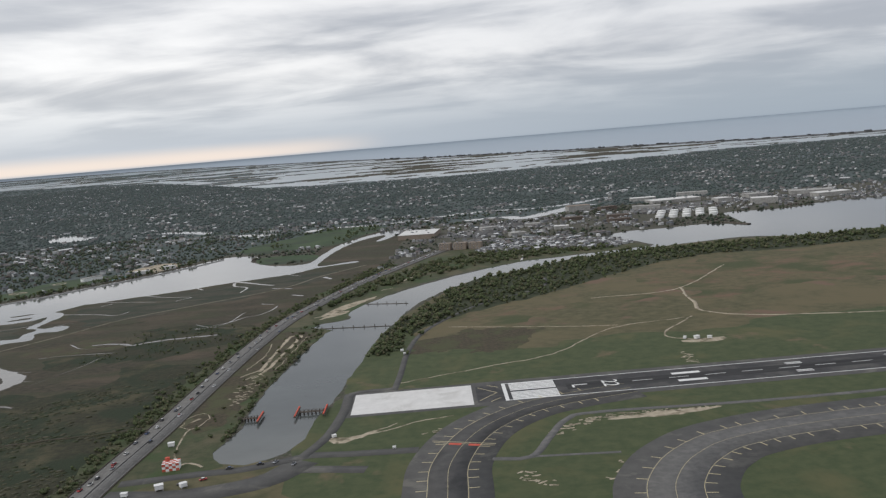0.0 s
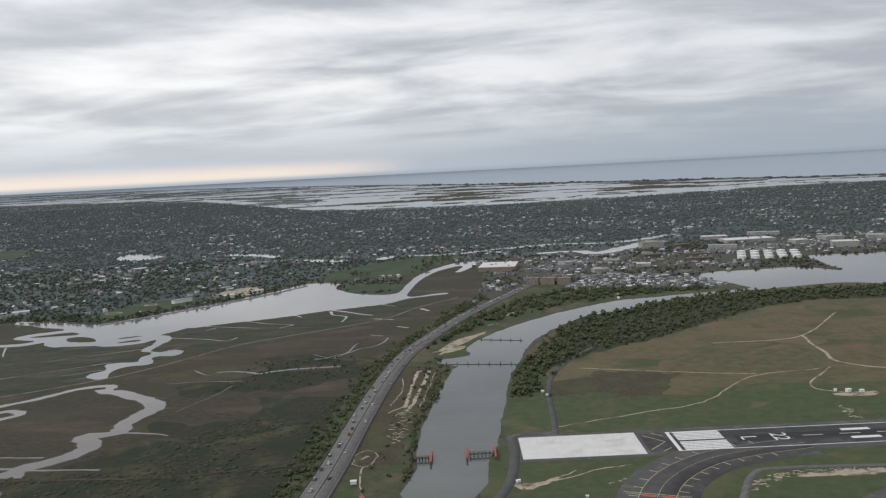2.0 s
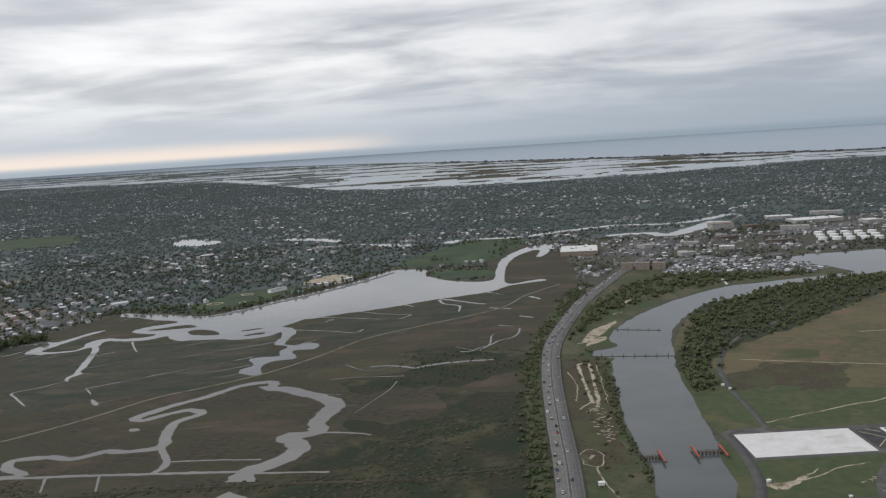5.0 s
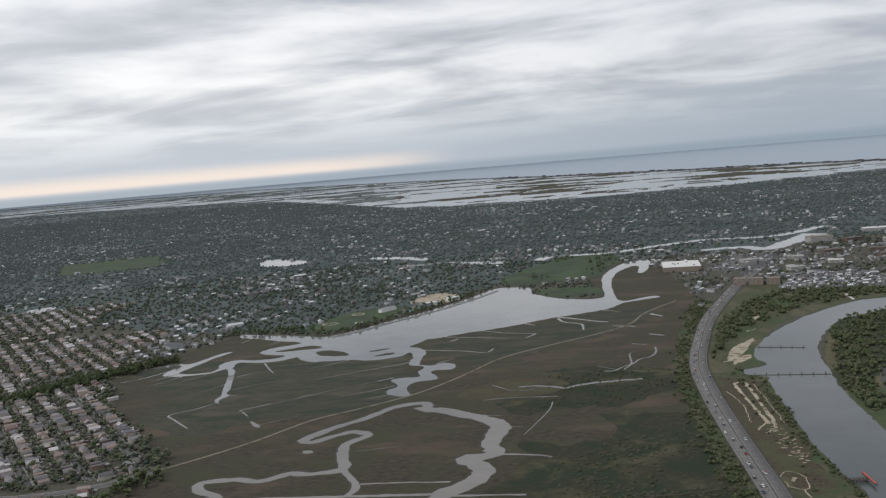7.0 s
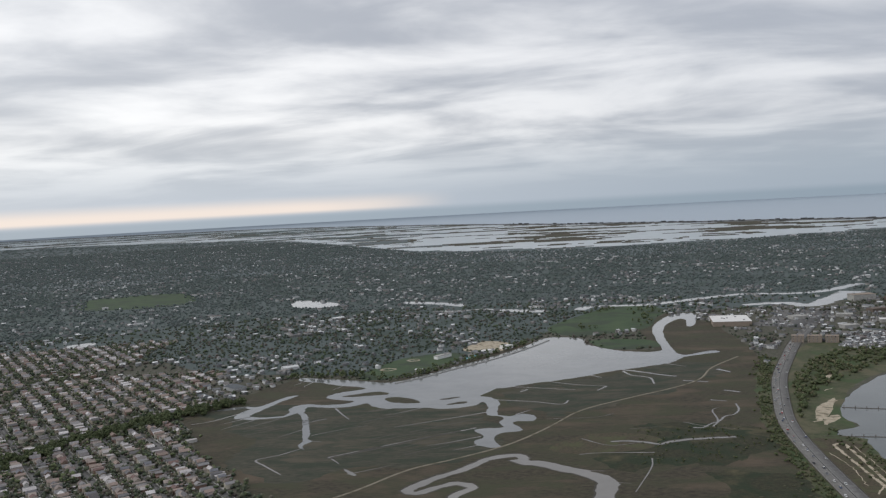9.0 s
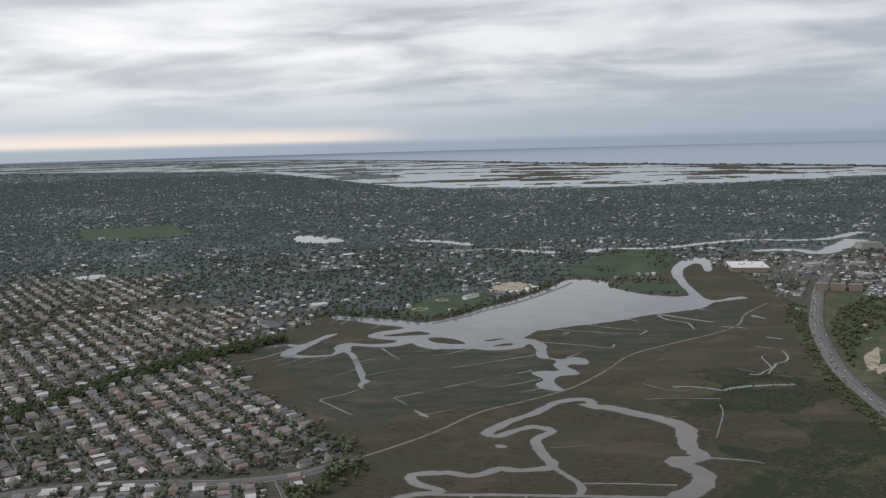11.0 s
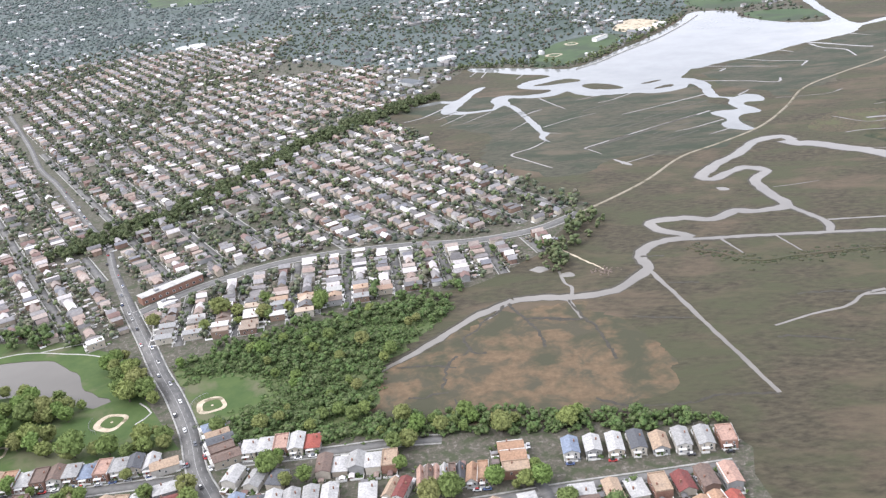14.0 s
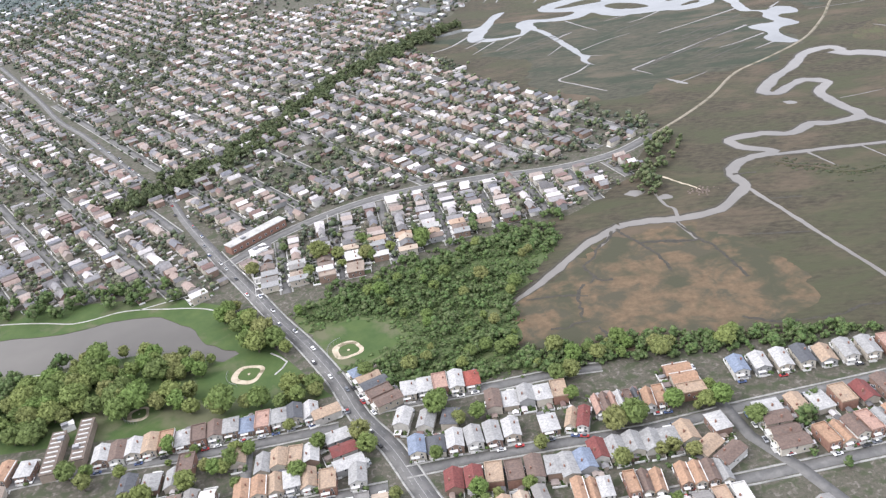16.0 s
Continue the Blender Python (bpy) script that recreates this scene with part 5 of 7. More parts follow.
def gable_roof(bm, w, d, h, r, along_y=True, over=0.35, t=0.16):
    a, b = w / 2, d / 2
    if not along_y:
        a, b = b, a
    sl = r / a
    prof = [(-a - over, h - over * sl + 0.05), (0, h + r + 0.05), (a + over, h - over * sl + 0.05)]
    rows = []
    for yy in (-b - over, b + over):
        rows.append([bm.verts.new((x, yy, z + dz) if along_y else (yy, x, z + dz)) for dz in (0, t) for x, z in prof])
    f, g = rows
    for i, j in ((0, 1), (1, 2)):
        bm.faces.new((f[i], f[j], g[j], g[i]))
        bm.faces.new((f[i + 3], g[i + 3], g[j + 3], f[j + 3]))
        bm.faces.new((f[i], f[i + 3], f[j + 3], f[j]))
        bm.faces.new((g[i], g[j], g[j + 3], g[i + 3]))
    for i in (0, 2):
        bm.faces.new((f[i], g[i], g[i + 3], f[i + 3]))


def hip_roof(bm, w, d, h, r, over=0.35):
    a, b, k = w / 2 + over, d / 2 + over, max(0.0, d / 2 - w / 2)
    e = [bm.verts.new(p) for p in ((-a, -b, h), (a, -b, h), (a, b, h), (-a, b, h))]
    e2 = [bm.verts.new((v.co.x, v.co.y, h + 0.16)) for v in e]
    p, q = bm.verts.new((0, -k - 0.01, h + r)), bm.verts.new((0, k + 0.01, h + r))
    bm.faces.new(e[::-1])
    for i in range(4):
        bm.faces.new((e[i], e[(i + 1) % 4], e2[(i + 1) % 4], e2[i]))
    bm.faces.new((e2[0], e2[1], p))
    bm.faces.new((e2[2], e2[3], q))
    bm.faces.new((e2[1], e2[2], q, p))
    bm.faces.new((e2[3], e2[0], p, q))


def window_mesh():
    bm = bmesh.new()
    box(bm, -0.38, -0.06, -0.5, 0.38, 0.0, 0.5, 0)
    box(bm, -0.31, -0.075, -0.43, 0.31, -0.01, -0.03, 1)
    box(bm, -0.31, -0.075, 0.03, 0.31, -0.01, 0.43, 1)
    return from_bm("window", bm, [M["trim"], M["glass"]])


WINDOW = window_mesh()
HOUSE_KINDS = [(4.4, 7.6, 3.25, 1.2, "gable"), (4.8, 6.6, 3.2, 1.3, "side"), (4.6, 7.2, 3.3, 1.1, "hip"), (4.6, 8.2, 3.5, 0.4, "flat"), (4.6, 7.8, 2.3, 1.5, "gable"), (4.9, 7.4, 2.4, 1.2, "hip"), (4.2, 8.8, 3.3, 0.9, "gable"), (4.8, 6.4, 2.3, 1.4, "side")]
HOUSE_WORDS = {"gable": "detached two-storey house with a gable roof facing the street", "side": "detached house with a shingled roof sloping to the street", "hip": "detached suburban house with a hipped shingle roof", "flat": "flat-roofed brick house with a low parapet"}


ROOF_TONES = {"w": (0.345, 0.34, 0.335), "g": (0.25, 0.248, 0.245), "s": (0.085, 0.088, 0.097), "b": (0.165, 0.195, 0.255), "t": (0.30, 0.225, 0.165), "o": (0.29, 0.185, 0.125), "p": (0.32, 0.21, 0.17), "d": (0.135, 0.098, 0.083), "r": (0.155, 0.052, 0.048), "R": (0.24, 0.07, 0.055)}
for code, tone in ROOF_TONES.items():
    M["roof_" + code] = surface("shingles_" + code, tuple(v * 0.72 for v in tone), tuple(v * 1.18 for v in tone), 1.3, tuple(v * 0.6 + 0.03 for v in tone), 0.5, (0.56, 0.70), rough=0.9, bump=0.3, bump_scale=3.0)


def make_house(w, d, h, r, style, roofing="roof"):
    root = tagged(new("house"), HOUSE_WORDS[style], "house", "houses in the streets")
    bm = bmesh.new()
    if style in ("gable", "side"):
        gable_body(bm, w, d, h, r, style == "gable")
    else:
        box(bm, -w / 2, -d / 2, 0, w / 2, d / 2, h)
    part("wall", bm, M["brick"] if style == "flat" and d > 9 else M["wall"], root)
    bm = bmesh.new()
    if style in ("gable", "side"):
        gable_roof(bm, w, d, h, r, style == "gable")
    elif style == "hip":
        hip_roof(bm, w, d, h, r)
    else:
        box(bm, -w / 2 - 0.05, -d / 2 - 0.05, h, w / 2 + 0.05, d / 2 + 0.05, h + 0.12)
        for x0, y0, x1, y1 in ((-w / 2 - 0.05, -d / 2 - 0.05, w / 2 + 0.05, -d / 2 + 0.2), (-w / 2 - 0.05, d / 2 - 0.2, w / 2 + 0.05, d / 2 + 0.05), (-w / 2 - 0.05, -d / 2 + 0.2, -w / 2 + 0.2, d / 2 - 0.2), (w / 2 - 0.2, -d / 2 + 0.2, w / 2 + 0.05, d / 2 - 0.2)):
            box(bm, x0, y0, h + 0.12, x1, y1, h + 0.5)
    top = part("roof", bm, M[roofing], root)
    bm = bmesh.new()
    box(bm, w * 0.22, d * 0.1, h * 0.8, w * 0.22 + 0.5, d * 0.1 + 0.5, h + r + 0.5)
    part("chimney", bm, M["brick"], top)
    bm = bmesh.new()
    box(bm, -w * 0.3, -d / 2 - 0.07, 0.3, -w * 0.3 + 0.75, -d / 2 + 0.02, 1.9)
    part("door", bm, M["door"], root)
    bm = bmesh.new()
    box(bm, -w * 0.42, -d / 2 - 1.1, 0, w * 0.1, -d / 2 - 0.002, 0.3)
    box(bm, -w * 0.42, -d / 2 - 1.3, 2.05, w * 0.1, -d / 2 - 0.002, 2.2)
    box(bm, -w * 0.42 + 0.05, -d / 2 - 1.2, 0.3, -w * 0.42 + 0.17, -d / 2 - 1.08, 2.05)
    box(bm, w * 0.1 - 0.17, -d / 2 - 1.2, 0.3, w * 0.1 - 0.05, -d / 2 - 1.08, 2.05)
    part("porch", bm, M["trim"], root)
    spots = [(w * 0.28, -d / 2, 1.3, 0), (-w * 0.22, -d / 2, 2.65, 0), (w * 0.24, -d / 2, 2.65, 0)] if h > 3.1 else [(w * 0.28, -d / 2, 1.4, 0)]
    spots += [(w / 2, -d * 0.2, 1.3, 90), (w / 2, d * 0.25, 1.4, 90), (-w / 2, 0.0, 1.4, -90)] + ([(w / 2, 0.0, 2.6, 90), (-w / 2, d * 0.2, 2.6, -90)] if h > 3.1 else [])
    for x, y, z, a in spots:
        ob = part("window", WINDOW, None, root)
        ob.matrix_basis = pose(x, y, z, 0, 0, a)
    return root


rank = np.argsort(np.hypot(PL[:, 0] + 585, PL[:, 1] - 150))
chosen = rank[:300 - len(PLACED)]
templates, CARS_AT = {}, []
drive, fences, lawns, yards = [], [], [], []
ROOF_WORDS = {"w": "white", "g": "grey", "s": "slate-dark", "b": "blue-grey", "t": "tan", "o": "orange-tan", "p": "salmon-pink", "d": "dark brown", "r": "maroon", "R": "bright red"}


def yard(x, y, h, half=2.7):
    """Drive, paths, lawns, fences and cars of one plot."""
    c, s = math.cos(h), math.sin(h)
    to = lambda u, v: (x + c * u - s * v, y + s * u + c * v)
    drive.append(strip(np.array([to(half - 0.15, 4.5), to(half - 0.15, -5.4)]), RNG.uniform(0.5, 0.9), 0.05))
    drive.append(strip(np.array([to(-1.2, -4.0), to(-1.2, -5.4)]), 0.5, 0.05))
    if RNG.random() < 0.8:
        lawns.append(strip(np.array([to(0.6, -4.0), to(0.6, -5.2)]), half - 0.4, 0.044))
    if RNG.random() < 0.7:
        lawns.append(strip(np.array([to(-0.6, 4.2), to(-0.6, RNG.uniform(6.0, 7.4))]), half * 1.3, 0.041))
    if RNG.random() < 0.85:
        fences.append(slab(np.array([to(-half, 3.8), to(-half, 7.4), to(half - 0.6, 7.4)]), 0.2, 0.8, 0.8))
    if RNG.random() < 0.8:
        fences.append(slab(np.array([to(-0.7, -5.2), to(2.0, -5.2)]), 0.22, 0.6, 0.6))
        fences.append(slab(np.array([to(-half, -5.2), to(-half, -3.4)]), 0.2, 0.6, 0.6))
    if RNG.random() < 0.5:
        drive.append(strip(np.array([to(0.9, 4.2), to(0.9, 7.2)]), RNG.uniform(0.6, 1.4), 0.049))
    if RNG.random() < 0.6:
        u, v = RNG.uniform(-1.6, 0.6), RNG.uniform(4.4, 5.4)
        yards.append(strip(np.array([to(u, v), to(u, v + RNG.uniform(1.0, 2.2))]), RNG.uniform(1.2, 2.6), 0.047))
    if RNG.random() < 0.6:
        CARS_AT.append((*to(RNG.uniform(-2, 2), -6.6), h + (math.pi if RNG.random() < 0.5 else 0), 0.075))
    if RNG.random() < 0.35:
        CARS_AT.append((*to(half - 0.15, RNG.uniform(-4, -1)), h + math.pi / 2, 0.055))


for x, y, h, code, pitch in PLACED:
    kind = int(RNG.choice([0, 0, 2, 4, 5, 6])) if code in "wgsbR" else int(RNG.choice([0, 4, 6, 3]))
    wide = round(min(pitch * 0.93, HOUSE_KINDS[kind][0] + 1.1) * 4) / 4
    key = (kind, code, wide)
    m = pose(x, y, 0, 0, 0, math.degrees(h))
    if key not in templates:
        w_, d_, h_, r_, style = HOUSE_KINDS[kind]
        d_ *= 1.16
        root = make_house(wide, d_, h_, r_, style, "roof_" + code)
        tagged(root, ROOF_WORDS[code] + "-roofed " + HOUSE_WORDS[style])
        if code in "op":
            bm = bmesh.new()
            box(bm, wide / 2 - 0.12, -d_ / 2 - 0.2, h_ - 0.2, wide / 2 + 0.12, d_ / 2 + 0.2, h_ + 0.5)
            part("party_wall", bm, M["trim"], root)
        root.matrix_basis = m
        templates[key] = root
    else:
        copy_thing(templates[key], m)
    yard(x, y, h, max(1.5, min(2.7, pitch / 2 - 0.1)))
for k in chosen:
    x, y, h = PL[k]
    kind = int(RNG.integers(len(HOUSE_KINDS)))
    m = pose(x, y, 0, 0, 0, math.degrees(h))
    if kind not in templates:
        templates[kind] = make_house(*HOUSE_KINDS[kind])
        templates[kind].matrix_basis = m
    else:
        copy_thing(templates[kind], m)
    yard(x, y, h)
mid_plots = [k for k in rank[len(chosen):] if math.hypot(PL[k, 0] + 590, PL[k, 1]) < 900]
for k in mid_plots:
    x, y, h = PL[k]
    c, s = math.cos(h), math.sin(h)
    to = lambda u, v: (x + c * u - s * v, y + s * u + c * v)
    drive.append(strip(np.array([to(2.5, 3.5), to(2.5, -4.8)]), RNG.uniform(0.4, 0.9), 0.05))
    if RNG.random() < 0.4:
        yards.append(strip(np.array([to(-1.0, 3.6), to(-1.0, 5.8)]), RNG.uniform(1.0, 2.6), 0.047))
    if RNG.random() < 0.5:
        fences.append(slab(np.array([to(-2.6, 3.5), to(-2.6, 6.6)]), 0.28, 0.8, 0.8))
    if RNG.random() < 0.35:
        fences.append(slab(np.array([to(-1.2, -4.6), to(2.0, -4.6)]), 0.28, 0.6, 0.6))
road("driveway", drive, M["paving"], "pale concrete drives and paths between the houses", "driveway")
road("paved_yard", yards, M["concrete"], "pale concrete yards behind the houses", "yard")
road("garden_lawn", lawns, M["lawn"], "small green lawns before and behind the houses", "lawn")
road("garden_fence", fences, M["trim"], "low white fences round front and back yards", "fence")

# ---- the houses farther off, joined ----


def many_houses(name, x, y, z, head, w, d, h, r, label, roofs="far_roof", walls="far_wall"):
    n = len(x)
    a, b, o = w / 2, d / 2, 0.3
    zero = np.zeros(n)
    body = [(-a, -b, zero), (a, -b, zero), (a, b, zero), (-a, b, zero), (-a, -b, h), (a, -b, h), (a, b, h), (-a, b, h), (zero, -b, h + r), (zero, b, h + r)]
    bf = [(0, 1, 5), (0, 5, 4), (1, 2, 6), (1, 6, 5), (2, 3, 7), (2, 7, 6), (3, 0, 4), (3, 4, 7), (4, 5, 8), (6, 7, 9)]
    sl = r / a
    roof = [(-a - o, -b - o, h - o * sl + 0.08), (zero, -b - o, h + r + 0.08), (a + o, -b - o, h - o * sl + 0.08), (-a - o, b + o, h - o * sl + 0.08), (zero, b + o, h + r + 0.08), (a + o, b + o, h - o * sl + 0.08)]
    rf = [(0, 1, 4), (0, 4, 3), (1, 2, 5), (1, 5, 4)]
    pts = np.stack([np.stack([np.broadcast_to(q, n) for q in p], -1) for p in body + roof], 1)
    c, s = np.cos(head)[:, None], np.sin(head)[:, None]
    px, py = pts[..., 0] * c - pts[..., 1] * s + x[:, None], pts[..., 0] * s + pts[..., 1] * c + y[:, None]
    v = np.stack([px, py, pts[..., 2] + z[:, None]], -1).reshape(-1, 3)
    f0 = np.array(bf + [tuple(i + 10 for i in t) for t in rf])
    f = (f0[None] + 16 * np.arange(n)[:, None, None]).reshape(-1, 3)
    idx = np.tile([0] * len(bf) + [1] * len(rf), n)
    return setting(name, v, f, [M[walls], M[roofs]], label, "houses", idx, kind="stuff")


rest = np.setdiff1d(np.arange(len(PL)), chosen)
n = len(rest)
kindr = RNG.random(n)
many_houses("house_rows", PL[rest, 0], PL[rest, 1], np.zeros(n), PL[rest, 2] + np.where(kindr < 0.25, math.pi / 2, 0), RNG.uniform(3.1, 4.6, n), RNG.uniform(4.2, 8.0, n), RNG.uniform(1.9, 3.6, n), np.where(kindr > 0.7, 0.15, RNG.uniform(1.0, 1.6, n)),
            "rows of detached suburban houses with pale and brown roofs")

back = RNG.random(n) < 0.6
bx_, by_, bh = (np.r_[PL[rest, i][back], [p[i] for p in PLACED]] for i in range(3))
off, aside = RNG.uniform(4.9, 6.8, len(bx_)), RNG.uniform(-1.8, 1.8, len(bx_))
many_houses("garden_sheds", bx_ - np.sin(bh) * off + np.cos(bh) * aside, by_ + np.cos(bh) * off + np.sin(bh) * aside, np.zeros(len(bx_)), bh, RNG.uniform(1.2, 2.2, len(bx_)), RNG.uniform(1.4, 2.4, len(bx_)), RNG.uniform(1.1, 1.6, len(bx_)), RNG.uniform(0.05, 0.5, len(bx_)),
            "small pale sheds and garages behind the houses")

# beyond the grids: houses scattered along unseen streets
COUNT = 84000
d = 700 + 5200 * RNG.random(COUNT) ** 1.15
a = np.radians(RNG.uniform(-40, 40, COUNT))
fx, fy = -300 + 1.15 * d * np.sin(a), d * np.cos(a)
ok = seen(fx, fy) & ~blocked(fx, fy) & ~inside(BEHIND, fx, fy) & ~WEST_OK(fx, fy) & ~inside(INDUSTRY, fx, fy) & (np.array([noise.noise((px * 0.004, py * 0.004, 5.0)) for px, py in zip(fx, fy)]) > -0.22) & (near(BELT, fx, fy) > 14)
ok &= (fy > 500) & ~((fx > -60) & (fy < 960))
fx, fy = fx[ok], fy[ok]
# draw the places onto street lines
fy2 = fy - ((fx * GN[0] + fy * GN[1] + 4) % 18 - 9) * 0.8 * GN[1]
fx2 = fx - ((fx * GN[0] + fy * GN[1] + 4) % 18 - 9) * 0.8 * GN[0]
clump = np.array([noise.noise((px * 0.0075, py * 0.005, 11.0)) + 0.6 * noise.noise((px * 0.02, py * 0.012, 3.0)) for px, py in zip(fx, fy)])
keep = RNG.random(len(fx)) < np.clip(0.62 - np.hypot(fx + 300, fy) / 4200, 0.2, 0.46) * np.clip(0.62 + 2.0 * clump, 0.10, 1.6)
fx, fy = fx2[keep], fy2[keep]
ok = ~blocked(fx, fy) & ~((fx > -270) & (fx < -130) & (fy > 950) & (fy < 1100))
fx, fy = fx[ok], fy[ok]


def dry_far(x, y):
    """Short of the tidal bays of the distance."""
    d, a = np.hypot(x - CX, y - CY), np.degrees(np.arctan2(x - CX, y - CY))
    return d < np.interp(a, SHORE_AZ, SHORE_D) * 0.965


ok = dry_far(fx, fy)
fx, fy = fx[ok], fy[ok]
n = len(fx)
ux, uy, uz = drop_to_ground(fx, fy)
big = np.where(RNG.random(n) < 0.05, RNG.uniform(1.8, 3.6, n), 1.0)
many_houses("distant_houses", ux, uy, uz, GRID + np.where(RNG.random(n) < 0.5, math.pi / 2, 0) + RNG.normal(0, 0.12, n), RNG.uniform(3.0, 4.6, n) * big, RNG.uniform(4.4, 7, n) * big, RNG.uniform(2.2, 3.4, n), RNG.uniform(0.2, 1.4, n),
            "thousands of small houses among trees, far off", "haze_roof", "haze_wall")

# ---- trees ----
bm = bmesh.new()
bmesh.ops.create_icosphere(bm, subdivisions=1, radius=1.0)
bm.verts.ensure_lookup_table()
ICO_V = np.array([v.co[:] for v in bm.verts])
ICO_F = np.array([[v.index for v in f.verts] for f in bm.faces])
bm.free()


def clumps(x, y, z, r, squash=0.85, rough=0.3, V=None, F=None):
    """Uneven leafy lumps at the given places, as arrays."""
    V, F = (ICO_V, ICO_F) if V is None else (V, F)
    n, k = len(x), len(V)
    jit = 1 + RNG.uniform(-rough, rough, (n, k, 1))
    turn = RNG.uniform(0, math.tau, n)
    c, s = np.cos(turn)[:, None], np.sin(turn)[:, None]
    vx, vy = V[None, :, 0] * c - V[None, :, 1] * s, V[None, :, 0] * s + V[None, :, 1] * c
    p = np.stack([vx, vy, np.broadcast_to(V[None, :, 2] * squash, vx.shape)], -1) * jit * np.asarray(r)[:, None, None]
    p += np.stack([x, y, z], -1)[:, None]
    return p.reshape(-1, 3), (F[None] + k * np.arange(n)[:, None, None]).reshape(-1, 3)


def tufts(x, y, z, r, count, size=0.3, squash=0.85):
    """Loose leaf sprays round leafy lumps, as arrays."""
    n = len(x)
    d = RNG.normal(size=(n, count, 3))
    d /= np.linalg.norm(d, axis=2, keepdims=True)
    d[..., 2] = np.where(d[..., 2] < -0.3, -d[..., 2], d[..., 2]) * squash
    rr = np.asarray(r)[:, None, None]
    c = np.stack([x, y, z], -1)[:, None] + d * rr * RNG.uniform(0.8, 1.22, (n, count, 1))
    a, b = RNG.normal(size=(n, count, 3)), RNG.normal(size=(n, count, 3))
    a *= rr * size / np.linalg.norm(a, axis=2, keepdims=True)
    b *= rr * size / np.linalg.norm(b, axis=2, keepdims=True)
    return np.stack([c + a, c + b, c - 0.6 * (a + b)], 2).reshape(-1, 3), np.arange(n * count * 3).reshape(-1, 3)


# street and garden trees among the far houses
OCT_V = np.array([(1, 0, 0), (0, 1, 0), (-1, 0, 0), (0, -1, 0), (0, 0, 1), (0, 0, -1)], float)
OCT_F = np.array([(0, 1, 4), (1, 2, 4), (2, 3, 4), (3, 0, 4), (1, 0, 5), (2, 1, 5), (3, 2, 5), (0, 3, 5)])
COUNT = 175000
d = 500 + 5200 * RNG.random(COUNT) ** 1.05
a = np.radians(RNG.uniform(-41, 41, COUNT))
tx, ty = -300 + 1.15 * d * np.sin(a), d * np.cos(a)
ok = seen(tx, ty) & ~blocked(tx, ty) & ~((tx > -60) & (ty < 960)) & ~(inside(BEHIND, tx, ty) & (RNG.random(COUNT) < 0.3)) & (np.array([noise.noise((px * 0.006, py * 0.006, 2.0)) for px, py in zip(tx, ty)]) > RNG.uniform(-1.1, 0.12, COUNT))
ok &= ~(inside(INDUSTRY, tx, ty) & (RNG.random(COUNT) < 0.85)) & ~(WEST_OK(tx, ty) & (RNG.random(COUNT) < 0.15))
tx, ty = tx[ok], ty[ok]
ok = dry_far(tx, ty)
tx, ty = tx[ok], ty[ok]
dd = np.hypot(tx + 300, ty)
ux, uy, uz = drop_to_ground(tx, ty)
r = RNG.uniform(0.9, 2.5, len(tx)) * np.clip(0.6 + dd / 2600, 0.9, 1.9)
v, f = clumps(ux, uy, uz + r * 0.55, r, 0.75, 0.42, OCT_V, OCT_F)
# and on to the far shore
COUNT = 11000
d, a = np.exp(RNG.uniform(math.log(5000), math.log(11500), COUNT)), np.radians(RNG.uniform(-58, -8, COUNT))
tx, ty = CX + d * np.sin(a), CY + d * np.cos(a)
ok = dry_far(tx, ty)
ux, uy, uz = drop_to_ground(tx[ok], ty[ok])
r2 = RNG.uniform(4.0, 9.0, ok.sum())
v2_, f2_ = clumps(ux, uy, uz + 0.5, r2, 0.28, 0.35, OCT_V, OCT_F)
f = np.concatenate([f, f2_ + len(v)])
v = np.concatenate([v, v2_])
# past 1500 m the trees take the leaf colours with haze painted in
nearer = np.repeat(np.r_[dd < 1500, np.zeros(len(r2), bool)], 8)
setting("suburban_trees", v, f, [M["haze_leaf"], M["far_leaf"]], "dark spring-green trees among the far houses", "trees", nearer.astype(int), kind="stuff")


def lumpy_trees(name, x, y, r, label, mat, lumps=9, tall=1.25, lump=(0.26, 0.46), sprays=0):
    """Woodland: each tree is a heap of uneven leaf clumps."""
    n = len(x)
    ang, rad, lev = RNG.uniform(0, math.tau, (n, lumps)), np.sqrt(RNG.random((n, lumps))), RNG.random((n, lumps))
    wide = np.sin(np.clip(lev, 0.05, 0.95) * math.pi) ** 0.6
    px = x[:, None] + np.cos(ang) * rad * wide * r[:, None] * 0.8
    py = y[:, None] + np.sin(ang) * rad * wide * r[:, None] * 0.8
    pz = (0.35 + lev * tall) * r[:, None]
    pr = RNG.uniform(*lump, (n, lumps)) * r[:, None]
    v, f = clumps(px.ravel(), py.ravel(), pz.ravel(), pr.ravel() * (0.88 if sprays else 1.0), 0.85, 0.42)
    if sprays:
        v, f = merge([(v, f), tufts(px.ravel(), py.ravel(), pz.ravel(), pr.ravel(), sprays, 0.34)])
    return setting(name, v, f, mat, label, "trees", kind="stuff")


def in_area(poly, count, gap=0.0):
    poly = np.array(poly, float)
    x = RNG.uniform(poly[:, 0].min(), poly[:, 0].max(), count * 4)
    y = RNG.uniform(poly[:, 1].min(), poly[:, 1].max(), count * 4)
    ok = inside(poly, x, y)
    x, y = x[ok][:count], y[ok][:count]
    if gap:
        kept = []
        for p in zip(x, y):
            if all(math.hypot(p[0] - q[0], p[1] - q[1]) > gap for q in kept):
                kept.append(p)
        x, y = np.array(kept).T
    return x, y


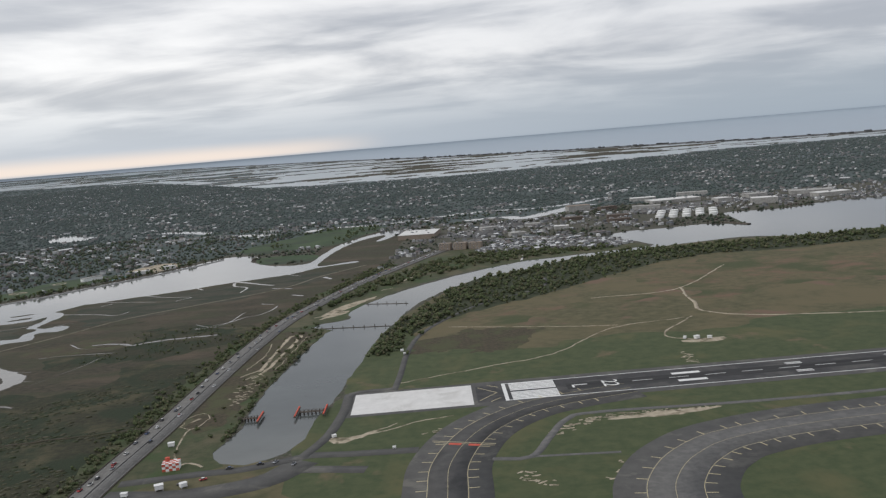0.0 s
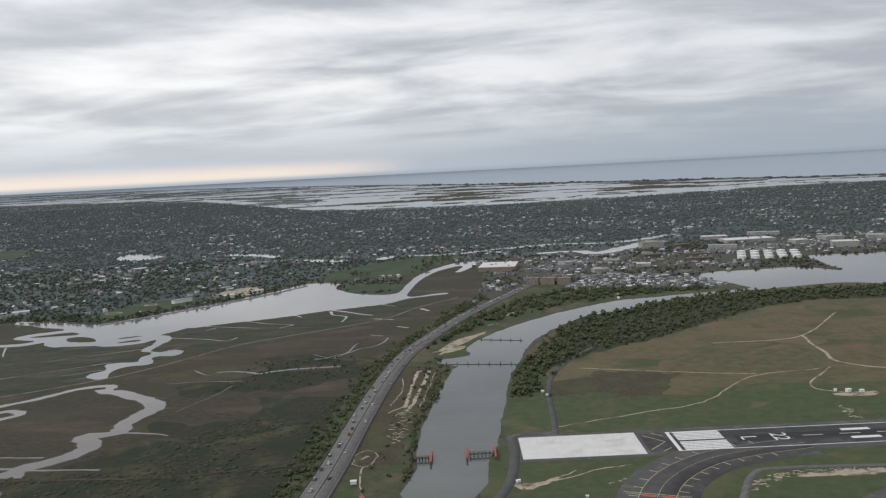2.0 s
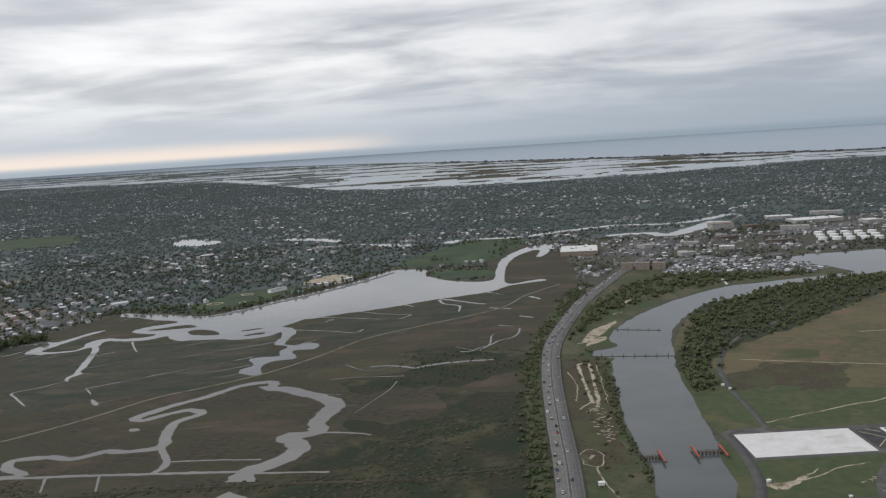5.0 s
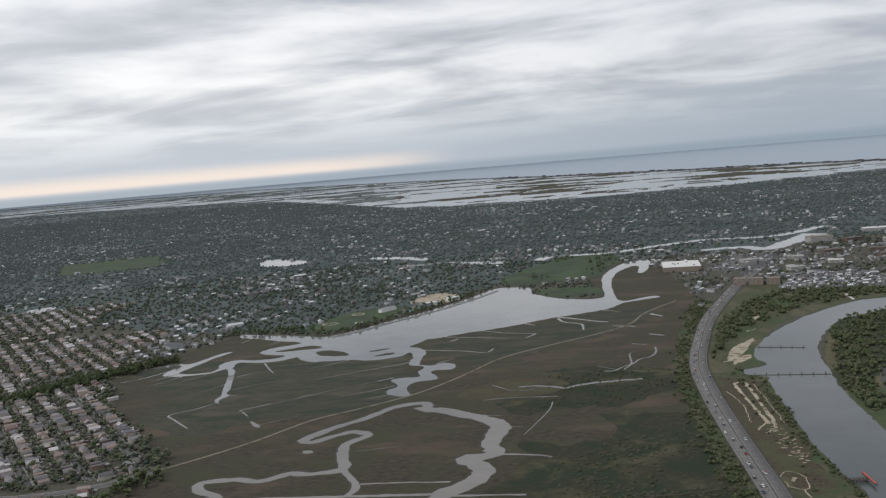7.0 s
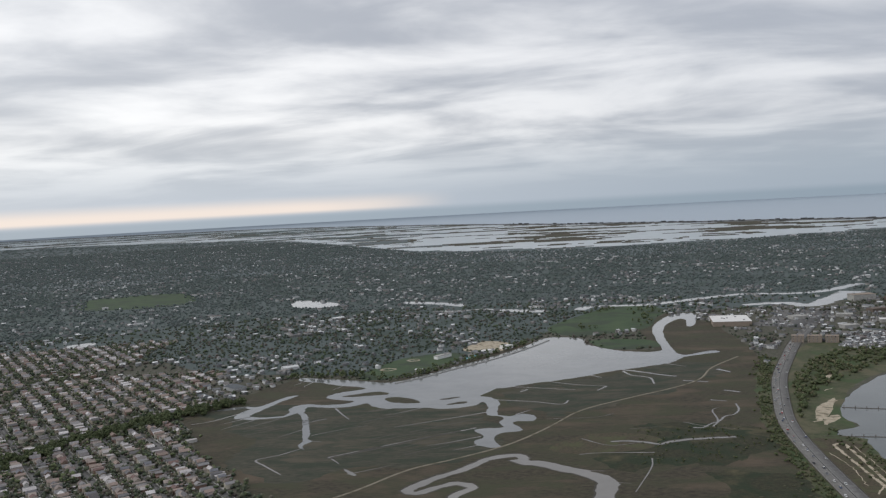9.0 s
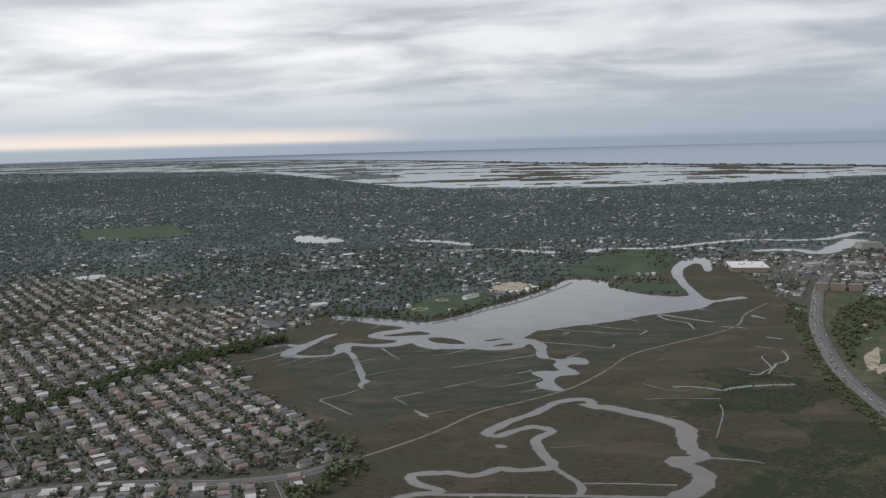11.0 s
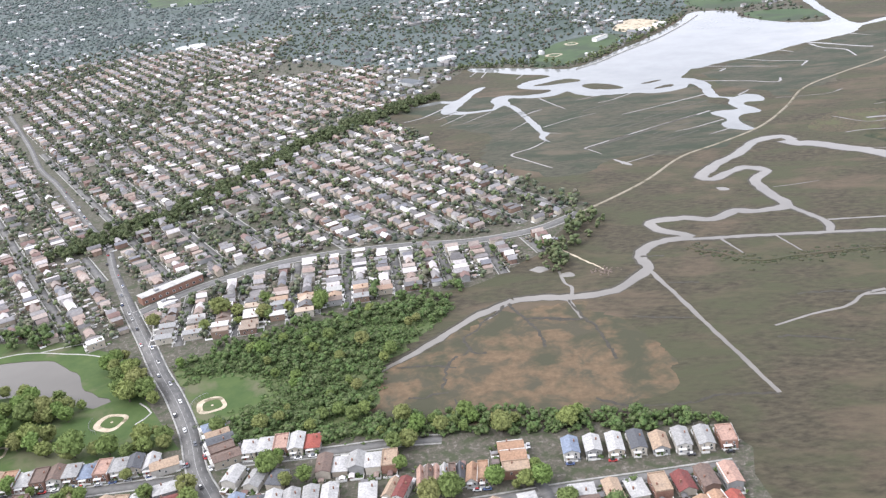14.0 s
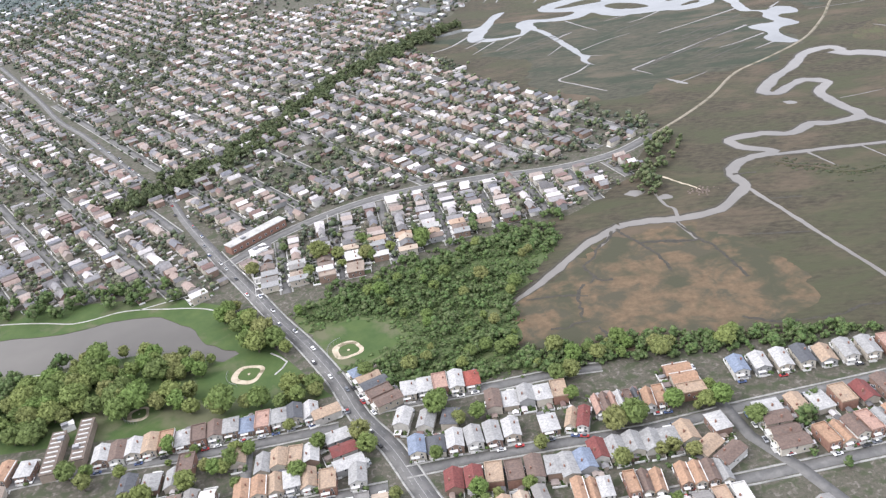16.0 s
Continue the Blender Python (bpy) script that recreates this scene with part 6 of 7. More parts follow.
def along(line, count, width):
    p = curve(line, 3.0)
    k = RNG.integers(len(p), size=count)
    q = p[k] + RNG.normal(0, width / 2, (count, 2))
    return q[:, 0], q[:, 1]


M["garden_leaf"] = surface("garden_leaves", (0.5, 0.53, 0.5), (1.35, 1.33, 1.2), 1.1, bump=0.8, bump_scale=1.3, pick=[(0.079, 0.097, 0.065), (0.108, 0.122, 0.084), (0.089, 0.104, 0.080), (0.130, 0.130, 0.099), (0.072, 0.093, 0.064), (0.149, 0.133, 0.112), (0.113, 0.139, 0.077), (0.124, 0.149, 0.076)], by="island", rough=0.8, spread=0.3)
M["belt_leaf"] = surface("belt_leaves", (0.5, 0.53, 0.5), (1.3, 1.28, 1.15), 1.1, bump=0.8, bump_scale=1.3, pick=[(0.077, 0.101, 0.047), (0.092, 0.112, 0.055), (0.067, 0.088, 0.045), (0.102, 0.115, 0.062)], by="island", rough=0.85)
bx, by = along(BELT, 420, 12)
lumpy_trees("tree_belt", bx, by, RNG.uniform(2.2, 4.2, len(bx)), "dark green belt of trees between the streets", M["belt_leaf"], 9, 1.1, (0.32, 0.56), 24)
M["scrub_leaf"] = surface("scrub_leaves", (0.55, 0.57, 0.55), (1.3, 1.28, 1.2), 1.1, bump=0.8, bump_scale=1.3, pick=[(0.069, 0.086, 0.041), (0.099, 0.110, 0.056), (0.062, 0.078, 0.039), (0.118, 0.112, 0.069), (0.078, 0.103, 0.045)], by="island", rough=0.85)
# tree line along the channel's far bank
cx_, cy_ = along([(-46, 520), (-40, 560), (-22, 606), (0, 680), (40, 755), (110, 815), (198, 848), (300, 858), (420, 862), (600, 890)], 900, 14)
ok = ~inside(SHORES[0], cx_ - 3, cy_ + 3) & ~inside(SHORES[0], cx_, cy_)
wx, wy = in_area(BANK_WOOD, 1700)
cx_, cy_ = np.r_[cx_[ok], wx], np.r_[cy_[ok], wy]
lumpy_trees("bank_trees", cx_, cy_, RNG.uniform(0.9, 2.9, len(cx_)), "low dark trees along the channel bank", M["scrub_leaf"], 4, 0.8, (0.40, 0.70), 6)
# scrub on the marsh and beside the highway
sx, sy = along([(-158, 330), (-152, 420), (-148, 500), (-140, 600), (-126, 680), (-104, 760), (-84, 840), (-60, 920)], 1000, 10)
ok = near(HIGHWAY, sx, sy) > 8.5
s2x, s2y = in_area([(-110, 660), (-60, 760), (20, 850), (120, 890), (180, 900), (150, 950), (40, 960), (-30, 880), (-90, 760)], 520)
ok2 = (near(HIGHWAY, s2x, s2y) > 9) & ~inside(SHORES[0], s2x, s2y)
s3x, s3y = in_area([(-250, 560), (-240, 640), (-165, 655), (-150, 600), (-190, 560)], 170)
s4x, s4y = in_area([(-128, 350), (-122, 480), (-114, 600), (-96, 640), (-90, 600), (-104, 480), (-108, 380)], 120)
ok4 = ~inside(SHORES[0], s4x - 1, s4y) & (RNG.random(len(s4x)) < np.where(s4x > -108, 1, 0.3))
s5x, s5y = along([(-106, 380), (-105, 440), (-102, 490), (-96, 550), (-90, 590)], 150, 3.0)
ok5 = ~inside(SHORES[0], s5x + 0.8, s5y)
x = np.r_[sx[ok], s2x[ok2], s3x, s4x[ok4], s5x[ok5]]
y = np.r_[sy[ok], s2y[ok2], s3y, s4y[ok4], s5y[ok5]]
r = np.r_[RNG.uniform(0.6, 1.8, ok.sum()), RNG.uniform(1.6, 3.4, ok2.sum()), RNG.uniform(0.4, 1.1, len(s3x)), RNG.uniform(0.6, 1.5, ok4.sum()), RNG.uniform(0.7, 1.5, ok5.sum())]
lumpy_trees("scrub_trees", x, y, r, "scrubby trees and bushes beside the highway", M["scrub_leaf"], 4, 0.5, (0.44, 0.74), 8)
mx, my = in_area([(-320, 250), (-292, 394), (-262, 430), (-215, 480), (-155, 520), (-152, 250)], 3600)
ok = np.array([noise.noise((a * 0.02, b * 0.02, 8.0)) for a, b in zip(mx, my)]) > RNG.uniform(-0.4, 0.35, len(mx))
mx, my = mx[ok], my[ok]
M["bush_leaf"] = surface("olive_bush_leaves", (0.7, 0.7, 0.7), (1.2, 1.2, 1.2), 0.5, pick=[(0.037, 0.041, 0.019), (0.050, 0.050, 0.027), (0.035, 0.044, 0.019), (0.057, 0.055, 0.032)], by="island", rough=0.85)
ebx, eby = along(EMBANKMENT, 700, 7.0)
mx, my = np.r_[mx, ebx], np.r_[my, eby]
v, f = clumps(mx, my, np.full(len(mx), -0.05), RNG.uniform(0.5, 1.9, len(mx)), 0.22, 0.45)
setting("marsh_bushes", v, f, M["bush_leaf"], "low olive bushes on the drier marsh", "bushes", kind="stuff")
# by the bay
nx_, ny_ = along([(-560, 900), (-500, 905), (-440, 880), (-400, 930), (-350, 1000), (-300, 1070)], 130, 12)
ok = ~inside(SHORES[1], nx_, ny_)
gx1, gy1 = in_area(GOLF[0], 150)
ok1 = np.array([noise.noise((a * 0.012, b * 0.012, 3.0)) for a, b in zip(gx1, gy1)]) > 0.1
ex, ey = along([(-500, 410), (-480, 440), (-474, 470), (-500, 400)], 50, 9)
x, y = np.r_[nx_[ok], gx1[ok1], ex], np.r_[ny_[ok], gy1[ok1], ey]
lumpy_trees("shore_trees", x, y, RNG.uniform(1.8, 3.8, len(x)), "trees along the bay shore and golf course", M["belt_leaf"], 6)
# fill of the wood behind the ballfield
wx, wy = in_area(WOOD_FLOOR, 1150)
ok = ~inside(np.array(BALLFIELD), wx, wy) & (near(BALLFIELD + BALLFIELD[:1], wx, wy) > 4) & (near(AVENUE, wx, wy) > 10)
w2x, w2y = in_area([(-575, 262), (-574, 278), (-520, 277), (-470, 272), (-440, 262), (-480, 259), (-540, 264)], 300)
w3x, w3y = in_area([(-665, 342), (-613, 371), (-560, 392), (-535, 398), (-548, 378), (-600, 350)], 110)
ok &= np.array([noise.noise((a * 0.035, b * 0.05, 1.0)) for a, b in zip(wx, wy)]) > -0.34
x, y = np.r_[wx[ok], w2x, w3x], np.r_[wy[ok], w2y, w3y]
lumpy_trees("thicket", x, y, 0.9 + 2.0 * RNG.random(len(x)) ** 1.8, "bright green thicket between houses and marsh", M["wood_leaf"], 8, 0.9, (0.28, 0.54), 16)
ux, uy = in_area(WOOD_FLOOR, 3000)
ok = (near(BALLFIELD + BALLFIELD[:1], ux, uy) > 1.5) & ~inside(np.array(BALLFIELD), ux, uy) & (near(AVENUE, ux, uy) > 7)
ux, uy = ux[ok] + RNG.normal(0, 2.0, ok.sum()), uy[ok] + RNG.normal(0, 2.0, ok.sum())
v, f = clumps(ux, uy, np.full(len(ux), 0.1), RNG.uniform(0.4, 1.15, len(ux)), 0.55, 0.45)
v, f = merge([(v, f), tufts(ux, uy, np.full(len(ux), 0.2), RNG.uniform(0.5, 1.2, len(ux)), 16, 0.4, 0.5)])
setting("underwood", v, f, M["wood_leaf"], "low green bushes filling the thicket", "bushes", kind="stuff")
# gardens behind the near houses
hx, hy = PL[:, 0], PL[:, 1]
COUNT = 7000
k = RNG.integers(len(hx), size=COUNT)
back = np.where(RNG.random(COUNT) < 0.66, 6.2, -6.4) + RNG.normal(0, 1.0, COUNT)
q = np.stack([hx[k] - back * np.sin(PL[k, 2]) + RNG.normal(0, 1.8, COUNT), hy[k] + back * np.cos(PL[k, 2]) + RNG.normal(0, 1.8, COUNT)], 1)
ok = (near(AVENUE, q[:, 0], q[:, 1]) > 6.5) & (near(CROSS, q[:, 0], q[:, 1]) > 5) & (np.hypot(q[:, 0] + 590, q[:, 1] - 150) > 150)
lumpy_trees("garden_trees", q[ok, 0], q[ok, 1], RNG.uniform(0.8, 2.7, ok.sum()) ** 1.2, "small green trees in gardens and along streets", M["garden_leaf"], 3, 1.1, (0.34, 0.62), 3)

# shrubs in the yards of the nearest rows
k = RNG.integers(len(PLACED), size=520)
pq = np.array([p[:3] for p in PLACED])[k]
back = np.where(RNG.random(520) < 0.7, RNG.uniform(4.8, 7.6, 520), RNG.uniform(-5.4, -4.6, 520))
aside = RNG.uniform(-2.8, 2.8, 520)
lumpy_trees("yard_shrubs", pq[:, 0] - back * np.sin(pq[:, 2]) + aside * np.cos(pq[:, 2]), pq[:, 1] + back * np.cos(pq[:, 2]) + aside * np.sin(pq[:, 2]), RNG.uniform(0.4, 1.3, 520), "green shrubs and small trees in front and back yards", M["wood_leaf"], 4, 0.9, (0.34, 0.6), 14)

# big trees where the rows have gaps
gq = GAPS[RNG.integers(len(GAPS), size=int(len(GAPS) * 1.4)), :2] + RNG.normal(0, 2.6, (int(len(GAPS) * 1.4), 2))
gq = gq[(near(AVENUE, gq[:, 0], gq[:, 1]) > 7) & (near(CROSS, gq[:, 0], gq[:, 1]) > 6)]
lumpy_trees("yard_trees", gq[:, 0], gq[:, 1], RNG.uniform(1.8, 3.6, len(gq)), "broad green trees standing in groups between the houses", M["garden_leaf"], 4, 1.0, (0.36, 0.62), 12)


def crown_mesh(seed, r, tall, lumps):
    rng = np.random.default_rng(seed)
    px, py, pz, pr = [], [], [], []
    for i in range(lumps):
        u, w = rng.random(), rng.uniform(0, math.tau)
        wide = math.sin(math.pi * min(max(u, 0.08), 0.93)) ** 0.55 * (0.7 + 0.3 * rng.random())
        px.append(math.cos(w) * wide * r * 0.78)
        py.append(math.sin(w) * wide * r * 0.78)
        pz.append((0.55 + u * tall) * r)
        pr.append(r * rng.uniform(0.22, 0.40))
    px, py, pz, pr = np.array(px), np.array(py), np.array(pz), np.array(pr)
    v, f = merge([clumps(px, py, pz, pr * 0.8, 0.85, 0.5), tufts(px, py, pz, pr, 16, 0.38)])
    return mesh_of("crown", v, f, M["leaf"])


def trunk_mesh(seed, r, tall):
    rng = random.Random(seed)
    bm = bmesh.new()
    drum(bm, 0, 0, -0.2, r * 0.9, r * 0.075, 8, top=r * 0.05)
    for i in range(5):
        a = i * 1.26 + rng.uniform(-0.3, 0.3)
        k = len(bm.verts)
        drum(bm, 0, 0, 0, r * rng.uniform(0.6, 0.85), r * 0.035, 5, top=r * 0.012)
        bm.verts.ensure_lookup_table()
        bmesh.ops.transform(bm, matrix=Matrix.Translation((0, 0, r * 0.75)) @ Matrix.Rotation(a, 4, "Z") @ Matrix.Rotation(rng.uniform(0.5, 0.9), 4, "Y"), verts=bm.verts[k:])
    return from_bm("trunk", bm, M["bark"])


TREE_KINDS = [(crown_mesh(i, r, t, n), trunk_mesh(i, r, t)) for i, (r, t, n) in enumerate(((3.2, 1.3, 74), (2.6, 1.5, 62), (3.8, 1.15, 84), (2.2, 1.35, 52)))]


def tree(x, y, kind, size, turn):
    root = tagged(new("tree"), "broad deciduous tree in fresh spring leaf", "tree", "trees of park and streets")
    part("crown", TREE_KINDS[kind][0], None, root)
    part("trunk", TREE_KINDS[kind][1], None, root)
    root.matrix_basis = pose(x, y, 0, 0, 0, turn) @ Matrix.Scale(size, 4)


PARK_TREES = [[(-775, 308), (-755, 312), (-735, 312), (-700, 304), (-690, 296), (-705, 286), (-740, 282), (-765, 286)], [(-860, 312), (-790, 306), (-770, 290), (-760, 262), (-860, 258)], [(-725, 268), (-722, 276), (-690, 274), (-660, 276), (-655, 266), (-690, 262)],
              [(-700, 345), (-690, 330), (-680, 312), (-672, 300), (-668, 290), (-676, 286), (-690, 306), (-706, 330)], [(-860, 354), (-790, 352), (-740, 356), (-715, 354), (-720, 366), (-790, 370), (-860, 376)]]
PARK_TREES += [[(-795, 295), (-765, 292), (-735, 283), (-726, 275), (-733, 263), (-750, 271), (-766, 258), (-780, 260)], [(-685, 274), (-658, 270), (-653, 264), (-665, 261), (-692, 262), (-707, 261), (-715, 266)]]
TREE_SPOTS = []
for s, (line, both) in zip(STREETS[:len(NEAR_STREETS)], NEAR_STREETS):
    p = curve(s, 8.0)
    for q in p[1:-1]:
        if RNG.random() < 0.25:
            sd = 1 if RNG.random() < 0.5 else -1
            TREE_SPOTS.append((q[0] + RNG.normal(0, 1), q[1] + sd * 4.0, RNG.uniform(0.5, 1.1)))
TREE_SPOTS += [(x, y, k) for x, y, k in ((-596, 241, 1.5), (-603, 239, 1.3), (-638, 237, 1.5), (-635, 230, 1.4), (-550, 226, 1.2), (-543, 228, 1.5), (-528, 234, 1.0), (-517, 232, 1.0), (-489, 217, 1.5), (-534, 212, 1.0), (-689, 229, 1.4), (-684, 232, 1.3), (-598, 203, 1.2), (-626, 234, 1.1), (-609, 255, 0.8))]
TREE_SPOTS += [(x, y, RNG.uniform(0.8, 1.25)) for x, y in [(-709, 244), (-699, 241), (-693, 231), (-686, 229), (-736, 229), (-713, 223), (-659, 222), (-653, 235), (-683, 238), (-724, 233), (-698, 223), (-625, 206), (-611, 247), (-562, 245), (-576, 221), (-528, 209), (-538, 211), (-551, 209), (-504, 221), (-482, 229)]]
for poly, n in zip(PARK_TREES, (110, 130, 50, 44, 70, 90, 26)):
    px, py = in_area(poly, n, 3.6)
    TREE_SPOTS += [(a, b, RNG.uniform(0.9, 1.6)) for a, b in zip(px, py) if not (-704 < a < -668 and 264 < b < 298) and math.hypot(a + 728, b - 266) > 6]
px, py = in_area(WOOD_FLOOR, 70, 5.0)
ok = (near(BALLFIELD + BALLFIELD[:1], px, py) > 4) & ~inside(np.array(BALLFIELD), px, py) & (near(AVENUE, px, py) > 9)
TREE_SPOTS += [(a, b, RNG.uniform(0.6, 1.1)) for a, b in zip(px[ok], py[ok])]
px, py = in_area([(-575, 263), (-574, 277), (-520, 276), (-470, 270), (-440, 262), (-480, 260), (-540, 265)], 40, 4.0)
TREE_SPOTS += [(a, b, RNG.uniform(0.7, 1.1)) for a, b in zip(px, py)]
for k in RNG.choice(chosen, 70, False):
    x, y, h = PL[k]
    TREE_SPOTS.append((x - 6.3 * math.sin(h) + RNG.normal(0, 1.5), y + 6.3 * math.cos(h) + RNG.normal(0, 0.8), RNG.uniform(0.7, 1.4)))
TREE_SPOTS.sort(key=lambda t: math.hypot(t[0] + 640, t[1] - 240))
TREE_SPOTS = [t for t in TREE_SPOTS if near(AVENUE, np.array([t[0]]), np.array([t[1]]))[0] > 5.5 and not inside(SHORES[2], np.array([t[0]]), np.array([t[1]]))[0]]
late = np.array(TREE_SPOTS[300:])
lumpy_trees("park_trees", late[:, 0], late[:, 1], late[:, 2] * 2.8, "spring-green trees farther along park and streets", M["wood_leaf"], 16, 1.3, (0.24, 0.44), 18)
for x, y, s in TREE_SPOTS[:300]:
    tree(x, y, int(RNG.integers(4)), s, RNG.uniform(0, 360))

# ---- ballfields ----


def diamond(cx, cy, r, turn, label):
    root = tagged(new("baseball_diamond"), label, "ballfield", "ballfields")
    bm = bmesh.new()
    out, hole = [], []
    for a in np.linspace(0, math.tau, 40, False):
        k = 1 + 0.06 * math.cos(4 * a) + 0.04 * math.sin(3 * a + 1)
        out.append(bm.verts.new((r * k * math.cos(a), r * 0.95 * k * math.sin(a), 0.06)))
        hole.append(bm.verts.new((r * 0.66 * k * math.cos(a) + 0.08 * r, r * 0.64 * k * math.sin(a), 0.06)))
    for i in range(40):
        bm.faces.new((out[i], out[(i + 1) % 40], hole[(i + 1) % 40], hole[i]))
    part("dirt_infield", bm, M["sand"], root)
    bm = bmesh.new()
    drum(bm, 0.08 * r, 0, 0.03, 0.09, r * 0.09, 12)
    part("pitching_mound", bm, M["sand"], root)
    for i in range(8):
        a = math.radians(135 + i * 12)
        bm = bmesh.new()
        drum(bm, r * 1.25 * math.cos(a), r * 1.25 * math.sin(a), 0, 1.6, 0.06, 5)
        part("post", bm, M["steel"], root)
    arc = np.array([(r * 1.25 * math.cos(math.radians(q)), r * 1.25 * math.sin(math.radians(q))) for q in range(135, 220, 6)])
    part("rail", mesh_of("rail", *slab(arc, 0.08, 1.62, 0.12), M["steel"]), None, root)
    root.matrix_basis = pose(cx, cy, 0, 0, 0, turn)


diamond(-687.5, 286.5, 6.8, 30, "tan dirt baseball infield on the park lawn")
diamond(-647, 295, 6.6, -20, "tan dirt baseball infield at the edge of the wood")
diamond(-460, 932, 9.0, 10, "tan dirt baseball infield on the green by the bay")
diamond(-437, 984, 8.0, 70, "tan dirt infield beside the bay shore")
diamond(-728, 269, 4.6, 60, "half-overgrown tan dirt infield among park trees")

# ---- cars ----
bm = bmesh.new()
box(bm, -1.55, -0.62, 0.22, 1.55, 0.62, 0.62, 0, 0.1)
BODY = from_bm("body", bm, M["carpaint"])
bm = bmesh.new()
vs = box(bm, -0.85, -0.52, 0.615, 0.75, 0.52, 1.02, 0)
for q in vs:
    if q.co.z > 0.9:
        q.co.x *= 0.72
        q.co.y *= 0.86
CABIN = from_bm("cabin", bm, M["glass"])
bm = bmesh.new()
box(bm, -0.6, -0.44, 1.022, 0.52, 0.44, 1.06, 0, 0.02)
TOP = from_bm("roof_panel", bm, M["carpaint"])
bm = bmesh.new()
drum(bm, 0, 0, -0.08, 0.08, 0.24, 10)
WHEEL = from_bm("wheel", bm, M["tyre"])


def car(x, y, head, z, label, group):
    root = tagged(new("car"), label, "car", group)
    part("body", BODY, None, root)
    part("cabin", CABIN, None, root)
    part("roof_panel", TOP, None, root)
    for u in (-0.95, 0.95):
        for w in (-0.6, 0.6):
            ob = part("wheel", WHEEL, None, root)
            ob.matrix_basis = pose(u, w, 0.24, 90, 0, 0)
    root.matrix_basis = pose(x, y, z, 0, 0, math.degrees(head))


for x, y, h, z in CARS_AT[:150]:
    car(x, y, h, z, "small car parked beside a house", "parked cars")
hd = np.r_[0, np.cumsum(np.hypot(*np.diff(HIGHWAY, axis=0).T))]


def on_line(line, dist, q, shift, z, label, group):
    p = np.array([np.interp(q, dist, line[:, 0]), np.interp(q, dist, line[:, 1])])
    p2 = np.array([np.interp(q + 2, dist, line[:, 0]), np.interp(q + 2, dist, line[:, 1])])
    t = (p2 - p) / np.hypot(*(p2 - p))
    car(p[0] - t[1] * shift, p[1] + t[0] * shift, math.atan2(t[1], t[0]), z, label, group)


q = 190.0
while q < 900:
    on_line(HIGHWAY, hd, q, RNG.choice([5.1, 3.35, 1.6]), 0.11, "car on the highway's busy carriageway", "cars on the highway")
    q += RNG.uniform(4, 15)
q = 200.0
while q < 900:
    on_line(HIGHWAY, hd, q, -RNG.choice([5.1, 3.35, 1.6]), 0.11, "car on the highway's emptier carriageway", "cars on the highway")
    q += RNG.uniform(25, 70)
ad = np.r_[0, np.cumsum(np.hypot(*np.diff(AVENUE, axis=0).T))]
for q in np.arange(125, 560, 13.0):
    on_line(AVENUE, ad, q + RNG.uniform(-4, 4), RNG.choice([-2.9, -1.3, 1.3, 2.9]), 0.11, "car on the wide avenue", "cars on the avenue")
for x, y, h in ((-96, 343, 0.1), (-84, 345, 0.2), (-78, 346, 1.2), (-104, 333, 0.5), (-70, 342, 1.4), (-112, 330, 0.3)):
    car(x, y, h, 0.075, "white service vehicle on the perimeter road", "airfield vehicles")

# ---- airfield buildings, piers, booms ----


def checker_hut(x, y, turn):
    root = tagged(new("transmitter_hut"), "small red and white chequered airfield hut", "hut")
    bm = bmesh.new()
    box(bm, -3.4, -2.6, 0, 3.4, 2.6, 3.0)
    part("wall", bm, M["whitepaint"], root)
    for i in range(5):
        for j in range(3):
            if (i + j) % 2 == 0:
                for face in (-1, 1):
                    bm = bmesh.new()
                    box(bm, -3.4 + i * 1.36, face * 2.6 - 0.02, j * 1.0, -3.4 + (i + 1) * 1.36, face * 2.6 + 0.02, (j + 1) * 1.0)
                    part("panel", bm, M["redpaint"], root)
    bm = bmesh.new()
    for i in range(5):
        for j in range(4):
            box(bm, -3.4 + i * 1.36, -2.6 + j * 1.3, 3.0, -3.4 + (i + 1) * 1.36, -2.6 + (j + 1) * 1.3, 3.12, (i + j) % 2)
    part("roof", from_bm("roof", bm, [M["whitepaint"], M["redpaint"]]), None, root)
    bm = bmesh.new()
    drum(bm, -1.5, 1.2, 3.1, 4.6, 1.0, 12)
    part("tank", bm, M["redpaint"], root)
    root.matrix_basis = pose(x, y, 0, 0, 0, turn)


checker_hut(-121, 349, 8)


def white_hut(x, y, s, turn):
    root = tagged(new("equipment_shed"), "small white equipment shed on posts in the grass", "shed", "white sheds on the airfield")
    bm = bmesh.new()
    box(bm, -1.3 * s, -0.9 * s, 0.5 * s, 1.3 * s, 0.9 * s, 1.9 * s, 0, 0.05)
    part("cabin", bm, M["whitepaint"], root)
    bm = bmesh.new()
    box(bm, -1.45 * s, -1.05 * s, 1.9 * s, 1.45 * s, 1.05 * s, 2.05 * s)
    part("roof", bm, M["whitepaint"], root)
    for u in (-1.1, 1.1):
        for w in (-0.7, 0.7):
            bm = bmesh.new()
            box(bm, (u - 0.12) * s, (w - 0.12) * s, 0, (u + 0.12) * s, (w + 0.12) * s, 0.5 * s)
            part("post", bm, M["concrete"], root)
    root.matrix_basis = pose(x, y, 0, 0, 0, turn)


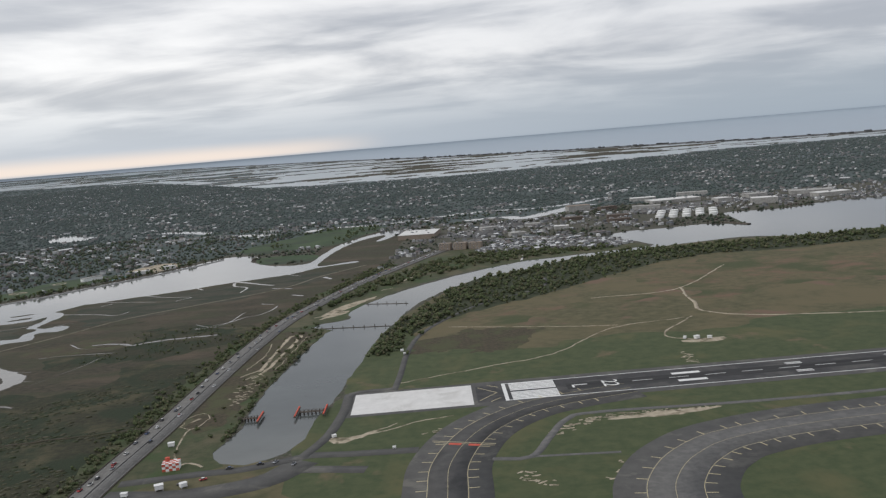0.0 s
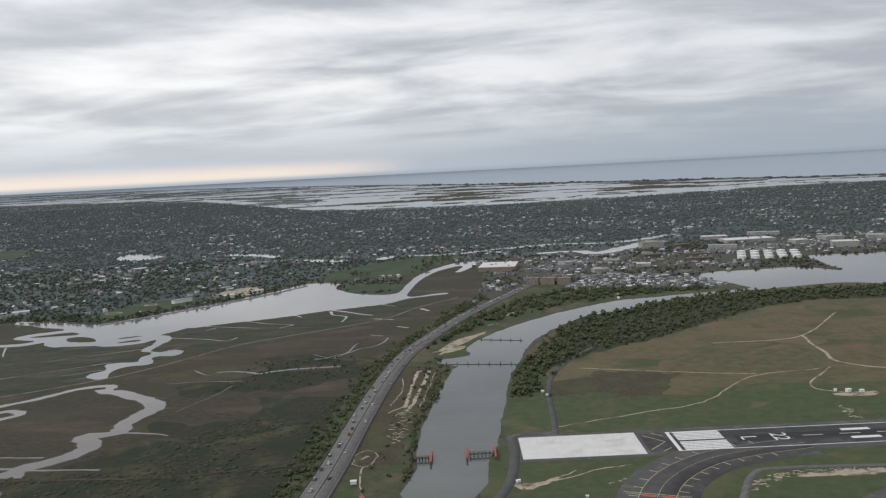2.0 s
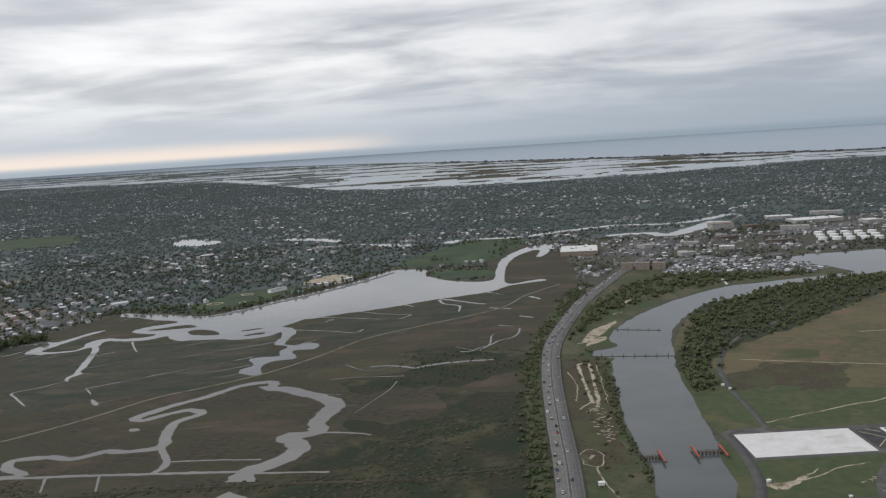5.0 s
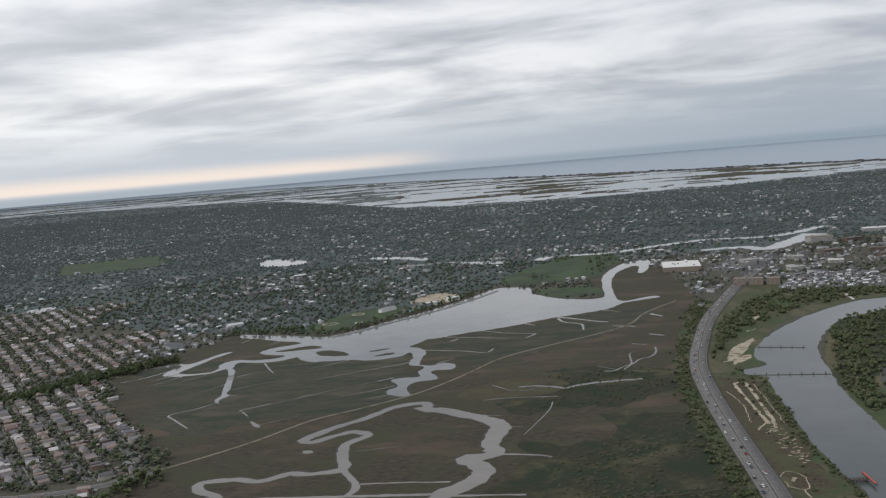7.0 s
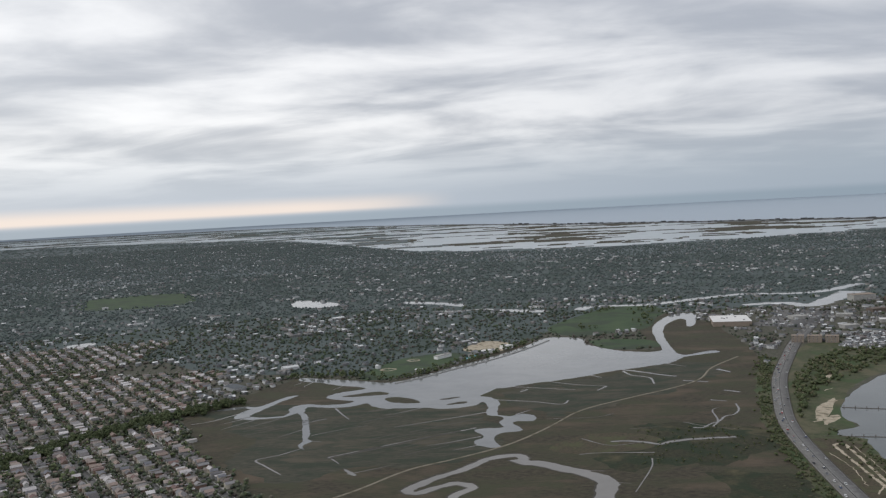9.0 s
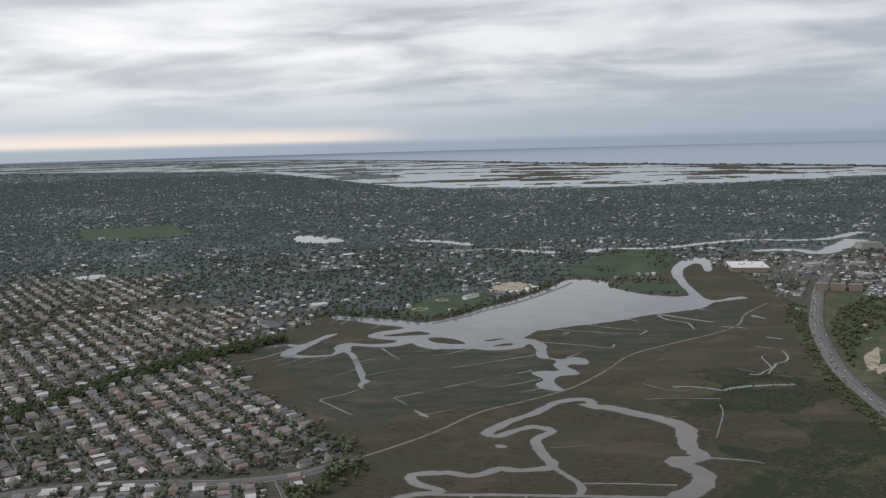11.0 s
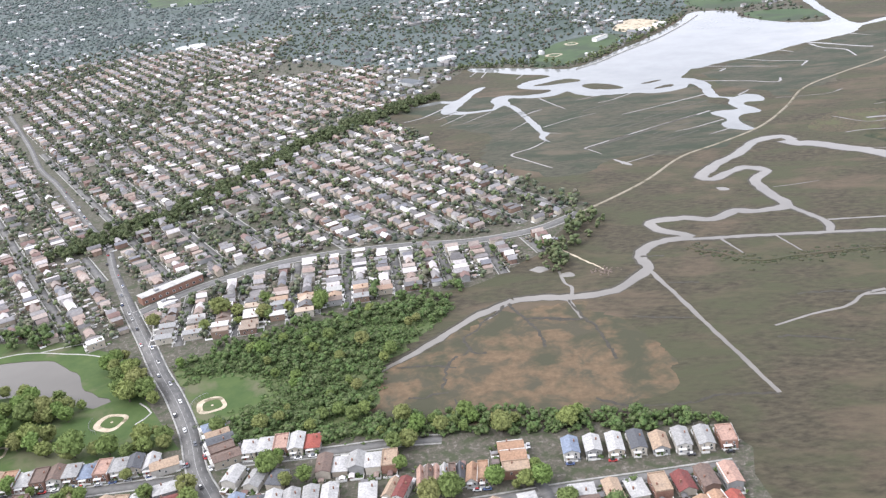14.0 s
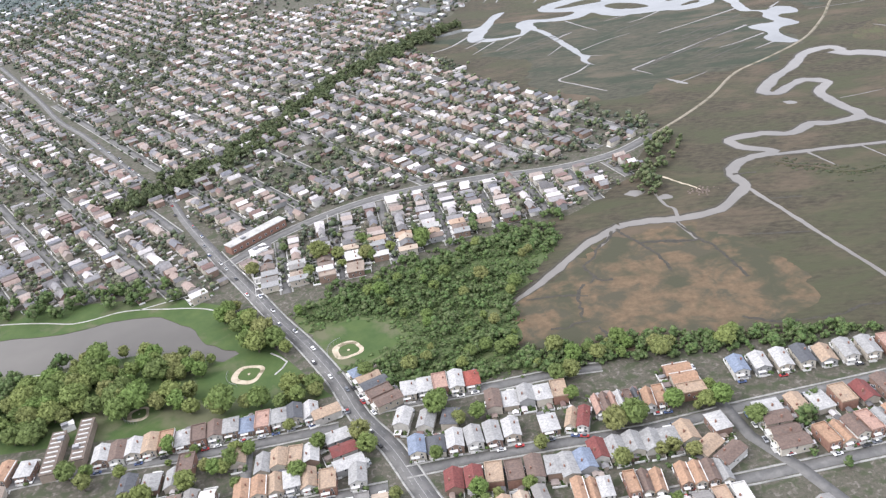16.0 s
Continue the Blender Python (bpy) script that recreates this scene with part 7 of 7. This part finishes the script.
for x, y, s, a in ((-129.5, 377, 1.0, 5), (-119, 326, 1.2, 20), (-131, 322, 0.9, 0), (-110, 327, 1.0, 40), (-33, 520, 0.7, 0), (-31, 512, 0.6, 10), (136, 490, 1.1, 30), (143, 489, 0.9, 0), (130, 493, 0.8, 60), (-30, 351, 0.5, 0), (-57, 371, 0.7, 30)):
    white_hut(x, y, s, a)


def pier(x0, x1, y, ends, label):
    root = tagged(new("pier"), label, "pier", "piers in the channel")
    bm = bmesh.new()
    box(bm, x0, y - 1.0, 1.0, x1, y + 1.0, 1.25)
    part("deck", bm, M["wood"], root)
    for k in np.linspace(x0 + 0.4, x1 - 0.4, 7):
        for w in (-0.8, 0.8):
            bm = bmesh.new()
            drum(bm, k, y + w, -0.9, 1.8, 0.2, 7)
            part("pile", bm, M["wood"], root)
    bm = bmesh.new()
    for w in (-1.0, 0.92):
        box(bm, x0, y + w, 1.9, x1, y + w + 0.08, 2.0)
        for k in np.linspace(x0, x1 - 0.1, 6):
            box(bm, k, y + w, 1.25, k + 0.1, y + w + 0.08, 1.9)
    part("railing", bm, M["wood"], root)
    for e in ends:
        bm = bmesh.new()
        box(bm, e - 0.55, y - 7.5, 0.8, e + 0.55, y + 8.0, 1.5, 0, 0.1)
        ob = part("fender", bm, M["wood"], root)
        bm = bmesh.new()
        box(bm, e - 0.35, y - 7.3, 1.503, e + 0.35, y + 7.8, 1.9, 0, 0.05)
        part("red_board", bm, M["redpaint"], root, "red-painted warning board")


pier(-106.5, -97, 406, (-96,), "timber pier with a red warning board at its head")
pier(-78, -66, 409, (-79, -65.5), "timber pier with red warning boards at both ends")


def boom(a, b, n, label):
    root = tagged(new("boom"), label, "boom", "booms across the channel")
    a, b = np.array(a, float), np.array(b, float)
    bm = bmesh.new()
    v, f = slab(np.stack([a, b]), 0.5, 0.22, 0.3)
    part("walkway", mesh_of("walkway", v, f, M["wood"]), None, root)
    for k in np.linspace(0.05, 0.95, n):
        p = a + (b - a) * k
        bm = bmesh.new()
        drum(bm, p[0], p[1], -0.8, 1.7, 0.28, 7)
        part("pile", bm, M["wood"], root)


boom((-111, 612), (-44, 599), 9, "low timber boom with piles across the channel")
boom((-68, 692), (-34, 680), 5, "short broken timber boom in the channel")


def block(name, x, y, w, d, h, turn, wall, label, cat, floors=0, roofmat="concrete", group=""):
    root = tagged(new(name), label, cat, group)
    bm = bmesh.new()
    box(bm, -w / 2, -d / 2, 0, w / 2, d / 2, h)
    part("wall", bm, M[wall], root)
    bm = bmesh.new()
    box(bm, -w / 2 - 0.2, -d / 2 - 0.2, h, w / 2 + 0.2, d / 2 + 0.2, h + 0.4)
    part("roof", bm, M[roofmat], root)
    for i in range(floors):
        for k in range(int(w / 4)):
            u = -w / 2 + 2 + k * 4
            ob = part("window", WINDOW, None, root)
            ob.matrix_basis = pose(u, -d / 2 - 0.02, 1.6 + i * 2.6, 0, 0, 0) @ Matrix.Diagonal((2.0, 1, 1.2, 1))
    for k in range(max(1, int(w * d / 500))):
        bm = bmesh.new()
        u, q = RNG.uniform(-w * 0.35, w * 0.35), RNG.uniform(-d * 0.35, d * 0.35)
        box(bm, u - 1.2, q - 0.9, h + 0.4, u + 1.2, q + 0.9, h + 1.5)
        part("roof_unit", bm, M["steel"], root)
    root.matrix_basis = pose(x, y, 0, 0, 0, turn)
    return root


block("store", -33, 1166, 48, 58, 6, -8, "tanbrick", "huge low store with a white flat roof", "store", roofmat="pad")
for x, y, w in ((0, 1000, 13), (17, 995, 15), (34, 989, 14)):
    block("apartment_block", x, y, w, 9, 7.4, -18, "tanbrick", "tan brick apartment block of three storeys", "apartment block", 3, "tanbrick", "apartment blocks by the highway")
for i in range(5):
    for j in range(3):
        root = tagged(new("storage_tank"), "white cylindrical fuel tank", "tank", "white fuel tanks by the bay")
        bm = bmesh.new()
        drum(bm, 0, 0, 0, 3.8, 5.6, 20)
        part("shell", bm, M["whitepaint"], root)
        bm = bmesh.new()
        drum(bm, 0, 0, 3.8, 4.5, 5.7, 20, top=0.8)
        part("roof", bm, M["whitepaint"], root)
        root.matrix_basis = pose(284 + i * 16.5 + j * 9, 1150 - i * 4 + j * 30, 0)
HALLS = [(361, 1372, 78, 34, 5, "pad"), (416, 1305, 22, 20, 6, "pad"), (454, 1236, 34, 22, 8, "pad"), (208, 1345, 34, 20, 9, "tanbrick"), (250, 1330, 26, 14, 5, "umber"), (560, 1330, 60, 30, 5, "concrete"), (180, 1220, 26, 14, 4, "umber"), (120, 1180, 20, 12, 4, "concrete"), (560, 1262, 50, 24, 6, "pad"), (700, 1300, 60, 40, 6, "concrete"), (240, 1205, 30, 12, 4, "umber"), (60, 1180, 22, 14, 4, "concrete"), (300, 1290, 40, 14, 5, "concrete"), (480, 1345, 30, 24, 5, "concrete"), (90, 1085, 20, 12, 4, "concrete"), (150, 1120, 18, 12, 4, "pad"), (230, 1150, 30, 10, 4, "umber"), (330, 1440, 40, 20, 5, "pad"), (420, 1470, 50, 20, 5, "concrete")]
for x, y, w, d, h, rm in HALLS:
    block("warehouse", x, y, w, d, h, RNG.uniform(-20, 20), "umber" if rm == "umber" else "concrete", "low pale-roofed warehouse by the harbour", "warehouse", 0, rm, "warehouses")
road("parking_lot", [slab(np.array([(10, 1120), (60, 1180), (95, 1260)]), 70, 0.06), slab(np.array([(270, 1250), (420, 1320), (560, 1290)]), 60, 0.055)], M["asphalt"], "grey parking lots round store and warehouses", "parking lot")
# peninsula of small houses and moored boats
px, py = in_area([(45, 1060), (150, 1020), (200, 930), (160, 890), (60, 870), (30, 960), (60, 1010)], 800)
ok = ~inside(SHORES[0], px, py) & (near(HIGHWAY, px, py) > 10) & (py > 950 - 0.25 * px)
p2x, p2y = in_area(INDUSTRY, 1300)
ok2 = ~inside(SHORES[0], p2x, p2y)
for hx0, hy0, w, d, *_ in HALLS + [(-33, 1166, 54, 64), (325, 1168, 110, 60)]:
    ok2 &= ~((abs(p2x - hx0) < w * 0.65) & (abs(p2y - hy0) < d * 0.65))
x, y = np.r_[px[ok], p2x[ok2]], np.r_[py[ok], p2y[ok2]]
n = len(x)
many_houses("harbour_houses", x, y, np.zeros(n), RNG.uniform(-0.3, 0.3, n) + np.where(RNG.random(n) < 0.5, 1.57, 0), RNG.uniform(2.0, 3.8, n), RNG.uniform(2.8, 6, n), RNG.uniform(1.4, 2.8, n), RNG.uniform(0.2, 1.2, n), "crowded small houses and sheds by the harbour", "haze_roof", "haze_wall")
block("pool_building", -352, 1012, 18, 7, 3.5, 35, "whitepaint", "long low white pool building by the bay", "building", 0, "pad")
M["pool"] = surface("turquoise_pool_water", (0.16, 0.33, 0.36), (0.20, 0.40, 0.42), 0.2, rough=0.1)
road("swimming_pool", [slab(np.array([(-383, 969), (-367, 1002)], float), 9, 0.06)], M["pool"], "turquoise outdoor swimming pool by the bay", "pool")
block("pool_building", -404, 993, 24, 6, 3.5, 52, "whitepaint", "long pale pool hall by the bay", "building", 0, "concrete")
block("pool_building", -330, 1040, 14, 8, 3.5, 35, "whitepaint", "low white bathhouse by the bay", "building", 0, "pad")
for x, y in ((-753, 247.5), (-744, 253.5)):
    row = block("townhouse_row", x, y, 5.0, 24, 3.6, 8, "tanbrick", "long row of flat-roofed townhouses with pale party walls", "townhouses", 0, "umber", "townhouse rows")
    for k in range(9):
        bm = bmesh.new()
        box(bm, -1.9, -11.2 + k * 2.7, 3.6, 1.9, -10.8 + k * 2.7, 4.4)
        part("party_wall", bm, M["trim"], row)
block("brick_row", -703, 410, 36, 6.0, 4.2, 46, "brick", "long red-brick row of attached houses on the avenue", "row houses", 1, "concrete")
road("corner_lot", [slab(np.array([(-691, 362), (-698, 382), (-701, 400)]), 11, 0.05)], M["paving"], "pale paved lot at the avenue corner", "parking lot")
block("corner_store", -698, 391, 9, 6, 3.5, 46, "whitepaint", "small white store on a paved corner lot", "store", 0, "pad")
block("park_building", -754, 265, 4.4, 2.6, 2.6, 30, "whitepaint", "small pale-roofed building at the park edge", "building", 0, "trim")
road("jetty", [slab(curve([(326, 1064), (336, 1036), (350, 1004)], 6), 5.0, 0.9, 1.4)], M["wood"], "dark timber jetty reaching into the bay", "jetty")
road("boat_dock", [slab(np.array([(78, 896), (73, 862)]), 2.2, 0.5, 0.9)], M["trim"], "pale boat dock in the channel", "dock")
# seawall along the bay
wall_line = curve([(-443, 856), (-416, 882), (-388, 918), (-346, 968), (-305, 1032), (-276, 1087)], 6)
road("seawall", [slab(wall_line, 1.0, 0.7, 1.0)], M["concrete"], "low pale seawall along the bay", "seawall")
# high buildings along the far shore
az = np.radians(RNG.uniform(0, 40, 150))
dd = np.interp(np.degrees(az), BAR_AZ, BAR_D) * RNG.uniform(0.99, 1.03, 150)
rr, zz = far_reach(dd)
bm = bmesh.new()
for a, r_, z_ in zip(az, rr, zz):
    h = RNG.uniform(2, 7)
    w = RNG.uniform(3, 14)
    box(bm, CX + r_ * math.sin(a) - w, CY + r_ * math.cos(a) - 6, z_ - 2, CX + r_ * math.sin(a) + w, CY + r_ * math.cos(a) + 6, z_ + h)
ob = tagged(new("shore_buildings", from_bm("shore_buildings", bm, M["beach"])), "hazy apartment buildings along the far beach", "buildings", kind="stuff")
